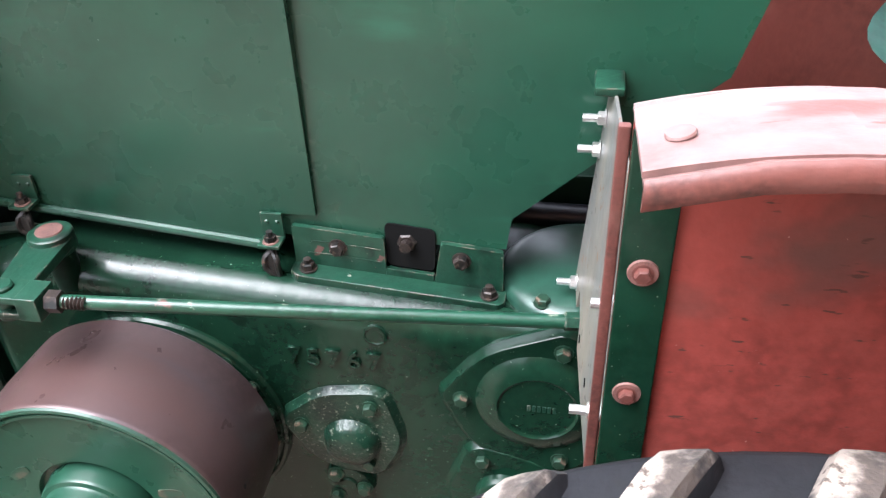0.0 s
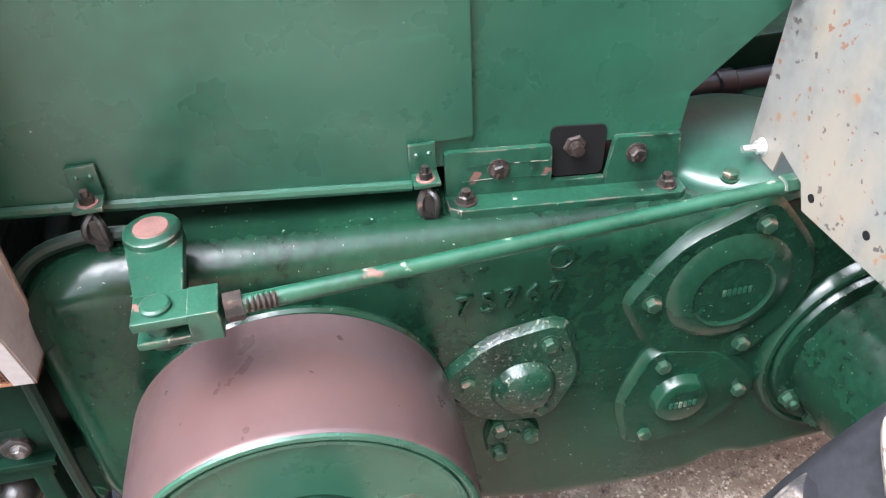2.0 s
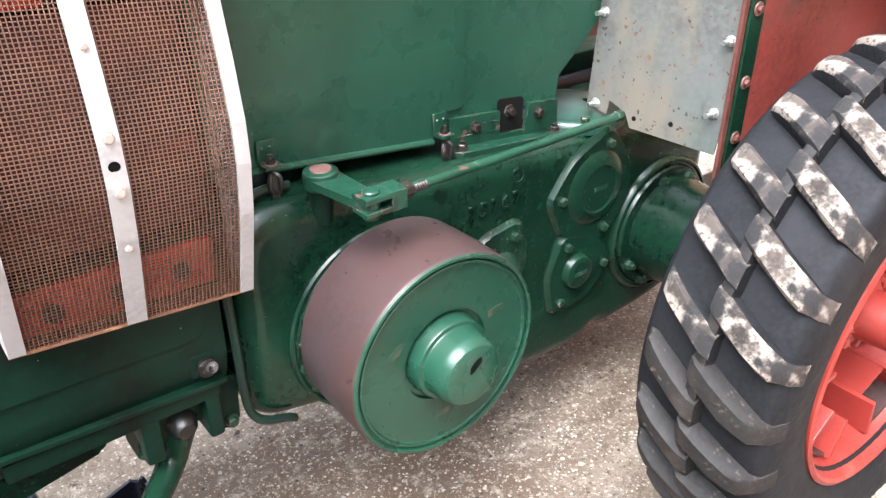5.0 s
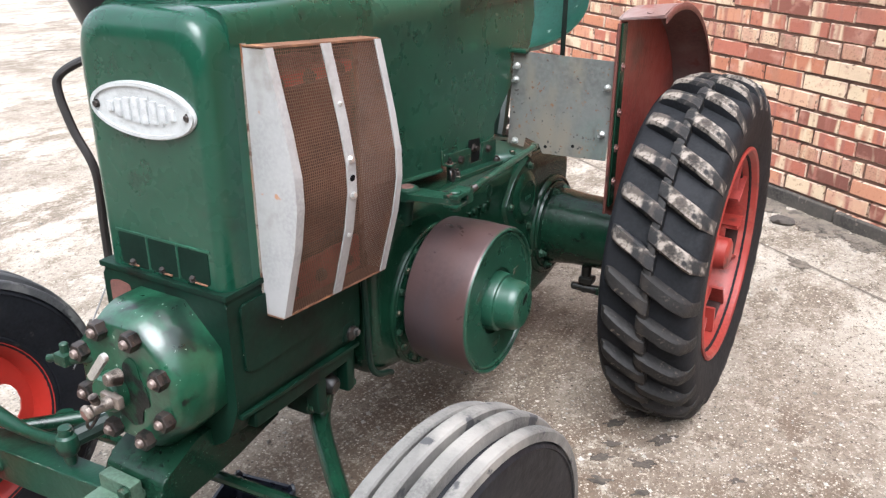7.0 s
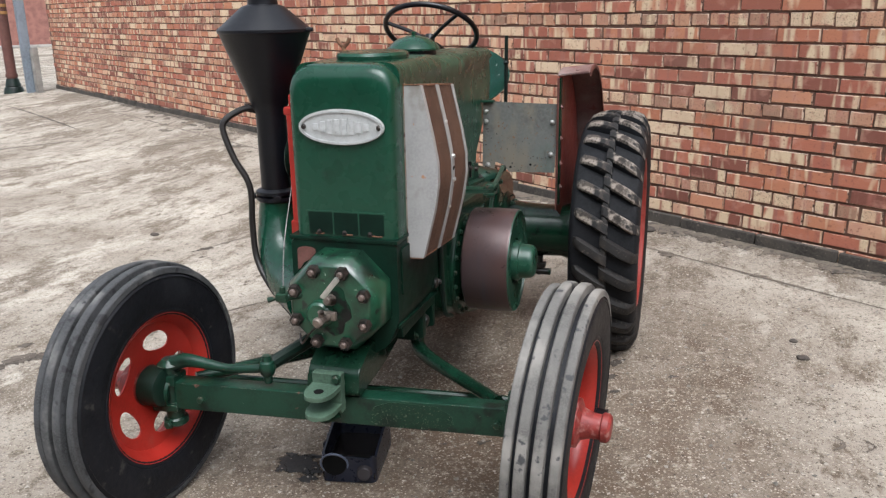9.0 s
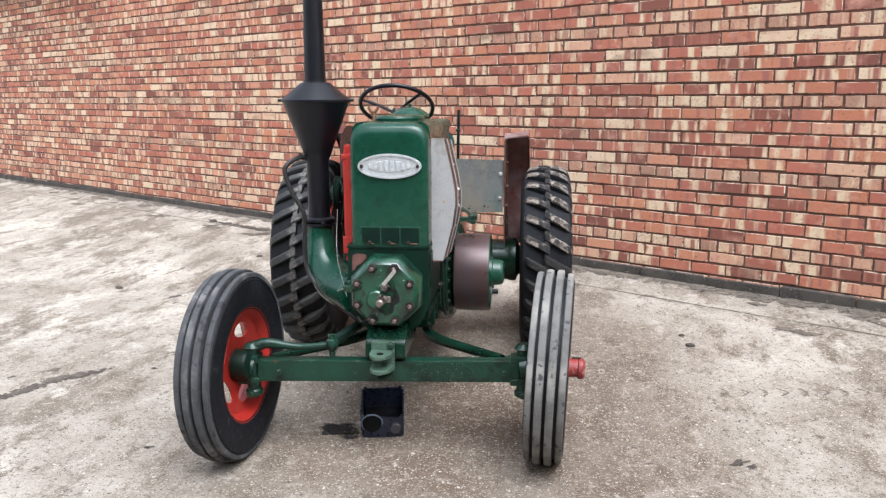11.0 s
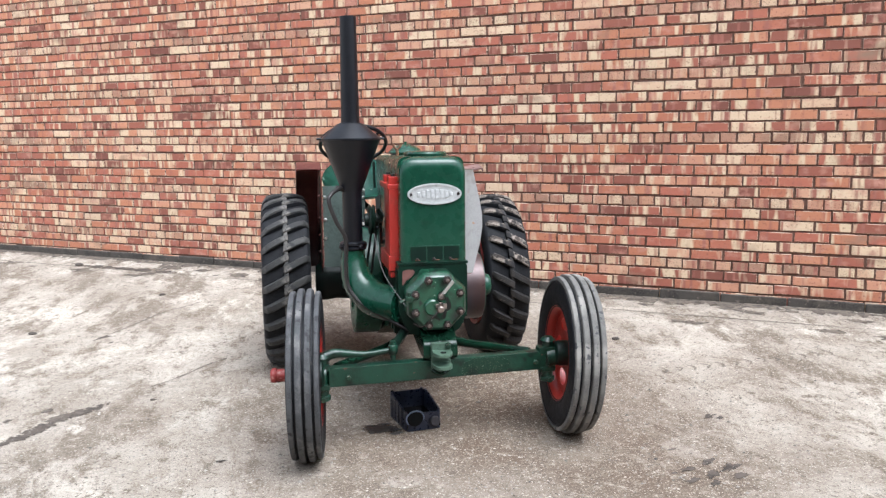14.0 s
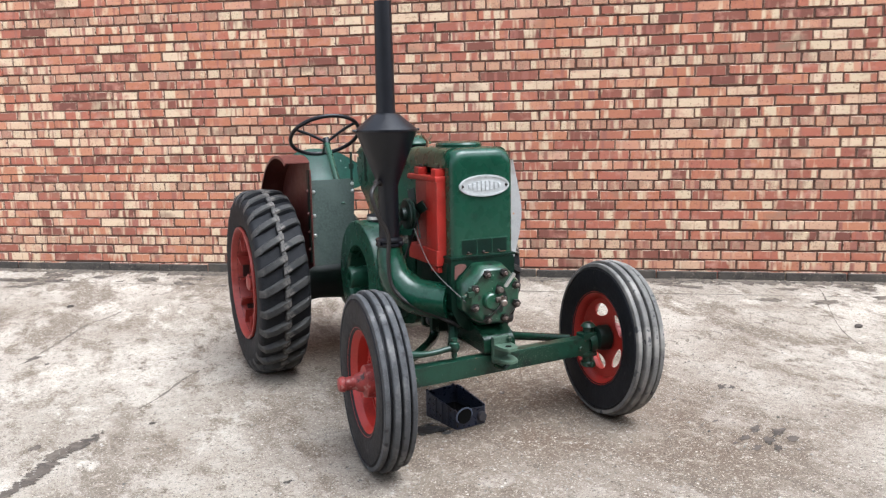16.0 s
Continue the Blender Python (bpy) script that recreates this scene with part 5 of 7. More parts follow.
def hull(points):
    """The outline round a set of points."""
    pts = sorted(set(points))

    def half(seq):
        out = []
        for p in seq:
            while len(out) > 1 and (out[-1][0] - out[-2][0]) * (p[1] - out[-2][1]) - (out[-1][1] - out[-2][1]) * (p[0] - out[-2][0]) <= 0:
                out.pop()
            out.append(p)
        return out
    return half(pts)[:-1] + half(pts[::-1])[:-1]


def circle(y, z, r, n=28):
    return [(round(y + r * math.cos(2 * math.pi * i / n), 6), round(z + r * math.sin(2 * math.pi * i / n), 6)) for i in range(n)]


def cover(name, y, z, r, bolts, boss, label, ear=0.028, mark=None, skin=None, at=None, skirt=0.008, proud=0.0):
    """A cast cover with an ear for each bolt at (y, z), a sloping skirt and a raised boss of (radius, height) at its own place."""
    bm = bm_new()
    pts = circle(y, z, r)
    for by, bz in bolts:
        pts += circle(by, bz, ear, 14)
    rim = hull(pts)
    steps = ((XS - 0.004, -skirt), (XS + 0.001, -skirt), (XS + 0.004, -skirt * 0.55), (XS + 0.008, -skirt * 0.12), (XS + 0.010, 0.0), (XS + 0.0105, 0.003))
    rings = [[bm.verts.new((x + proud, p, q)) for p, q in inset(rim, d)] for x, d in steps]
    bm.faces.new(rings[0])
    bm.faces.new(rings[-1])
    for a, b in zip(rings, rings[1:]):
        for k in range(len(a)):
            bm.faces.new((a[k], a[(k + 1) % len(a)], b[(k + 1) % len(a)], b[k]))
    ob = part(name, bm, skin or CAST, casing, label, smooth=50)
    by0, bz0 = at or (y, z)
    m = Matrix.Translation((XS + 0.0075, by0, bz0)) @ Matrix.Rotation(radians(90), 4, "Y")
    part("boss", lathe(bm_new(), boss, m, 36), skin or CAST, ob, smooth=50)
    for by, bz in bolts:
        bolt(ob, (XS + 0.010, by, bz), (1, 0, 0), 0.0095)
    top = boss[-1][1] + XS + 0.0075
    for k in range(6 if mark else 0):
        part("raised_bar", box(bm_new(), top - 0.001, top + 0.0012, mark[0] - 0.018 + k * 0.0063, mark[0] - 0.0138 + k * 0.0063, mark[1] - 0.005, mark[1] + 0.005, 0.0006), WORN, ob)
    return ob


LOWER = [(-0.009, 0.514), (0.103, 0.441), (-0.020, 0.388)]
INSPECT = [(-0.156, 0.590), (-0.254, 0.547), (-0.165, 0.484)]
UPPER = [(-0.035, 0.624), (0.087, 0.714), (0.091, 0.529)]
bolt(casing, (0.138, 0.058, 0.751), (0, 0, 1), 0.009)
part("oil_hole", lathe(bm_new(), [(0, 0), (0.008, 0), (0.008, 0.0008), (0, 0.0008)], Matrix.Translation((0.078, 0.125, 0.7638)) @ Matrix.Diagonal((1.3, 0.8, 1, 1)), 14), DARK, casing)
cover("upper_cover", 0.060, 0.613, 0.106, UPPER, [(0.082, 0), (0.078, 0.003), (0.070, 0.009), (0.058, 0.013), (0.0505, 0.014), (0.048, 0.0115), (0.046, 0.011), (0, 0.011)], "round domed cast cover", ear=0.024, mark=(0.065, 0.626), at=(0.060, 0.626))
cover("lower_cover", 0.026, 0.446, 0.079, LOWER, [(0.041, 0), (0.038, 0.005), (0.036, 0.016), (0.032, 0.020), (0, 0.021)], "three-cornered cast cover with a centre boss", ear=0.022, mark=(0.019, 0.452), at=(0.019, 0.452), proud=0.0016)
cover("inspection_cover", -0.192, 0.536, 0.072, INSPECT, [(0.044, 0), (0.039, 0.004), (0.036, 0.014), (0.028, 0.020), (0.014, 0.022), (0, 0.0225)], "cast cover with a domed boss and flaking paint", ear=0.024, skin=FLAKED, at=(-0.186, 0.524))
cover("drain_cover", -0.200, 0.432, 0.032, [(-0.216, 0.453), (-0.217, 0.408), (-0.176, 0.429)], [(0.014, 0), (0.012, 0.006), (0, 0.0065)], "small cast cover", ear=0.012, skirt=0.003)
bm = bm_new()
m = Matrix.Translation((XS - 0.004, 0.287, 0.470)) @ Matrix.Rotation(radians(90), 4, "Y")
lathe(bm, [(0.160, 0), (0.158, 0.010), (0.152, 0.017), (0.147, 0.018), (0.145, 0.013), (0.141, 0.013), (0.137, 0.022), (0.130, 0.024), (0.100, 0.024), (0, 0.026)], m, 56)
flange = part("axle_flange", bm, CAST, casing, "bolted axle flange")
for y, z in ((0.191, 0.509), (0.178, 0.411), (0.262, 0.584), (0.226, 0.358), (0.345, 0.575), (0.396, 0.50)):
    bolt(flange, (XS + 0.019, y, z), (1, 0, 0), 0.0115, thread=0.008)
bm = bm_new()
m = Matrix.Translation((XS, REAR_Y, 0.470)) @ Matrix.Rotation(radians(90), 4, "Y")
lathe(bm, [(0.118, 0.0), (0.118, 0.05), (0.112, 0.10), (0.108, 0.24), (0.116, 0.26), (0.116, 0.29), (0.09, 0.30), (0, 0.36)], m, 40)
part("axle_tube", bm, CAST, T, "thick green rear axle tube")
bm = bm_new()
m = Matrix.Translation((-0.15, REAR_Y, 0.480)) @ Matrix.Rotation(radians(-90), 4, "Y")
lathe(bm, [(0.17, 0.0), (0.17, 0.03), (0.12, 0.05), (0.108, 0.20), (0.116, 0.25), (0.116, 0.28), (0.09, 0.32), (0, 0.32)], m, 40)
part("axle_tube", bm, DARKGREEN, T)
bm = bm_new()
lathe(bm, [(0.016, 0), (0.016, 0.004), (0.013, 0.0045), (0.012, 0.0035), (0, 0.0035)], Matrix.Translation((XS - 0.003, -0.143, 0.706)) @ Matrix.Rotation(radians(90), 4, "Y"), 20)
part("casting_plug", bm, CAST, casing)
# cast number, raised
along = 0.0
for digit in "75767":
    txt = bpy.data.curves.new("digit", "FONT")
    txt.body = digit
    txt.size, txt.extrude, txt.bevel_depth = 0.040, 0.003, 0.0006
    tob = new("digit", txt)
    bpy.context.view_layer.update()
    digit_mesh = bpy.data.meshes.new_from_object(tob.evaluated_get(bpy.context.evaluated_depsgraph_get()))
    bpy.data.objects.remove(tob)
    digit_mesh.materials.clear()
    digit_mesh.materials.append(CAST)
    num = new("digit", digit_mesh)
    num.parent = casing
    num.matrix_local = Matrix.Translation((XS + 0.001, -0.262 + along, 0.650)) @ Matrix(((0, 0, 1, 0), (1, 0, 0, 0), (0, 1, 0, 0), (0, 0, 0, 1)))
    tagged(num, "raised cast digit")
    along += 0.0262
part("oily_top", falling(box(bm_new(), -0.10, 0.122, -0.535, -0.262, 0.7435, 0.7455, 0.0005), 0.0825, FALL_Y), material("black_oily_grime", (0.006, 0.006, 0.005), 0.35, spec=0.35, bump=0.8, bump_scale=60, tone=0.3, tone_scale=20, spots=(((0.012, 0.06, 0.03), 14, 0.52, 0.66, ONE), ((0.10, 0.085, 0.06), 60, 0.66, 0.72, ONE))), casing, "black oily grime")

# belt pulley
PY, PZ = -0.451, 0.556
m = Matrix.Translation((0.0, PY, PZ)) @ Matrix.Rotation(radians(90), 4, "Y")
bm = bm_new()
lathe(bm, [(0.168, 0.203), (0.173, 0.208), (0.176, 0.283), (0.1745, 0.352), (0.1725, 0.357), (0.168, 0.358), (0.163, 0.345), (0.163, 0.218)], m, 72, closed=True)
pulley = part("belt_pulley", bm, PULLEY, T, "broad belt pulley with polished rusty face")
bm = bm_new()
lathe(bm, [(0.1722, 0.3570), (0.1712, 0.3602), (0.168, 0.3610), (0.1655, 0.3595), (0.1645, 0.3540), (0.1625, 0.3540), (0.161, 0.3575), (0.1575, 0.3580), (0.156, 0.3545), (0.154, 0.3535), (0.120, 0.3520), (0.079, 0.351), (0.077, 0.3435),
           (0.0705, 0.3435), (0.0695, 0.351), (0.0680, 0.366), (0.0660, 0.370), (0.0605, 0.3715), (0.0585, 0.376), (0.0575, 0.398), (0.0555, 0.409), (0.050, 0.417), (0.042, 0.4205), (0.022, 0.421), (0, 0.421)], m, 64)
part("pulley_face", bm, GREEN, pulley, "glossy dark green pulley face with a domed hub", smooth=30)
bm = bm_new()
prism(bm, rounded([(PY - 0.010, PZ + 0.006), (PY - 0.002, PZ + 0.010), (PY + 0.013, PZ + 0.022), (PY + 0.012, PZ + 0.032), (PY + 0.002, PZ + 0.030), (PY - 0.009, PZ + 0.020)], 0.004), "x", 0.4195, 0.4214)
part("hub_hole", bm, DARK, pulley)
RUBBED = material("rubbed_brown_paint", (0.044, 0.046, 0.031), 0.40, tone=0.25, tone_scale=50, spots=(((0.011, 0.046, 0.027), 45, 0.42, 0.58, ONE),))
for dy, dz, tilt in ((-0.093, 0.046, 0.7), (0.098, 0.042, 0.2), (-0.01, -0.108, 0.0)):
    bm = bm_new()
    ca, sa = math.cos(tilt), math.sin(tilt)
    shape = rounded([(-0.017, -0.005), (-0.004, -0.007), (0.016, -0.006), (0.018, 0.003), (0.006, 0.007), (-0.014, 0.006)], 0.003, 3)
    prism(bm, [(PY + dy + u * ca - v * sa, PZ + dz + u * sa + v * ca) for u, v in shape], "x", 0.3510, 0.3526)
    part("rubbed_patch", bm, RUBBED, pulley, "patch of rubbed brown paint")
bm = bm_new()
lathe(bm, [(0.176, XS - 0.005), (0.176, XS + 0.004), (0.173, XS + 0.008), (0.169, XS + 0.009), (0.167, XS + 0.0065), (0.164, XS + 0.010), (0.150, XS + 0.012), (0.13, XS + 0.03), (0.13, 0.30), (0, 0.30)], Matrix.Translation((0, -0.451, 0.530)) @ Matrix.Rotation(radians(90), 4, "Y"), 56)
housing = part("pulley_housing", bm, CAST, T, "bolted cast pulley housing")
for k in range(20):
    a = 2 * math.pi * k / 20 + 0.2
    bolt(housing, (XS + 0.010, -0.451 + 0.158 * math.cos(a), 0.530 + 0.158 * math.sin(a)), (1, 0, 0), 0.0075)

# brake crank and rod
RODP = material("rubbed_green_rod", (0.0070, 0.040, 0.0225), 0.30, spec=0.5, bump=0.5, bump_scale=60, tone=0.2, tone_scale=12, spots=(((0.105, 0.055, 0.044), 16, 0.69, 0.72, ONE), ((0.16, 0.19, 0.15), 60, 0.64, 0.70, ONE)))
bm = bm_new()
prism(bm, hull(circle(0.167, -0.542, 0.027, 20) + circle(0.272, -0.530, 0.020, 16)), "z", 0.8065, 0.8195, 0.002)
lathe(bm, [(0.0262, 0.800), (0.0275, 0.803), (0.0275, 0.8205), (0.0265, 0.8250), (0.0235, 0.8272), (0, 0.828)], Matrix.Translation((0.167, -0.542, 0)), 24)
crank = part("crank_arm", bm, CHIPPED, T, "worn green crank arm with bare metal pivot")
part("crank_shaft", rod(bm_new(), (0.158, -0.542, 0.74), (0.165, -0.542, 0.808), 0.018, 0.019, seg=20), BLOCKP, crank)
part("pivot_cap", lathe(bm_new(), [(0, 0), (0.017, 0), (0.016, 0.002), (0, 0.0025)], Matrix.Translation((0.167, -0.542, 0.8270)), 24),
     PRIMER, crank, "bare pinkish pivot cap")
bm = bm_new()
box(bm, 0.264, 0.300, -0.550, -0.482, 0.8195, 0.829, 0.002)
box(bm, 0.264, 0.300, -0.550, -0.482, 0.799, 0.8072, 0.002)
part("clevis", bm, CHIPPED, crank)
part("clevis_end", box(bm_new(), 0.2635, 0.3005, -0.506, -0.4795, 0.7985, 0.8295, 0.002), CHIPPED, crank)
part("clevis_pin", lathe(bm_new(), [(0, 0), (0.013, 0), (0.013, 0.041), (0.011, 0.043), (0, 0.043)], Matrix.Translation((0.282, -0.530, 0.791)), 20), CHIPPED, crank)
part("lock_nut", rod(bm_new(), (0.282, -0.477, 0.815), (0.281, -0.462, 0.815), 0.0130, seg=6), STEELNUT, crank)
for k in range(6):
    y = -0.460 + k * 0.0045
    part("thread", lathe(bm_new(), [(0.0062, 0), (0.0080, 0.002), (0.0062, 0.004)], axes((0.281, y, 0.8145), (0.280, y + 0.01, 0.814))[0], 12), STEELNUT, crank)
part("pull_rod", tube(bm_new(), [(0.281, -0.47, 0.815), (0.238, -0.20, 0.793), (0.189, 0.090, 0.769)], 0.0082, seg=12), RODP, crank, "long green control rod")
part("rod_end", rod(bm_new(), (0.190, 0.084, 0.770), (0.186, 0.106, 0.768), 0.011, seg=6, bevel=0.002), CHIPPED, crank)

# radiator and its grille
bm = box(bm_new(), -0.120, 0.150, -0.983, -0.712, 0.80, 1.10, 0.004)
radiator = part("radiator", bm, material("dark_red_radiator_core", (0.030, 0.013, 0.013), 0.7, spec=0.2, bump=0.6, bump_scale=120, tone=0.3, tone_scale=8, spots=(((0.080, 0.022, 0.016), 6, 0.45, 0.65, (1, 1, 2)), ((0.16, 0.030, 0.022), 12, 0.60, 0.70, (1, 0.5, 3)))), T, "red radiator core seen behind the mesh")
for z0, z1 in ((1.108, 1.132), (0.742, 0.812)):
    bm = box(bm_new(), -0.186, 0.10, -1.028, -0.712, z0, z1, 0.006)
    box(bm, 0.09, 0.166, -0.985, -0.72, z0 + 0.001 if z0 > 1 else 0.704, z1 - 0.001 if z0 > 1 else 0.776, 0.006)
    tank = part("radiator_tank", bm, RED, radiator, "bright red radiator tank")
    for y in (-0.94, -0.855, -0.770):
        bolt(tank, (0.166, y, 1.12 if z0 > 1 else 0.738), (1, 0, 0), 0.011, STEELNUT)
bm = box(bm_new(), -0.180, -0.12, -1.026, -0.905, 0.775, 1.115, 0.008)
part("inner_column", box(bm_new(), -0.172, -0.12, -0.895, -0.775, 0.785, 1.108, 0.006), FADED, radiator, "darker red radiator column")
part("side_column", bm, RED, radiator, "bright red radiator side column")
for y in (-0.985, -0.80):
    bm = box(bm_new(), -0.178, -0.13, y - 0.025, y + 0.025, 1.13, 1.165, 0.006)
    lug = part("top_lug", bm, RED, radiator)
    bolt(lug, (-0.155, y, 1.165), (0, 0, 1), 0.010, STEELNUT)
bm = box(bm_new(), -0.178, -0.12, -1.02, -0.94, 0.712, 0.738, 0.006)
part("bottom_lug", bm, RED, radiator)

RUSTEDGE = material("rust_streaked_silver_edge", (0.20, 0.17, 0.14), 0.5, metal=0.1, bump=0.3, bump_scale=60, tone=0.2, tone_scale=12, spots=(((0.22, 0.085, 0.035), 18, 0.50, 0.60, (1, 1, 0.4)), ((0.075, 0.035, 0.022), 40, 0.58, 0.66, ONE)))
GX = [(0.203, 1.192), (0.2335, 1.055), (0.2455, 0.985), (0.2465, 0.930), (0.235, 0.855), (0.200, 0.718)]          # outer line of the grille, x and z
GY0, GY1 = -1.006, -0.684
side_shape = [(0.152, 1.192)] + GX + [(0.152, 0.718)]
grille = part("grille_box", prism(bm_new(), side_shape, "y", GY0, GY0 + 0.0025), SILVER, T, "silver sheet metal grille box with brown wire mesh")
part("side_plate", prism(bm_new(), side_shape, "y", GY1 - 0.0025, GY1), SILVER, grille)
for y, w, mat, nm in ((GY0 + 0.010, 0.020, SILVER, "frame_strip"), (-0.850, 0.026, SILVER, "centre_strip"), (GY1 - 0.0105, 0.019, SILVER, "frame_strip")):
    bm = bm_new()
    for (xa, za), (xb, zb) in zip(GX, GX[1:]):
        v = [bm.verts.new((x + dx, yy, z)) for dx in (0.0, 0.003) for x, z in ((xa, za), (xb, zb)) for yy in (y - w / 2, y + w / 2)]
        for f in ((0, 1, 3, 2), (4, 6, 7, 5), (0, 4, 5, 1), (2, 3, 7, 6), (0, 2, 6, 4), (1, 5, 7, 3)):
            bm.faces.new([v[i] for i in f])
    part(nm, bm, mat, grille)
bm = box(bm_new(), 0.147, 0.160, GY0 - 0.003, GY0 + 0.010, 0.712, 1.196, 0.001)
part("rusty_edge_strip", bm, RUSTEDGE, grille, "rusty orange edge strip")
bm = box(bm_new(), 0.147, 0.153, GY1 - 0.010, GY1 + 0.003, 0.712, 1.196, 0.001)
part("rusty_edge_strip", bm, RUSTEDGE, grille)
part("end_plate", box(bm_new(), 0.160, 0.203, GY0, GY1, 1.190, 1.194), RUSTY, grille)
part("end_plate", box(bm_new(), 0.160, 0.200, GY0, GY1, 0.715, 0.719), RUSTY, grille)


def gx_at(z):
    for (xa, za), (xb, zb) in zip(GX, GX[1:]):
        if z >= zb:
            break
    return xa + (xb - xa) * (za - z) / (za - zb)


bm = bm_new()
w = 0.00062
n_long = 58
for k in range(n_long + 1):
    y = GY0 + 0.004 + (GY1 - GY0 - 0.008) * k / n_long
    for (xa, za), (xb, zb) in zip(GX, GX[1:]):
        v = [bm.verts.new((x - 0.002 + dx, y + dy, z)) for x, z in ((xa, za), (xb, zb)) for dx, dy in ((-w, -w), (w, -w), (w, w), (-w, w))]
        for i in range(4):
            bm.faces.new((v[i], v[(i + 1) % 4], v[4 + (i + 1) % 4], v[4 + i]))
n_cross = 92
for k in range(n_cross + 1):
    z = 0.720 + (1.190 - 0.720) * k / n_cross
    x = gx_at(z) - 0.003
    v = [bm.verts.new((x + dx, y, z + dz)) for y in (GY0 + 0.003, GY1 - 0.003) for dx, dz in ((-w, -w), (w, -w), (w, w), (-w, w))]
    for i in range(4):
        bm.faces.new((v[i], v[(i + 1) % 4], v[4 + (i + 1) % 4], v[4 + i]))
part("wire_mesh", bm, WIRE, grille, "fine brown rusted wire mesh", smooth=0)
for z, s, mat in ((0.992, 0.0062, ZINC), (0.925, 0.0062, ZINC), (1.09, 0.004, ZINC), (0.845, 0.004, ZINC)):
    bolt(grille, (gx_at(z) + 0.003, -0.850, z), (1, 0, 0.1), s, mat, "screw")
bm = bm_new()
lathe(bm, [(0, 0), (0.007, 0), (0.007, 0.0012), (0, 0.0012)], Matrix.Translation((gx_at(0.957) + 0.0032, -0.850, 0.957)) @ Matrix.Rotation(radians(102), 4, "Y"), 16)
part("strip_hole", bm, DARK, grille)
for piece in [grille] + list(grille.children):
    if piece.data.users > 1:
        piece.location.z -= 0.078 * (piece.location.y - GY0)
    else:
        for v in piece.data.vertices:
            v.co.z -= 0.078 * (v.co.y - GY0)

# fan with pulley on the other side of the radiator
m = Matrix.Translation((-0.222, -0.845, 0.960)) @ Matrix.Rotation(radians(-90), 4, "Y")
bm = bm_new()
lathe(bm, [(0, -0.03), (0.03, -0.03), (0.03, 0.0), (0.064, 0.004), (0.070, 0.010), (0.060, 0.018), (0.070, 0.026), (0.064, 0.032), (0.03, 0.034), (0.028, 0.05), (0, 0.052)], m, 36)
fan = part("fan_pulley", bm, DARKGREEN, T, "dark fan pulley with blades before the radiator")
for k in range(4):
    bm = bm_new()
    turn = m @ Matrix.Rotation(k * math.pi / 2 + 0.35, 4, "Z") @ Matrix.Rotation(radians(25), 4, "X")
    box(bm, 0.025, 0.115, -0.022, 0.022, -0.022, -0.018, 0.001, turn=turn)
    part("fan_blade", bm, DARKGREEN, fan)
bm = bm_new()
tube(bm, [(-0.222, -0.79, 0.99), (-0.235, -0.62, 0.78), (-0.24, -0.45, 0.62)], 0.006, seg=6, n=3)
tube(bm, [(-0.222, -0.90, 0.93), (-0.235, -0.74, 0.70), (-0.24, -0.55, 0.52)], 0.006, seg=6, n=3)
part("fan_belt", bm, BLACK, fan)

# exhaust
CX, CY = -0.327, -0.832
bm = bm_new()
m = Matrix.Translation((CX, CY, 0))
lathe(bm, [(0.044, 0.846), (0.045, 0.86), (0.045, 1.09), (0.060, 1.13), (0.132, 1.322), (0.137, 1.326), (0.137, 1.334), (0.132, 1.338), (0.128, 1.342), (0.062, 1.398), (0.044, 1.404), (0.042, 1.42),
           (0.0365, 1.875), (0.0335, 1.876), (0.033, 1.80), (0.030, 1.80), (0, 1.80)], m, 48)
chimney = part("chimney", bm, BLACK, T, "tall matt black exhaust chimney with a cone silencer", smooth=40)
bm = bm_new()
lathe(bm, [(0.058, 0.822), (0.062, 0.826), (0.062, 0.836), (0.05, 0.84), (0.062, 0.844), (0.062, 0.854), (0.056, 0.858), (0.046, 0.862), (0.046, 0.822)], m, 32, closed=True)
flange = part("chimney_flange", bm, BLACK, chimney)
for k in range(4):
    a = k * math.pi / 2 + 0.5
    bolt(flange, (CX + 0.062 * math.cos(a), CY + 0.062 * math.sin(a), 0.838), (math.cos(a), math.sin(a), 0), 0.010, BLACK)
for s in (-1, 1):
    bm = bm_new()
    rod(bm, (CX + s * 0.125, CY, 1.332), (CX + s * 0.155, CY, 1.332), 0.006, seg=8)
    part("brim_stud", bm, BLACK, chimney)
bm = bm_new()
tube(bm, [(CX, CY, 0.83), (CX, CY - 0.005, 0.76), (CX + 0.02, CY - 0.03, 0.67), (CX + 0.08, CY - 0.085, 0.605), (-0.16, -1.00, 0.585), (-0.13, -1.03, 0.585)],
     [0.052, 0.060, 0.074, 0.082, 0.080, 0.080], seg=28, n=8)
part("exhaust_elbow", bm, COWLP, T, "thick green exhaust elbow", smooth=50)
bm = bm_new()
tube(bm, [(CX - 0.040, CY - 0.020, 1.108), (CX - 0.070, CY - 0.050, 1.104), (CX - 0.105, CY - 0.085, 1.078), (CX - 0.110, CY - 0.095, 1.045), (CX - 0.082, CY - 0.095, 0.965), (CX - 0.040, CY - 0.090, 0.880),
          (CX - 0.042, CY - 0.090, 0.760), (CX - 0.030, CY - 0.100, 0.655), (CX + 0.035, CY - 0.140, 0.580), (CX + 0.14, CY - 0.21, 0.525), (CX + 0.22, CY - 0.24, 0.48)], 0.0095, seg=10)
hose = part("breather_hose", bm, HOSE, T, "dark bent hose from the chimney to the engine")
bm = bm_new()
rod(bm, (CX - 0.036, CY - 0.016, 1.100), (CX - 0.070, CY - 0.035, 1.111), 0.013, seg=6)
part("hose_fitting", bm, STEELNUT, hose)

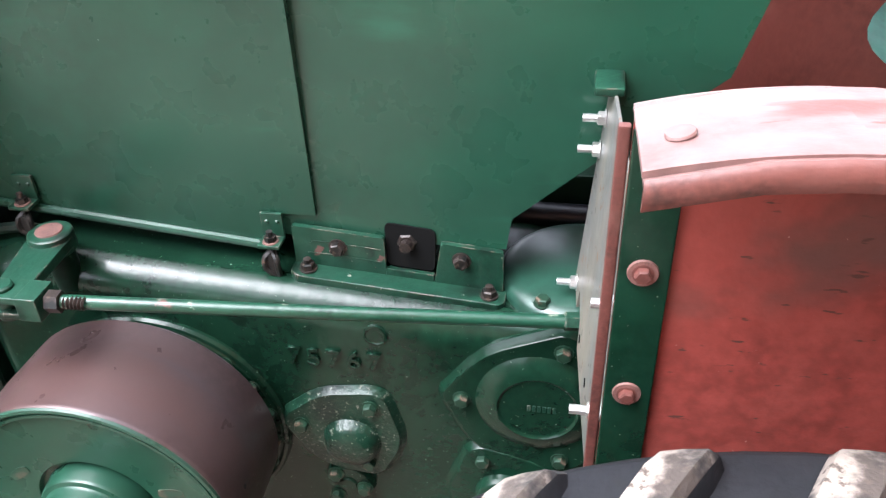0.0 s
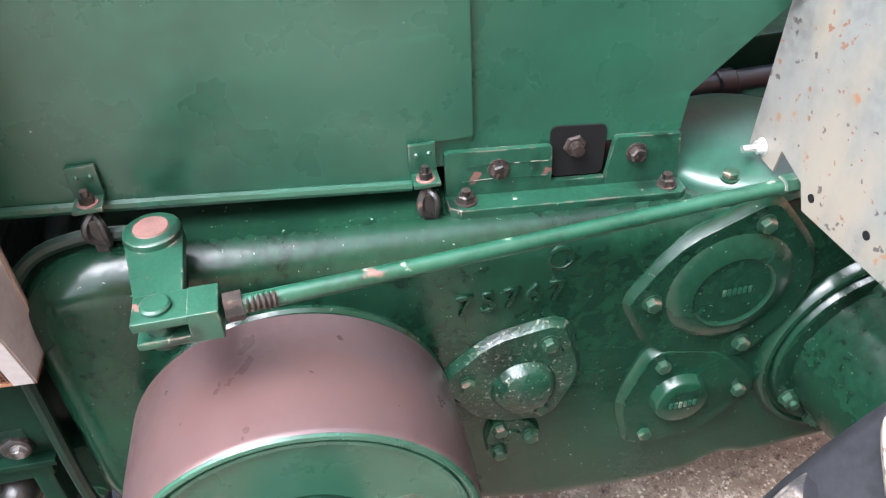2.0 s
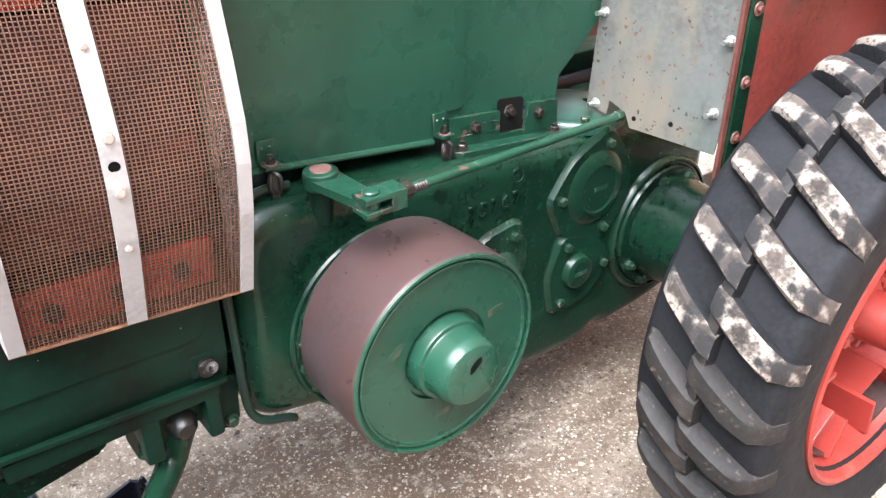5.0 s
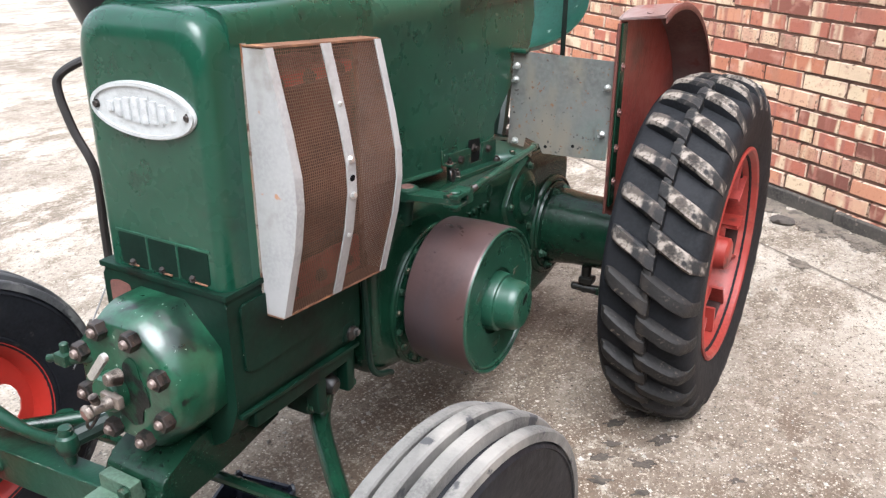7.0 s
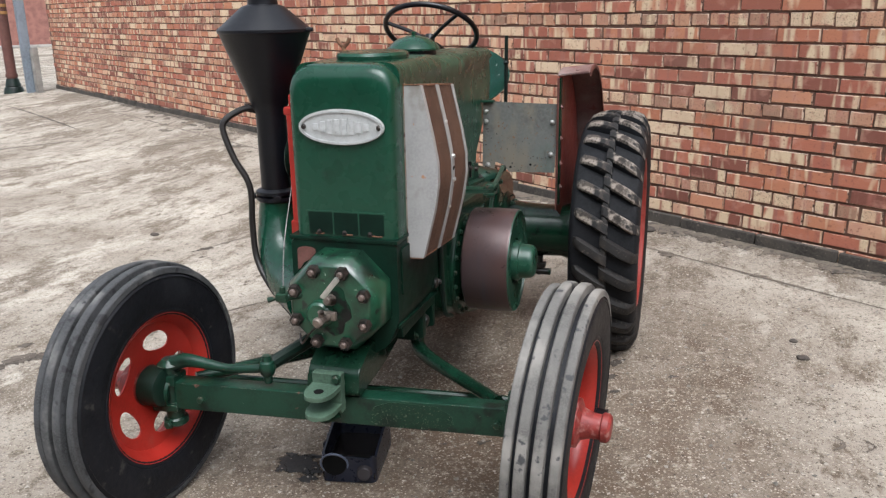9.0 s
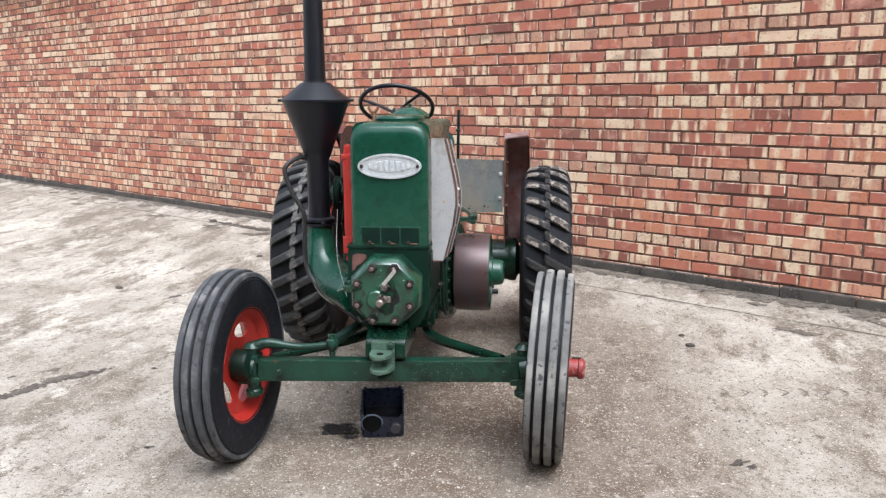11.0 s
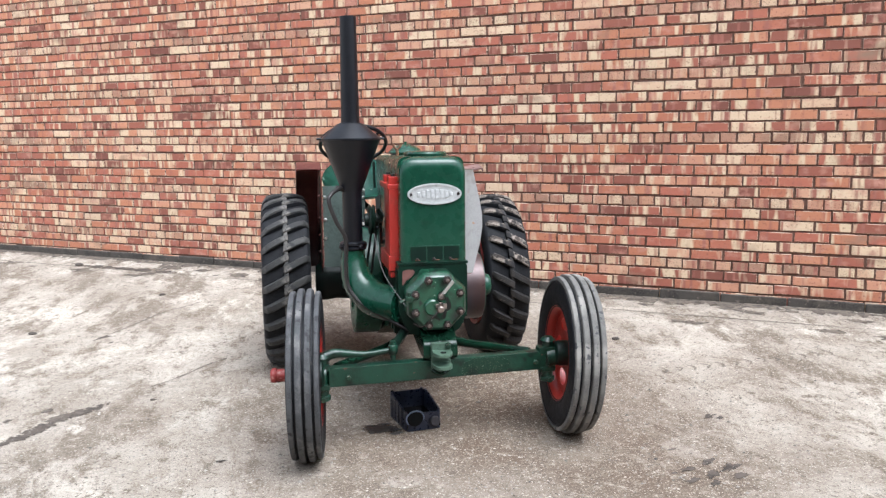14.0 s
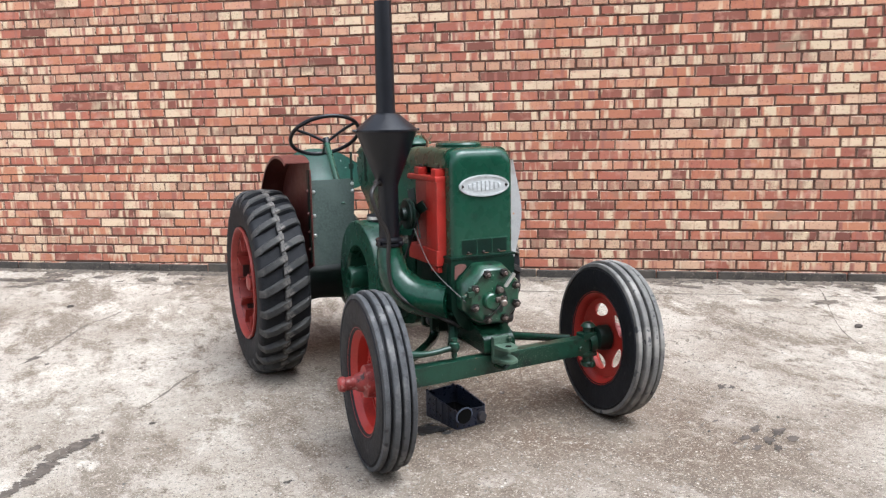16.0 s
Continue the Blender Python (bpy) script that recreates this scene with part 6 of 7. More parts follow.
# flywheel
FWY, FWZ = -0.285, 0.585
m = Matrix.Translation((0, FWY, FWZ)) @ Matrix.Rotation(radians(-90), 4, "Y")
bm = bm_new()
lathe(bm, [(0.280, 0.16), (0.288, 0.17), (0.288, 0.285), (0.282, 0.295), (0.165, 0.297), (0.155, 0.285), (0.150, 0.20), (0.055, 0.20), (0.055, 0.335), (0.048, 0.345), (0.026, 0.345), (0.024, 0.30), (0, 0.30)], m, 64)
fly = part("flywheel", bm, GREEN, T, "large dark green flywheel with a deep recess")
# thin near-black ring paints the shade on the recess floor
bm = bm_new()
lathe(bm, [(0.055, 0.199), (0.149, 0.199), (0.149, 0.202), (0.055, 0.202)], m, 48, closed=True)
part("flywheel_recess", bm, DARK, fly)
bm = bm_new()
lathe(bm, [(0, 0), (0.045, 0), (0.047, 0.012), (0.040, 0.03), (0.052, 0.032), (0.052, 0.052), (0.048, 0.058), (0, 0.06)], Matrix.Translation((-0.19, -0.31, 0.845)), 28)
part("oil_filler", bm, BLACK, T, "black oil filler with bright band")
bm = bm_new()
lathe(bm, [(0.0535, 0.034), (0.0535, 0.050)], Matrix.Translation((-0.19, -0.31, 0.845)), 28)
part("bright_band", bm, ZINC, T)

# sheet metal guards before the driver
for x0, x1, y, z0, z1, label in ((0.106, 0.4045, 0.115, 0.745, 1.030, "bare grey sheet metal guard with rust spots"), (-0.425, -0.185, 0.055, 0.60, 1.062, "dull green-grey sheet metal guard")):
    bm = bm_new()
    if x0 > 0:
        prism(bm, [(x0, z0 + 0.024), (x0 + 0.048, z0 + 0.018), (x0 + 0.052, z0 + 0.046), (x0 + 0.092, z0 + 0.032), (x0 + 0.106, z0 + 0.006), (x1 - 0.012, z0 + 0.007), (x1, z1 - 0.012), (x0, z1 - 0.002)], "y", y, y + 0.003)
    else:
        prism(bm, [(x0, z0), (x1 - 0.02, z0), (x1, z1 - 0.1), (x1, z1), (x0, z1)], "y", y, y + 0.003)
    if x0 > 0:
        for v in bm.verts:
            v.co.y += (v.co.x - 0.25) * 0.07 + (v.co.z - 0.9) * 0.08
    g = part("sheet_guard", bm, GALV if x0 > 0 else material("green_grey_sheet", (0.085, 0.112, 0.100), 0.5, metal=0.4, bump=0.2, bump_scale=30, tone=0.14, tone_scale=6), T, label)
    spots = ((0.380, 0.949), (0.377, 0.824), (0.119, 0.987), (0.118, 0.950), (0.128, 0.779)) if x0 > 0 else ((-0.413, 1.0), (-0.413, 0.872), (-0.413, 0.765), (-0.195, 1.035), (-0.195, 0.995))
    for bx, bz in spots:
        bolt(g, (bx, y + ((bx - 0.25) * 0.07 + (bz - 0.9) * 0.08 if x0 > 0 else 0), bz), (0, -1, 0), 0.008, ZINC, "bolt", thread=0.016 if x0 > 0 else 0.004)
for x, z in ((0.219, 0.771), (0.298, 0.782)):
    bm = bm_new()
    lathe(bm, [(0, 0), (0.0048, 0), (0.0048, 0.0012), (0, 0.0012)], Matrix.Translation((x, 0.1152 + (x - 0.25) * 0.07 + (z - 0.9) * 0.08, z)) @ Matrix.Rotation(radians(90), 4, "X"), 12)
    part("guard_hole", bm, DARK, [o for o in tractor.children if o.name == "sheet_guard"][0])


part("guard_bracket", box(bm_new(), 0.100, 0.150, 0.098, 0.128, 1.024, 1.034, 0.003), CHIPPED, [o for o in tractor.children if o.name == "sheet_guard"][0], "small green bracket")


# mudguards
def mudguard(sx, xi, yf, wide, cy, cz, rad, paint, label):
    """An inner plate with a curved cover over the tyre; xi is the plate's place, yf its front edge."""
    xo = xi + sx * wide
    arc = []
    for k in range(29):
        a = radians(112 - k * 132 / 28)
        arc.append((cy + rad * math.cos(a), cz + rad * math.sin(a)))
    top0 = (yf, cz + math.sqrt(max(0.01, rad * rad - (yf - cy) ** 2)) - 0.003)
    line = [top0] + [p for p in arc if p[0] > yf + 0.03]
    bm = bm_new()
    low = 0.013 if sx > 0 else 0.0
    prism(bm, [(yf, 0.60)] + [(y, z - low) for y, z in line] + [(line[-1][0] - 0.25, 0.45)], "x", min(xi, xi + sx * 0.003), max(xi, xi + sx * 0.003))
    guard = part("mudguard", bm, paint, T, label, smooth=0)
    def top_at(y):
        return cz + math.sqrt(max(0.01, rad * rad - (y - cy) ** 2))

    def sweep(bm, pts, section):
        """The section of (x, height) drawn along the line of (y, z)."""
        prev = None
        for y, z in pts:
            ring = [bm.verts.new((x, y, z + h)) for x, h in section]
            if prev:
                for i in range(len(ring)):
                    bm.faces.new((prev[i], prev[(i + 1) % len(ring)], ring[(i + 1) % len(ring)], ring[i]))
            else:
                bm.faces.new(ring)
            prev = ring
        bm.faces.new(prev)
        return bm

    cover_top = part("mudguard_top", sweep(bm_new(), line, ((xi - sx * 0.003, -low), (xi - sx * 0.003, 0.004 - low), (xo, 0.004), (xo, 0.0))), FADEDTOP if sx > 0 else paint, guard, "faded pinkish red cover with sky sheen in its colour" if sx > 0 else "", smooth=50)
    part("cover_lip", sweep(bm_new(), line, ((xo, 0.0045), (xo + sx * 0.004, 0.002), (xo + sx * 0.006, -0.006), (xo + sx * 0.003, -0.0135), (xo, -0.0135))), LIPRED if sx > 0 else paint, cover_top, "rolled red lip" if sx > 0 else "", smooth=50)
    if sx > 0:
        # a second sheet lapped over the front end, with the round head that holds it
        lap = [(y, top_at(y) - 0.003) for y in [yf - 0.001 + k * 0.119 / 8 for k in range(9)]]
        part("front_lap", sweep(bm_new(), lap, ((xi + 0.007, 0.0035 - low), (xi + 0.007, 0.0075 - low), (xo - 0.004, 0.0082), (xo - 0.004, 0.004))), FADEDTOP, cover_top, "faded, sheen-paled sheet lapped over the front end", smooth=50)
        part("inner_hem", sweep(bm_new(), lap, ((xi - 0.004, -low), (xi - 0.004, 0.0065 - low), (xi - 0.001, 0.007 - low), (xi + 0.0005, 0.004 - low))), FADEDTOP, cover_top, "folded hem")
        m = Matrix.Translation((xi + 0.070, yf + 0.022, top_at(yf + 0.022) + 0.0055 - low * 0.4)) @ Matrix.Rotation(radians(15), 4, "X") @ Matrix.Diagonal((0.85, 0.85, 0.7, 1))
        part("round_head", lathe(bm_new(), [(0.0105, 0), (0.011, 0.002), (0.0100, 0.004), (0.006, 0.0055), (0, 0.006)], m, 24), FADEDTOP, cover_top)
    bm = bm_new()
    x0, x1 = sorted((xi + sx * 0.003, xi + sx * 0.010))
    box(bm, x0, x1, yf, yf + 0.038, 0.62, 1.12, 0.002)
    edge = part("edge_angle", bm, CAST if sx > 0 else DARKGREEN, guard, "dark green edge angle")
    x0, x1 = sorted((xi - sx * 0.004, xi + sx * 0.004))
    part("front_lip", box(bm_new(), x0, x1, yf - 0.010, yf - 0.001, 0.60, 1.12, 0.002), LIPRED if sx > 0 else BROWNRED, guard)
    for z in (1.006, 0.884, 0.785, 0.69):
        part("washer", lathe(bm_new(), [(0, 0), (0.0118, 0), (0.0112, 0.002), (0, 0.0022)], Matrix.Translation((xi + sx * 0.010, yf + 0.018, z)) @ Matrix.Rotation(radians(90 * sx), 4, "Y"), 18), WASHED, edge)
        bolt(edge, (xi + sx * 0.011, yf + 0.018, z), (sx, 0, 0), 0.0066, LIPRED)
    return guard


WASHED = material("bleached_pink_washer", (0.13, 0.065, 0.055), 0.5, tone=0.25, tone_scale=60)
mudguard(1, 0.402, 0.120, 0.118, 0.25, 0.66, 0.500, OXIDE, "oxide red curved mudguard beside the rear tyre")
mudguard(-1, -0.432, 0.045, 0.13, 0.22, 0.68, 0.510, BROWNRED, "dark oxide red mudguard beside the rear tyre")

# platform, seat and controls
bm = box(bm_new(), -0.40, 0.08, 0.30, 0.78, 0.60, 0.612, 0.003)
part("platform", bm, DARKGREEN, T)
bm = bm_new()
tube(bm, [(0.0, 0.22, 0.60), (-0.08, 0.45, 0.82), (-0.155, 0.62, 0.93)], 0.02, seg=8)
seat_post = part("seat_spring", bm, DARKGREEN, T)
bm = bm_new()
n = 40
rings = [[bm.verts.new((-0.155, 0.66, 0.935))]]
for q in (0.2, 0.4, 0.6, 0.75, 0.88, 0.96, 1.0):
    ring = []
    for i in range(n):
        a = 2 * math.pi * i / n
        high = 0.030 + 0.235 * ((1 + math.sin(a)) / 2) ** 1.3
        ring.append(bm.verts.new((-0.155 + 0.245 * q * math.cos(a), 0.68 + 0.235 * q * math.sin(a), 0.935 + high * q ** 2.6)))
    rings.append(ring)
for a, b in zip(rings, rings[1:]):
    for i in range(n):
        bm.faces.new((a[0], b[i], b[(i + 1) % n]) if len(a) == 1 else (a[i], b[i], b[(i + 1) % n], a[(i + 1) % n]))
bmesh.ops.solidify(bm, geom=list(bm.faces), thickness=0.007)
part("seat", bm, material("faded_green_seat", (0.013, 0.078, 0.053), 0.3, tone=0.15, tone_scale=8, spots=(((0.5, 0.55, 0.5), 20, 0.66, 0.72, ONE),)), T, "scooped green pressed steel seat")
SWC, SWN = Vector((-0.213, 0.469, 1.290)), Vector((0, -0.62, 0.78)).normalized()
m = Matrix.Translation(SWC) @ Vector((0, 0.56, 0.83)).normalized().to_track_quat("Z", "Y").to_matrix().to_4x4()
bm = bm_new()
tube(bm, [m @ Vector((0.201 * math.cos(k * math.pi / 24), 0.201 * math.sin(k * math.pi / 24), 0)) for k in range(49)], 0.0115, seg=10, smooth=False)
steer = part("steering_wheel", bm, BLACK, T, "black steering wheel with three spokes")
for k in range(3):
    a = k * 2 * math.pi / 3 + 0.35
    bm = bm_new()
    tube(bm, [m @ Vector((0.195 * math.cos(a), 0.195 * math.sin(a), 0)), m @ Vector((0.09 * math.cos(a), 0.09 * math.sin(a), -0.02)), m @ Vector((0, 0, -0.05))], 0.0085, seg=8)
    part("spoke", bm, BLACK, steer)
bm = bm_new()
rod(bm, m @ Vector((0, 0, -0.025)), m @ Vector((0, 0, -0.06)), 0.022, seg=16)
part("hub", bm, BLACK, steer)
bm = bm_new()
tube(bm, [m @ Vector((0, 0, -0.05)), (-0.238, 0.20, 1.053), (-0.250, 0.06, 0.92)], 0.017, seg=12)
part("steering_column", bm, GREEN, T, "green steering column")
bm = bm_new()
tube(bm, [(0.13, 0.40, 0.62), (0.135, 0.40, 1.0), (0.14, 0.39, 1.27)], 0.008, seg=8)
lever = part("gear_lever", bm, DARKGREEN, T, "thin upright control lever")
bm = bm_new()
lathe(bm, [(0, -0.01), (0.010, -0.008), (0.013, 0), (0.010, 0.008), (0, 0.01)], Matrix.Translation((0.137, 0.395, 1.16)), 12)
part("lever_collar", bm, DARKGREEN, lever)
bm = bm_new()
rod(bm, (-0.135, 0.0, 1.05), (-0.14, -0.01, 1.20), 0.007, seg=8)
rod(bm, (-0.225, -0.03, 1.06), (-0.225, -0.03, 1.21), 0.007, seg=8)
rod(bm, (-0.225, -0.03, 1.12), (-0.225, -0.03, 1.15), 0.014, seg=8)
part("throttle_levers", bm, DARKGREEN, T)
# drain tap below the axle
bm = bm_new()
rod(bm, (0.318, 0.245, 0.372), (0.318, 0.240, 0.285), 0.016, 0.013, seg=12, bevel=0.003)
rod(bm, (0.275, 0.238, 0.300), (0.362, 0.238, 0.300), 0.012, 0.015, seg=12, bevel=0.003)
box(bm, 0.300, 0.345, 0.222, 0.262, 0.318, 0.340, 0.005)
tap = part("drain_tap", bm, GREASE, T, "greasy drain tap below the rear axle")
part("tap_handle", box(bm_new(), 0.356, 0.368, 0.225, 0.252, 0.288, 0.312, 0.003), WORN, tap)

# belly and drawbar
bm = bm_new()
prism(bm, rounded([(-0.62, 0.44), (-0.30, 0.33), (0.30, 0.33), (0.36, 0.42), (0.36, 0.60), (-0.62, 0.60)], 0.03), "x", -0.16, 0.10, 0.01)
part("sump", bm, DARKGREEN, T)
bm = box(bm_new(), -0.03, 0.03, 0.25, 0.85, 0.36, 0.385, 0.003)
part("drawbar", bm, DARKGREEN, T)
# ---- the cut-open can under the axle ----
can = thing("oil_can", "cut-open dark blue plastic oil can lying under the axle", "can", at=(-0.06, -0.93, 0.0))
cm = pose(0, 0, 0, 0, 0, 10)
bm = bm_new()
o = rounded([(-0.085, -0.125), (0.085, -0.125), (0.090, 0.13), (-0.090, 0.13)], 0.025)
i2 = rounded([(-0.078, -0.118), (0.078, -0.118), (0.083, 0.123), (-0.083, 0.123)], 0.02)
levels = [(o, 0.002), (o, 0.085), (i2, 0.085), (i2, 0.012)]
rings = []
for k, (pts, z) in enumerate(levels):
    rings.append([bm.verts.new(cm @ Vector((x, y, z + (0.0 if z < 0.05 else 0.035 * (y + 0.125) / 0.25 + 0.006 * math.sin(i * 1.7))))) for i, (x, y) in enumerate(pts)])
for a, b in zip(rings, rings[1:]):
    for k in range(len(a)):
        bm.faces.new((a[k], a[(k + 1) % len(a)], b[(k + 1) % len(a)], b[k]))
bm.faces.new(rings[0])
bm.faces.new(rings[-1])
part("can_body", bm, PLASTIC, can)
for k in range(4):
    bm = box(bm_new(), -0.091, -0.086, -0.07 + k * 0.05, -0.05 + k * 0.05, 0.01, 0.10, 0.002, turn=cm)
    part("rib", bm, PLASTIC, can)
bm = box(bm_new(), -0.081, 0.081, -0.121, 0.126, 0.012, 0.032, turn=cm)
part("old_oil", bm, WASTE, can, "black waste oil")
bm = bm_new()
tube(bm, [cm @ Vector((-0.043 + 0.042 * math.cos(2 * math.pi * k / 20), -0.124 - 0.006 * math.sin(math.pi * k / 10), 0.062 + 0.036 * math.sin(2 * math.pi * k / 20))) for k in range(21)], 0.0035, seg=6, n=3)
part("cut_rim", bm, material("grey_blue_plastic_edge", (0.10, 0.12, 0.17), 0.4, tone=0.2), can)

part("inner_mouth", lathe(bm_new(), [(0, 0), (0.036, 0), (0.038, -0.004)], cm @ Matrix.Translation((-0.043, -0.1285, 0.062)) @ Matrix.Rotation(radians(90), 4, "X"), 20), DARK, can)
bm = bm_new()
rod(bm, cm @ Vector((0.050, -0.120, 0.040)), cm @ Vector((0.050, -0.142, 0.040)), 0.024, 0.022, seg=18, bevel=0.003)
part("screw_cap", bm, material("dark_grey_cap", (0.03, 0.027, 0.03), 0.6, tone=0.2), can, "dark round screw cap")

# stains on the ground
for k, (x, y, r, sq) in enumerate(((-0.24, -1.00, 0.10, 0.55), (-0.22, -1.02, 0.055, 0.6), (-0.17, -1.07, 0.035, 0.8), (-0.28, -0.95, 0.028, 0.7), (-0.20, -0.94, 0.03, 0.5), (-0.16, -1.02, 0.025, 0.6))):
    patch("oil_stain", x, y, r, OIL, ground, "black oil spill", seed=k + 1, squash=sq)
for k, (x, y, r) in enumerate(((1.32, -1.17, 0.05), (1.36, -1.20, 0.03), (0.96, -1.51, 0.025), (1.05, -1.66, 0.060), (1.10, -1.74, 0.068), (0.93, -1.72, 0.045), (1.00, -1.78, 0.060), (0.90, -1.82, 0.045),
                               (1.10, -1.82, 0.055), (0.97, -1.86, 0.045), (0.86, -1.74, 0.02), (0.99, -1.20, 0.022), (0.53, -0.03, 0.04), (0.56, -0.12, 0.035), (0.68, -0.05, 0.03), (0.55, -0.19, 0.04),
                               (0.66, -0.17, 0.045), (0.67, -0.045, 0.05), (0.89, -0.13, 0.025), (0.58, 0.04, 0.05), (0.66, 0.05, 0.04), (0.58, -0.28, 0.04), (0.69, -0.28, 0.03), (-0.69, -1.22, 0.015), (-0.93, -1.24, 0.028), (0.30, -0.72, 0.03), (0.18, -0.76, 0.02))):
    patch("damp_stain", x, y, r, DAMP, ground, "", seed=k + 20, squash=0.45, turn=0.55 + 0.3 * math.sin(k * 2.3))
FAINT = stain("faint_tyre_print", (0.105, 0.086, 0.068), 0.9, (0.14, 0.115, 0.094), 60, 0.30)
for k in range(13):
    x = 1.38 + 0.085 * k
    for d in (-1, 1):
        strip("tyre_mark", [(x, -0.50 + d * 0.055), (x + 0.045, -0.50 + d * 0.01), (x + 0.02 + 0.03 * (k % 2), -0.50 - d * 0.01)], 0.008, FAINT, ground, "", 100 + 2 * k + d, 0.6)
strip("expansion_joint", [(-2.5, -1.5), (-1.91, -0.84), (-1.82, -0.71), (-1.73, -0.54), (-1.62, -0.42), (-1.51, -0.25)], 0.042, JOINT, ground, "dirt-filled crack in the concrete", 3, 0.75)
strip("expansion_joint", [(-1.51, -0.25), (-1.27, 0.04), (-1.1, 0.31), (-0.9, 0.5)], 0.010, FAINT, ground, "", 4, 0.9)
strip("expansion_joint", [(-2.03, 0.9), (-1.88, 1.12), (-1.7, 1.45), (-1.56, 1.70), (-1.37, 1.86), (-1.0, 2.3)], 0.014, FAINT, ground, "", 5, 0.9)
for k, (x, y, r) in enumerate(((-1.74, -0.51, 0.085), (-1.87, 1.12, 0.06), (-1.83, -0.40, 0.045), (-1.98, -0.52, 0.03), (-1.80, 0.95, 0.03))):
    patch("dirt_patch", x, y, r, JOINT, ground, "", seed=k + 80, squash=0.5, turn=0.9)


def along_wall(u, off):
    p = WALL_M @ Vector((u, -off, 0))
    return (p.x, p.y)


strip("expansion_joint", [along_wall(u, 0.40) for u in (-11.8, -9, -7, -4, -1, 2, 5, 9)], 0.011, FAINT, ground, "joint parallel to the wall", 8, 0.8)
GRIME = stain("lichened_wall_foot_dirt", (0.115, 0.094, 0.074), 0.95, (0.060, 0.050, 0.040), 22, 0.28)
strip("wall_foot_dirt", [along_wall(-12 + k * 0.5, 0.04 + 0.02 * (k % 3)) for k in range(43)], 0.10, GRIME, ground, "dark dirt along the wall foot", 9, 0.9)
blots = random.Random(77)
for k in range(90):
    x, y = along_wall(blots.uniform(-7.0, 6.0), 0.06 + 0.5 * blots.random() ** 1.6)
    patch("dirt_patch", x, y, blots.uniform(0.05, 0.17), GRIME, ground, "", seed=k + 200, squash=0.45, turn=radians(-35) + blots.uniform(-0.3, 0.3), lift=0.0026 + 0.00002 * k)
strip("dirt_streak", [along_wall(u, 0.36) for u in (-3.2, -2.6, -2.0, -1.6)], 0.05, DAMP, ground, "", 10, 0.9)
strip("expansion_joint", [(3.2, -0.1), (3.08, -0.27), (2.58, -0.84), (2.35, -1.32)], 0.006, FAINT, ground, "", 11, 0.8)
strip("expansion_joint", [(-4.9, 3.9), (-4.38, 4.18), (-3.93, 4.42), (-3.65, 4.56)], 0.014, JOINT, ground, "", 12, 0.7)
strip("expansion_joint", [(-8.5, 2.0), (-6.8, 3.5), (-5.87, 4.35), (-5.3, 4.6)], 0.022, JOINT, ground, "", 13, 0.6)
strip("expansion_joint", [(-5.3, 4.6), (-8.09, 6.6), (-9.5, 7.5)], 0.022, JOINT, ground, "", 14, 0.6)
for k, (x, y, r) in enumerate(((-2.38, 1.33, 0.03), (-2.62, 3.71, 0.04), (1.35, 0.25, 0.018), (1.37, 0.10, 0.024), (2.72, -0.84, 0.03), (-1.65, 2.24, 0.025), (-1.34, -0.33, 0.014), (0.70, 1.62, 0.05))):
    bm = bm_new()
    bmesh.ops.create_icosphere(bm, subdivisions=2, radius=r)
    for v in bm.verts:
        v.co = Vector((v.co.x, v.co.y * 0.7, v.co.z * 0.45)) * (1 + 0.3 * noise.noise(v.co * 40 + Vector((k, 0, 0)))) + Vector((x, y, ground_z(x, y) + r * 0.2))
    stone = part("stone", bm, PEBBLE, None, "small dark stone lying on the concrete")
    tagged(stone, category="stone", group="loose stones in the yard")


def grit():
    """Loose chips of stone and mortar on the concrete."""
    rng = random.Random(21)
    verts, faces = [], []
    for k in range(9000):
        if k % 2:
            x, y = rng.gauss(0.2, 1.3), rng.gauss(-1.2, 1.2)
        else:
            x, y = rng.uniform(-3.5, 3.2), rng.uniform(-3.2, 1.6)
        if (2.3256 - 0.7 * x - y) / 1.2207 < 0.08:
            continue
        r = rng.uniform(0.0018, 0.0050) if rng.random() < 0.93 else rng.uniform(0.005, 0.009)
        z, a = ground_z(x, y) + 0.002, rng.uniform(0, 6.3)
        n = len(verts)
        for i in range(4):
            q = r * rng.uniform(0.7, 1.5)
            verts.append((x + q * math.cos(a + i * 1.57), y + q * math.sin(a + i * 1.57), z + rng.uniform(-0.001, 0.001)))
        verts.append((x, y, z + r * rng.uniform(0.5, 1.0)))
        faces += [(n, n + 1, n + 4), (n + 1, n + 2, n + 4), (n + 2, n + 3, n + 4), (n + 3, n, n + 4)]
    me = bpy.data.meshes.new("grit")
    me.from_pydata(verts, [], faces)
    me.materials.append(GRIT)
    ob = new("grit", me)
    ob.parent = ground
    return tagged(ob, "pale grit and chips on the concrete", kind="stuff")


grit()

# plinth along the wall
bm = bm_new()
rng = random.Random(4)
u = FIRST_U
while u < LAST_U:
    w = 0.45 + rng.uniform(-0.03, 0.03)
    p = WALL_M @ Vector((u + w / 2, -0.03, 0))
    z = ground_z(p.x, p.y)
    box(bm, u + 0.004, u + w - 0.004, -0.022 + rng.uniform(-0.005, 0.005), 0.02, z - 0.1, z + 0.062 + rng.uniform(-0.006, 0.006), 0.005, 1)
    u += w
for v in bm.verts:
    v.co = WALL_M @ v.co
tagged(part("plinth", bm, KERB, None, "dark plinth blocks along the wall foot"), category="plinth", kind="structure")

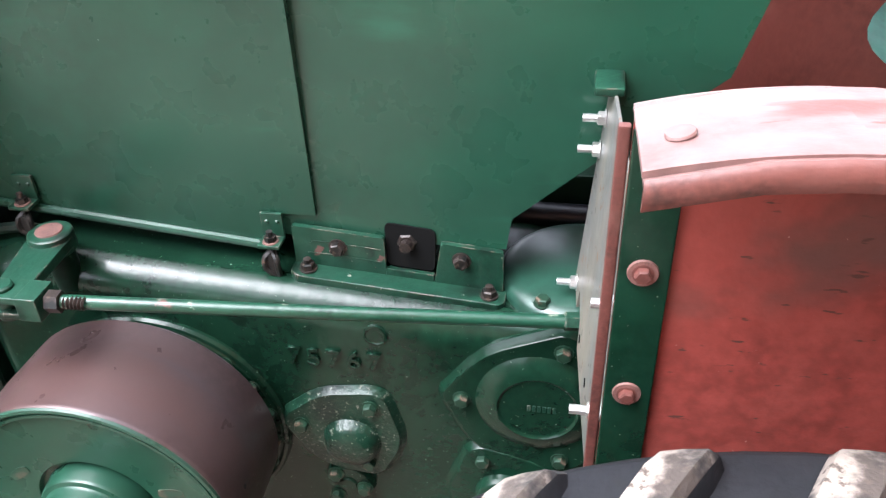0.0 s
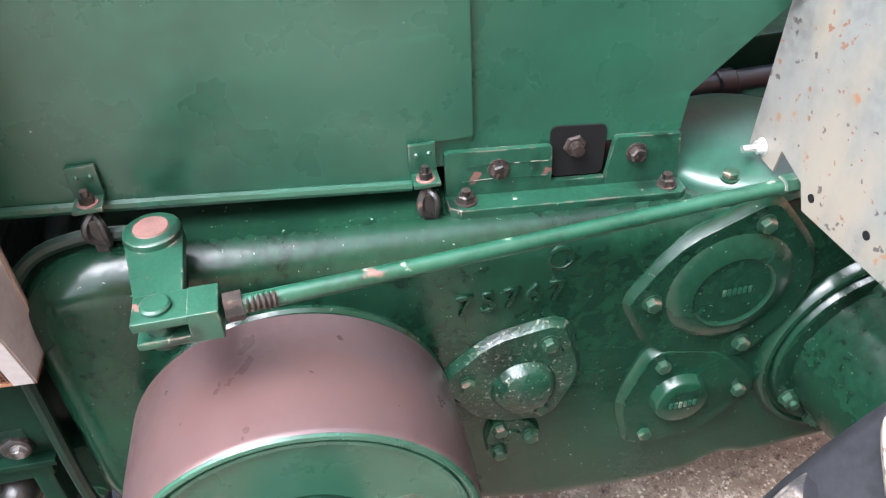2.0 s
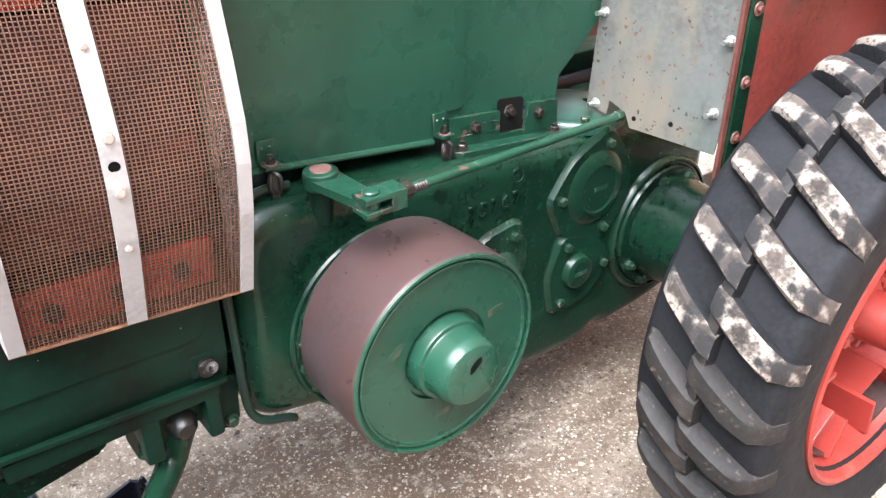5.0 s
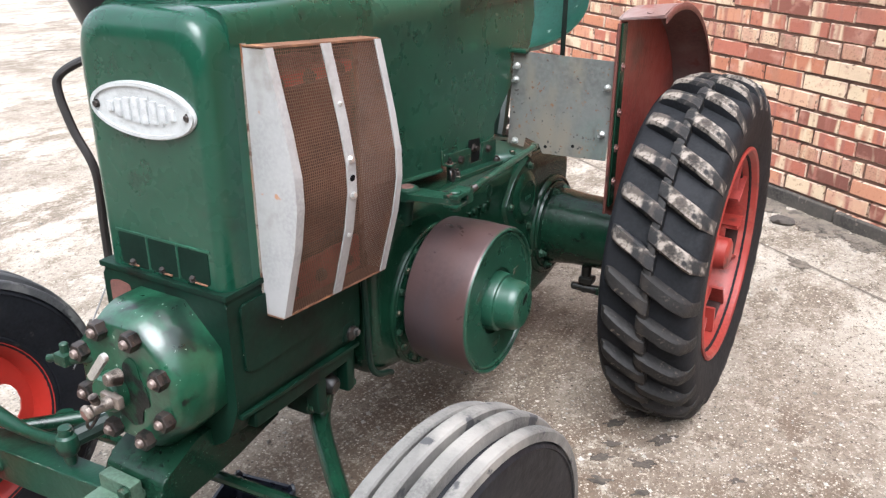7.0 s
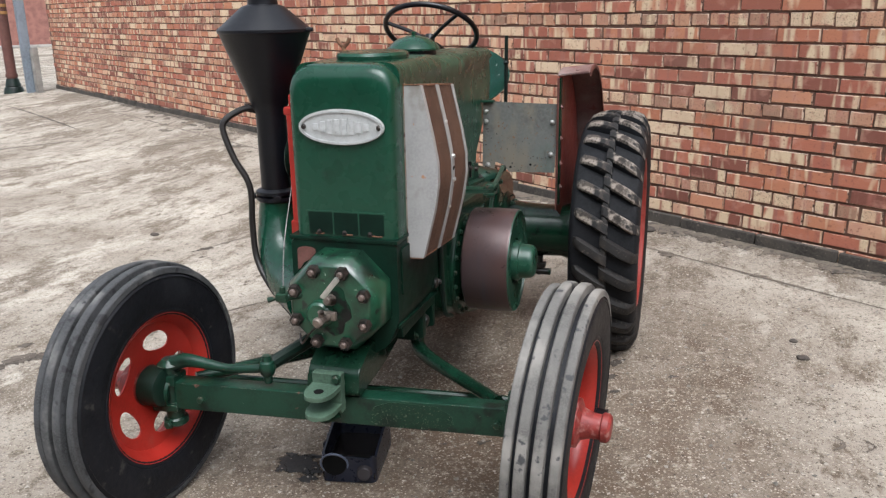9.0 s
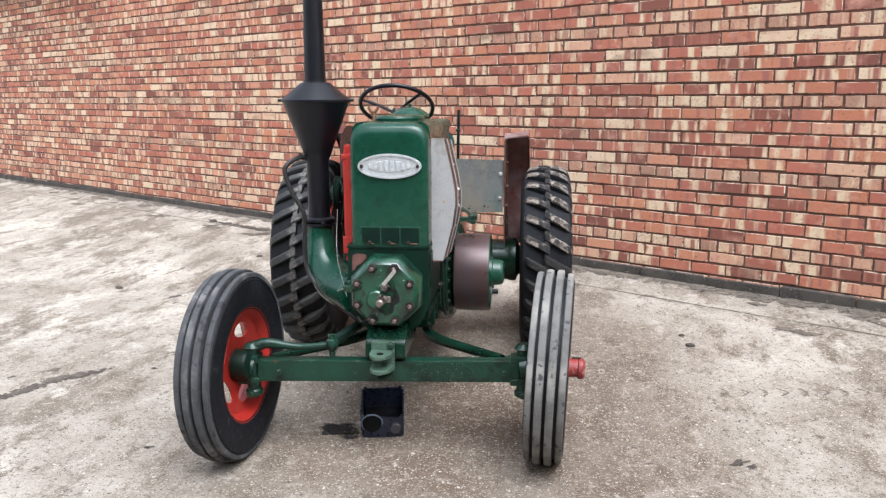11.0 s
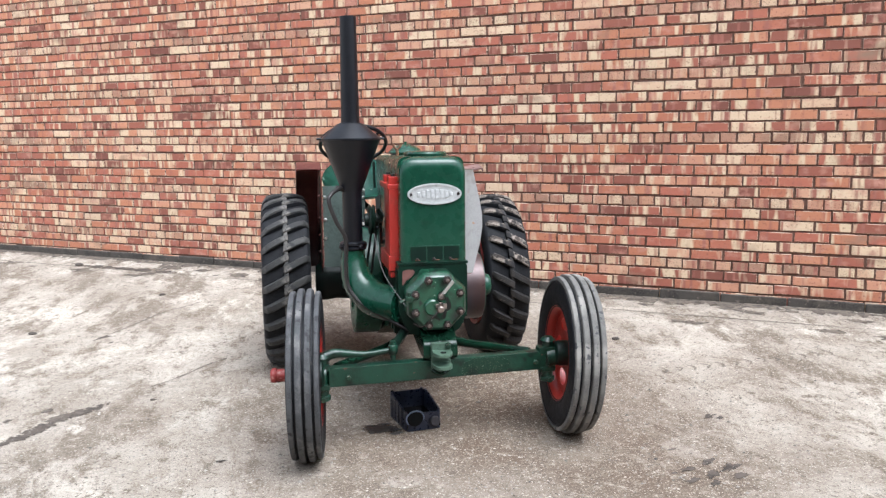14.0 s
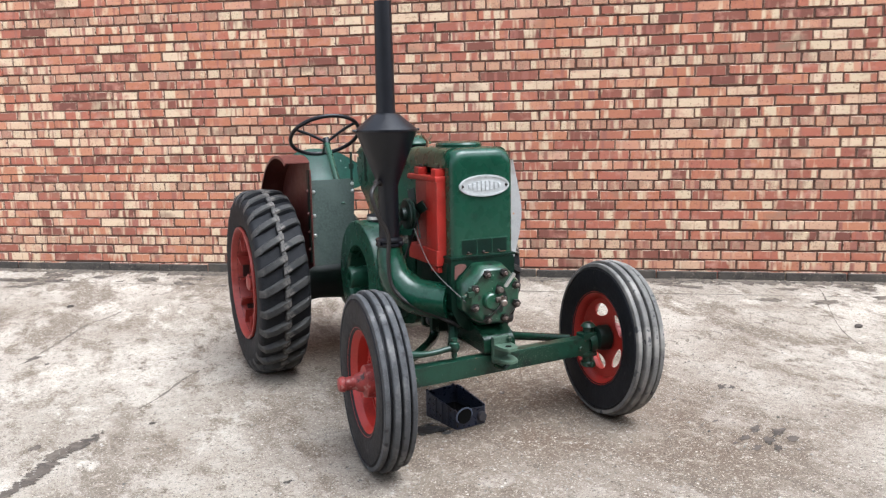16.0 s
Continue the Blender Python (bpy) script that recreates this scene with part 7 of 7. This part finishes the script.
# far end of the wall: drainpipe, posts and the next building
pipe = thing("drainpipe", "rusty brown drainpipe with ochre bands and a black foot", "drainpipe", at=(-10.47, 8.88, 0.0))
bm = bm_new()
rod(bm, (0, 0, 0.30), (0, 0, 4.6), 0.085, seg=16)
for z in (0.36, 2.6):
    rod(bm, (0, 0, z), (0, 0, z + 0.06), 0.10, seg=16)
part("pipe", bm, material("rust_brown_pipe", (0.090, 0.035, 0.027), 0.7, tone=0.25, tone_scale=5), pipe)
for z in (1.42, 1.54):
    part("band", rod(bm_new(), (0, 0, z), (0, 0, z + 0.05), 0.092, seg=16), material("ochre_band", (0.25, 0.13, 0.04), 0.7, tone=0.2) if z < 1.5 else bpy.data.materials["ochre_band"], pipe, "ochre band")
bm = bm_new()
rod(bm, (0, 0, 0), (0, 0, 0.20), 0.19, 0.15, seg=10, bevel=0.02)
rod(bm, (0, 0, 0.20), (0, 0, 0.34), 0.13, 0.10, seg=10, bevel=0.01)
part("foot", bm, DARKGREEN, pipe, "black drain foot")
BLUEGREY = material("blue_grey_paint", (0.17, 0.20, 0.235), 0.5, tone=0.15, tone_scale=2)
post = thing("steel_post", "blue-grey painted steel post at the wall end", "post", at=(-10.02, 8.80, 0.0))
part("shaft", box(bm_new(), -0.07, 0.07, -0.07, 0.07, 0, 4.6, 0.01, turn=pose(0, 0, 0, 0, 0, -35)), BLUEGREY, post)
low = thing("short_post", "short grooved grey post against the wall end", "post", at=(-9.78, 8.72, 0.0))
WEATHERED = material("weathered_grey_wood", (0.20, 0.19, 0.175), 0.85, bump=0.6, bump_scale=30, tone=0.25, tone_scale=6)
for dx in (-0.045, 0.045):
    part("board", box(bm_new(), dx - 0.036, dx + 0.036, -0.05, 0.05, 0, 0.86 + dx * 0.4, 0.008, turn=pose(0, 0, 0, 0, 0, -35)), WEATHERED, low)
bm = bm_new()
box(bm, -9.6, -5.2, -0.22, 0.26, EAVE_Z + 0.02, EAVE_Z + 0.30, 0.01)
for v in bm.verts:
    v.co = WALL_M @ v.co
eave = tagged(part("eave", bm, material("dark_roof_edge", (0.060, 0.068, 0.078), 0.7, tone=0.2, tone_scale=3), None, "dark blue-grey roof edge on the wall"), category="eave", kind="structure")
far = thing("far_building", "far brick building with tall blue-grey doors above a step", "building", at=(-27.5, 24.6, 0.0))
fm = pose(0, 0, 0, 0, 0, 45)
part("wall", box(bm_new(), -12, 10, 0, 0.4, 0, 6, turn=fm), material("far_red_brick", (0.22, 0.10, 0.08), 0.9, tone=0.2, tone_scale=5), far, smooth=0)
part("step", box(bm_new(), -12, 10, -1.2, 0.0, 0, 0.22, 0.02, turn=fm), material("pale_step_stone", (0.26, 0.245, 0.225), 0.9, tone=0.2, tone_scale=3), far)
for x in (-6.6, -4.4, -2.2, 0.0):
    d = part("door", box(bm_new(), x - 1.6, x + 0.5, -0.06, 0.0, 0.22, 3.6, 0.01, turn=fm), BLUEGREY, far, "blue-grey door")
    for z in (0.5, 1.6):
        part("panel", box(bm_new(), x - 1.45, x + 0.35, -0.075, -0.055, z, z + 0.9, 0.01, turn=fm), BLUEGREY, d)


# ---- bricks of the wall, last ----
def brick_box(w, h, rng):
    """A brick face with bevelled, uneven arrises, proud of its bed and a little out of true."""
    t = rng.gauss(0, 0.006)
    e = [0.0045 + rng.uniform(-0.0018, 0.0022) for k in range(8)]
    back = [(-w / 2, -h / 2), (w / 2, -h / 2), (w / 2, h / 2), (-w / 2, h / 2)]
    front = [(-w / 2 + e[0], -h / 2 + e[1]), (w / 2 - e[2], -h / 2 + e[3]), (w / 2 - e[4], h / 2 - e[5]), (-w / 2 + e[6], h / 2 - e[7])]
    v = [(x - z * t, 0.01, z + x * t) for x, z in back] + [(x - z * t, -0.005, z + x * t) for x, z in front]
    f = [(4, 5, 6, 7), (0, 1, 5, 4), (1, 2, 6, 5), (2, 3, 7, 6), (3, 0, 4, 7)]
    return v, f


def lay_bricks():
    rng = random.Random(11)
    verts, faces, single, kinds = [], [], [], []
    meshes = {}
    first = 0.404 - 4 * COURSE
    for c in range(0, 60):
        z = first + c * COURSE
        if z + COURSE / 2 > TOP_Z:
            break
        header = (c - 4) % 6 == 0
        step = BRICK_L / 2 if header else BRICK_L
        start = FIRST_U + (0.056 if header else (0.112 if c % 2 else 0.0)) + rng.uniform(-0.012, 0.012)
        u = start
        while u < LAST_U - 0.1:
            w = step - JOINT_W + rng.uniform(-0.007, 0.004)
            h = COURSE - JOINT_W + rng.uniform(-0.005, 0.003)
            mid, dz = u + step / 2 + rng.uniform(-0.003, 0.003), rng.gauss(0, 0.0018)
            near = 0.85 < mid < 3.2 and 0.2 < z < 1.62
            v, f = brick_box(w, h, rng)
            if near and len(single) < 300:
                single.append((header, mid, z + dz))
            else:
                y = rng.uniform(-0.002, 0.002)
                k = len(verts)
                verts += [(mid + a, b + y, z + dz + d) for a, b, d in v]
                faces += [tuple(k + i for i in g) for g in f]
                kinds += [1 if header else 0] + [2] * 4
            u += step
    me = bpy.data.meshes.new("brickwork")
    me.from_pydata(verts, [], faces)
    me.materials.append(BRICKS)
    me.materials.append(HEADERS)
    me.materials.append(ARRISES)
    me.polygons.foreach_set("material_index", kinds)
    ob = new("brickwork", me)
    ob.parent = wall
    tagged(ob, kind="stuff")
    for header in (True, False):
        for turn in range(6):
            v, f = brick_box((BRICK_L / 2 if header else BRICK_L) - JOINT_W - rng.uniform(-0.003, 0.006), COURSE - JOINT_W - rng.uniform(-0.002, 0.004), rng)
            one = bpy.data.meshes.new("brick")
            one.from_pydata(v, [], f)
            one.materials.append(HEADER if header else BRICK)
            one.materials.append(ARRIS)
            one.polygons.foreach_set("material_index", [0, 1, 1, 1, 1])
            meshes[header, turn] = one
    for header, mid, z in single:
        b = new("brick", meshes[header, rng.randrange(6)])
        b.parent = wall
        b.location = (mid, rng.uniform(-0.002, 0.002), z)


lay_bricks()
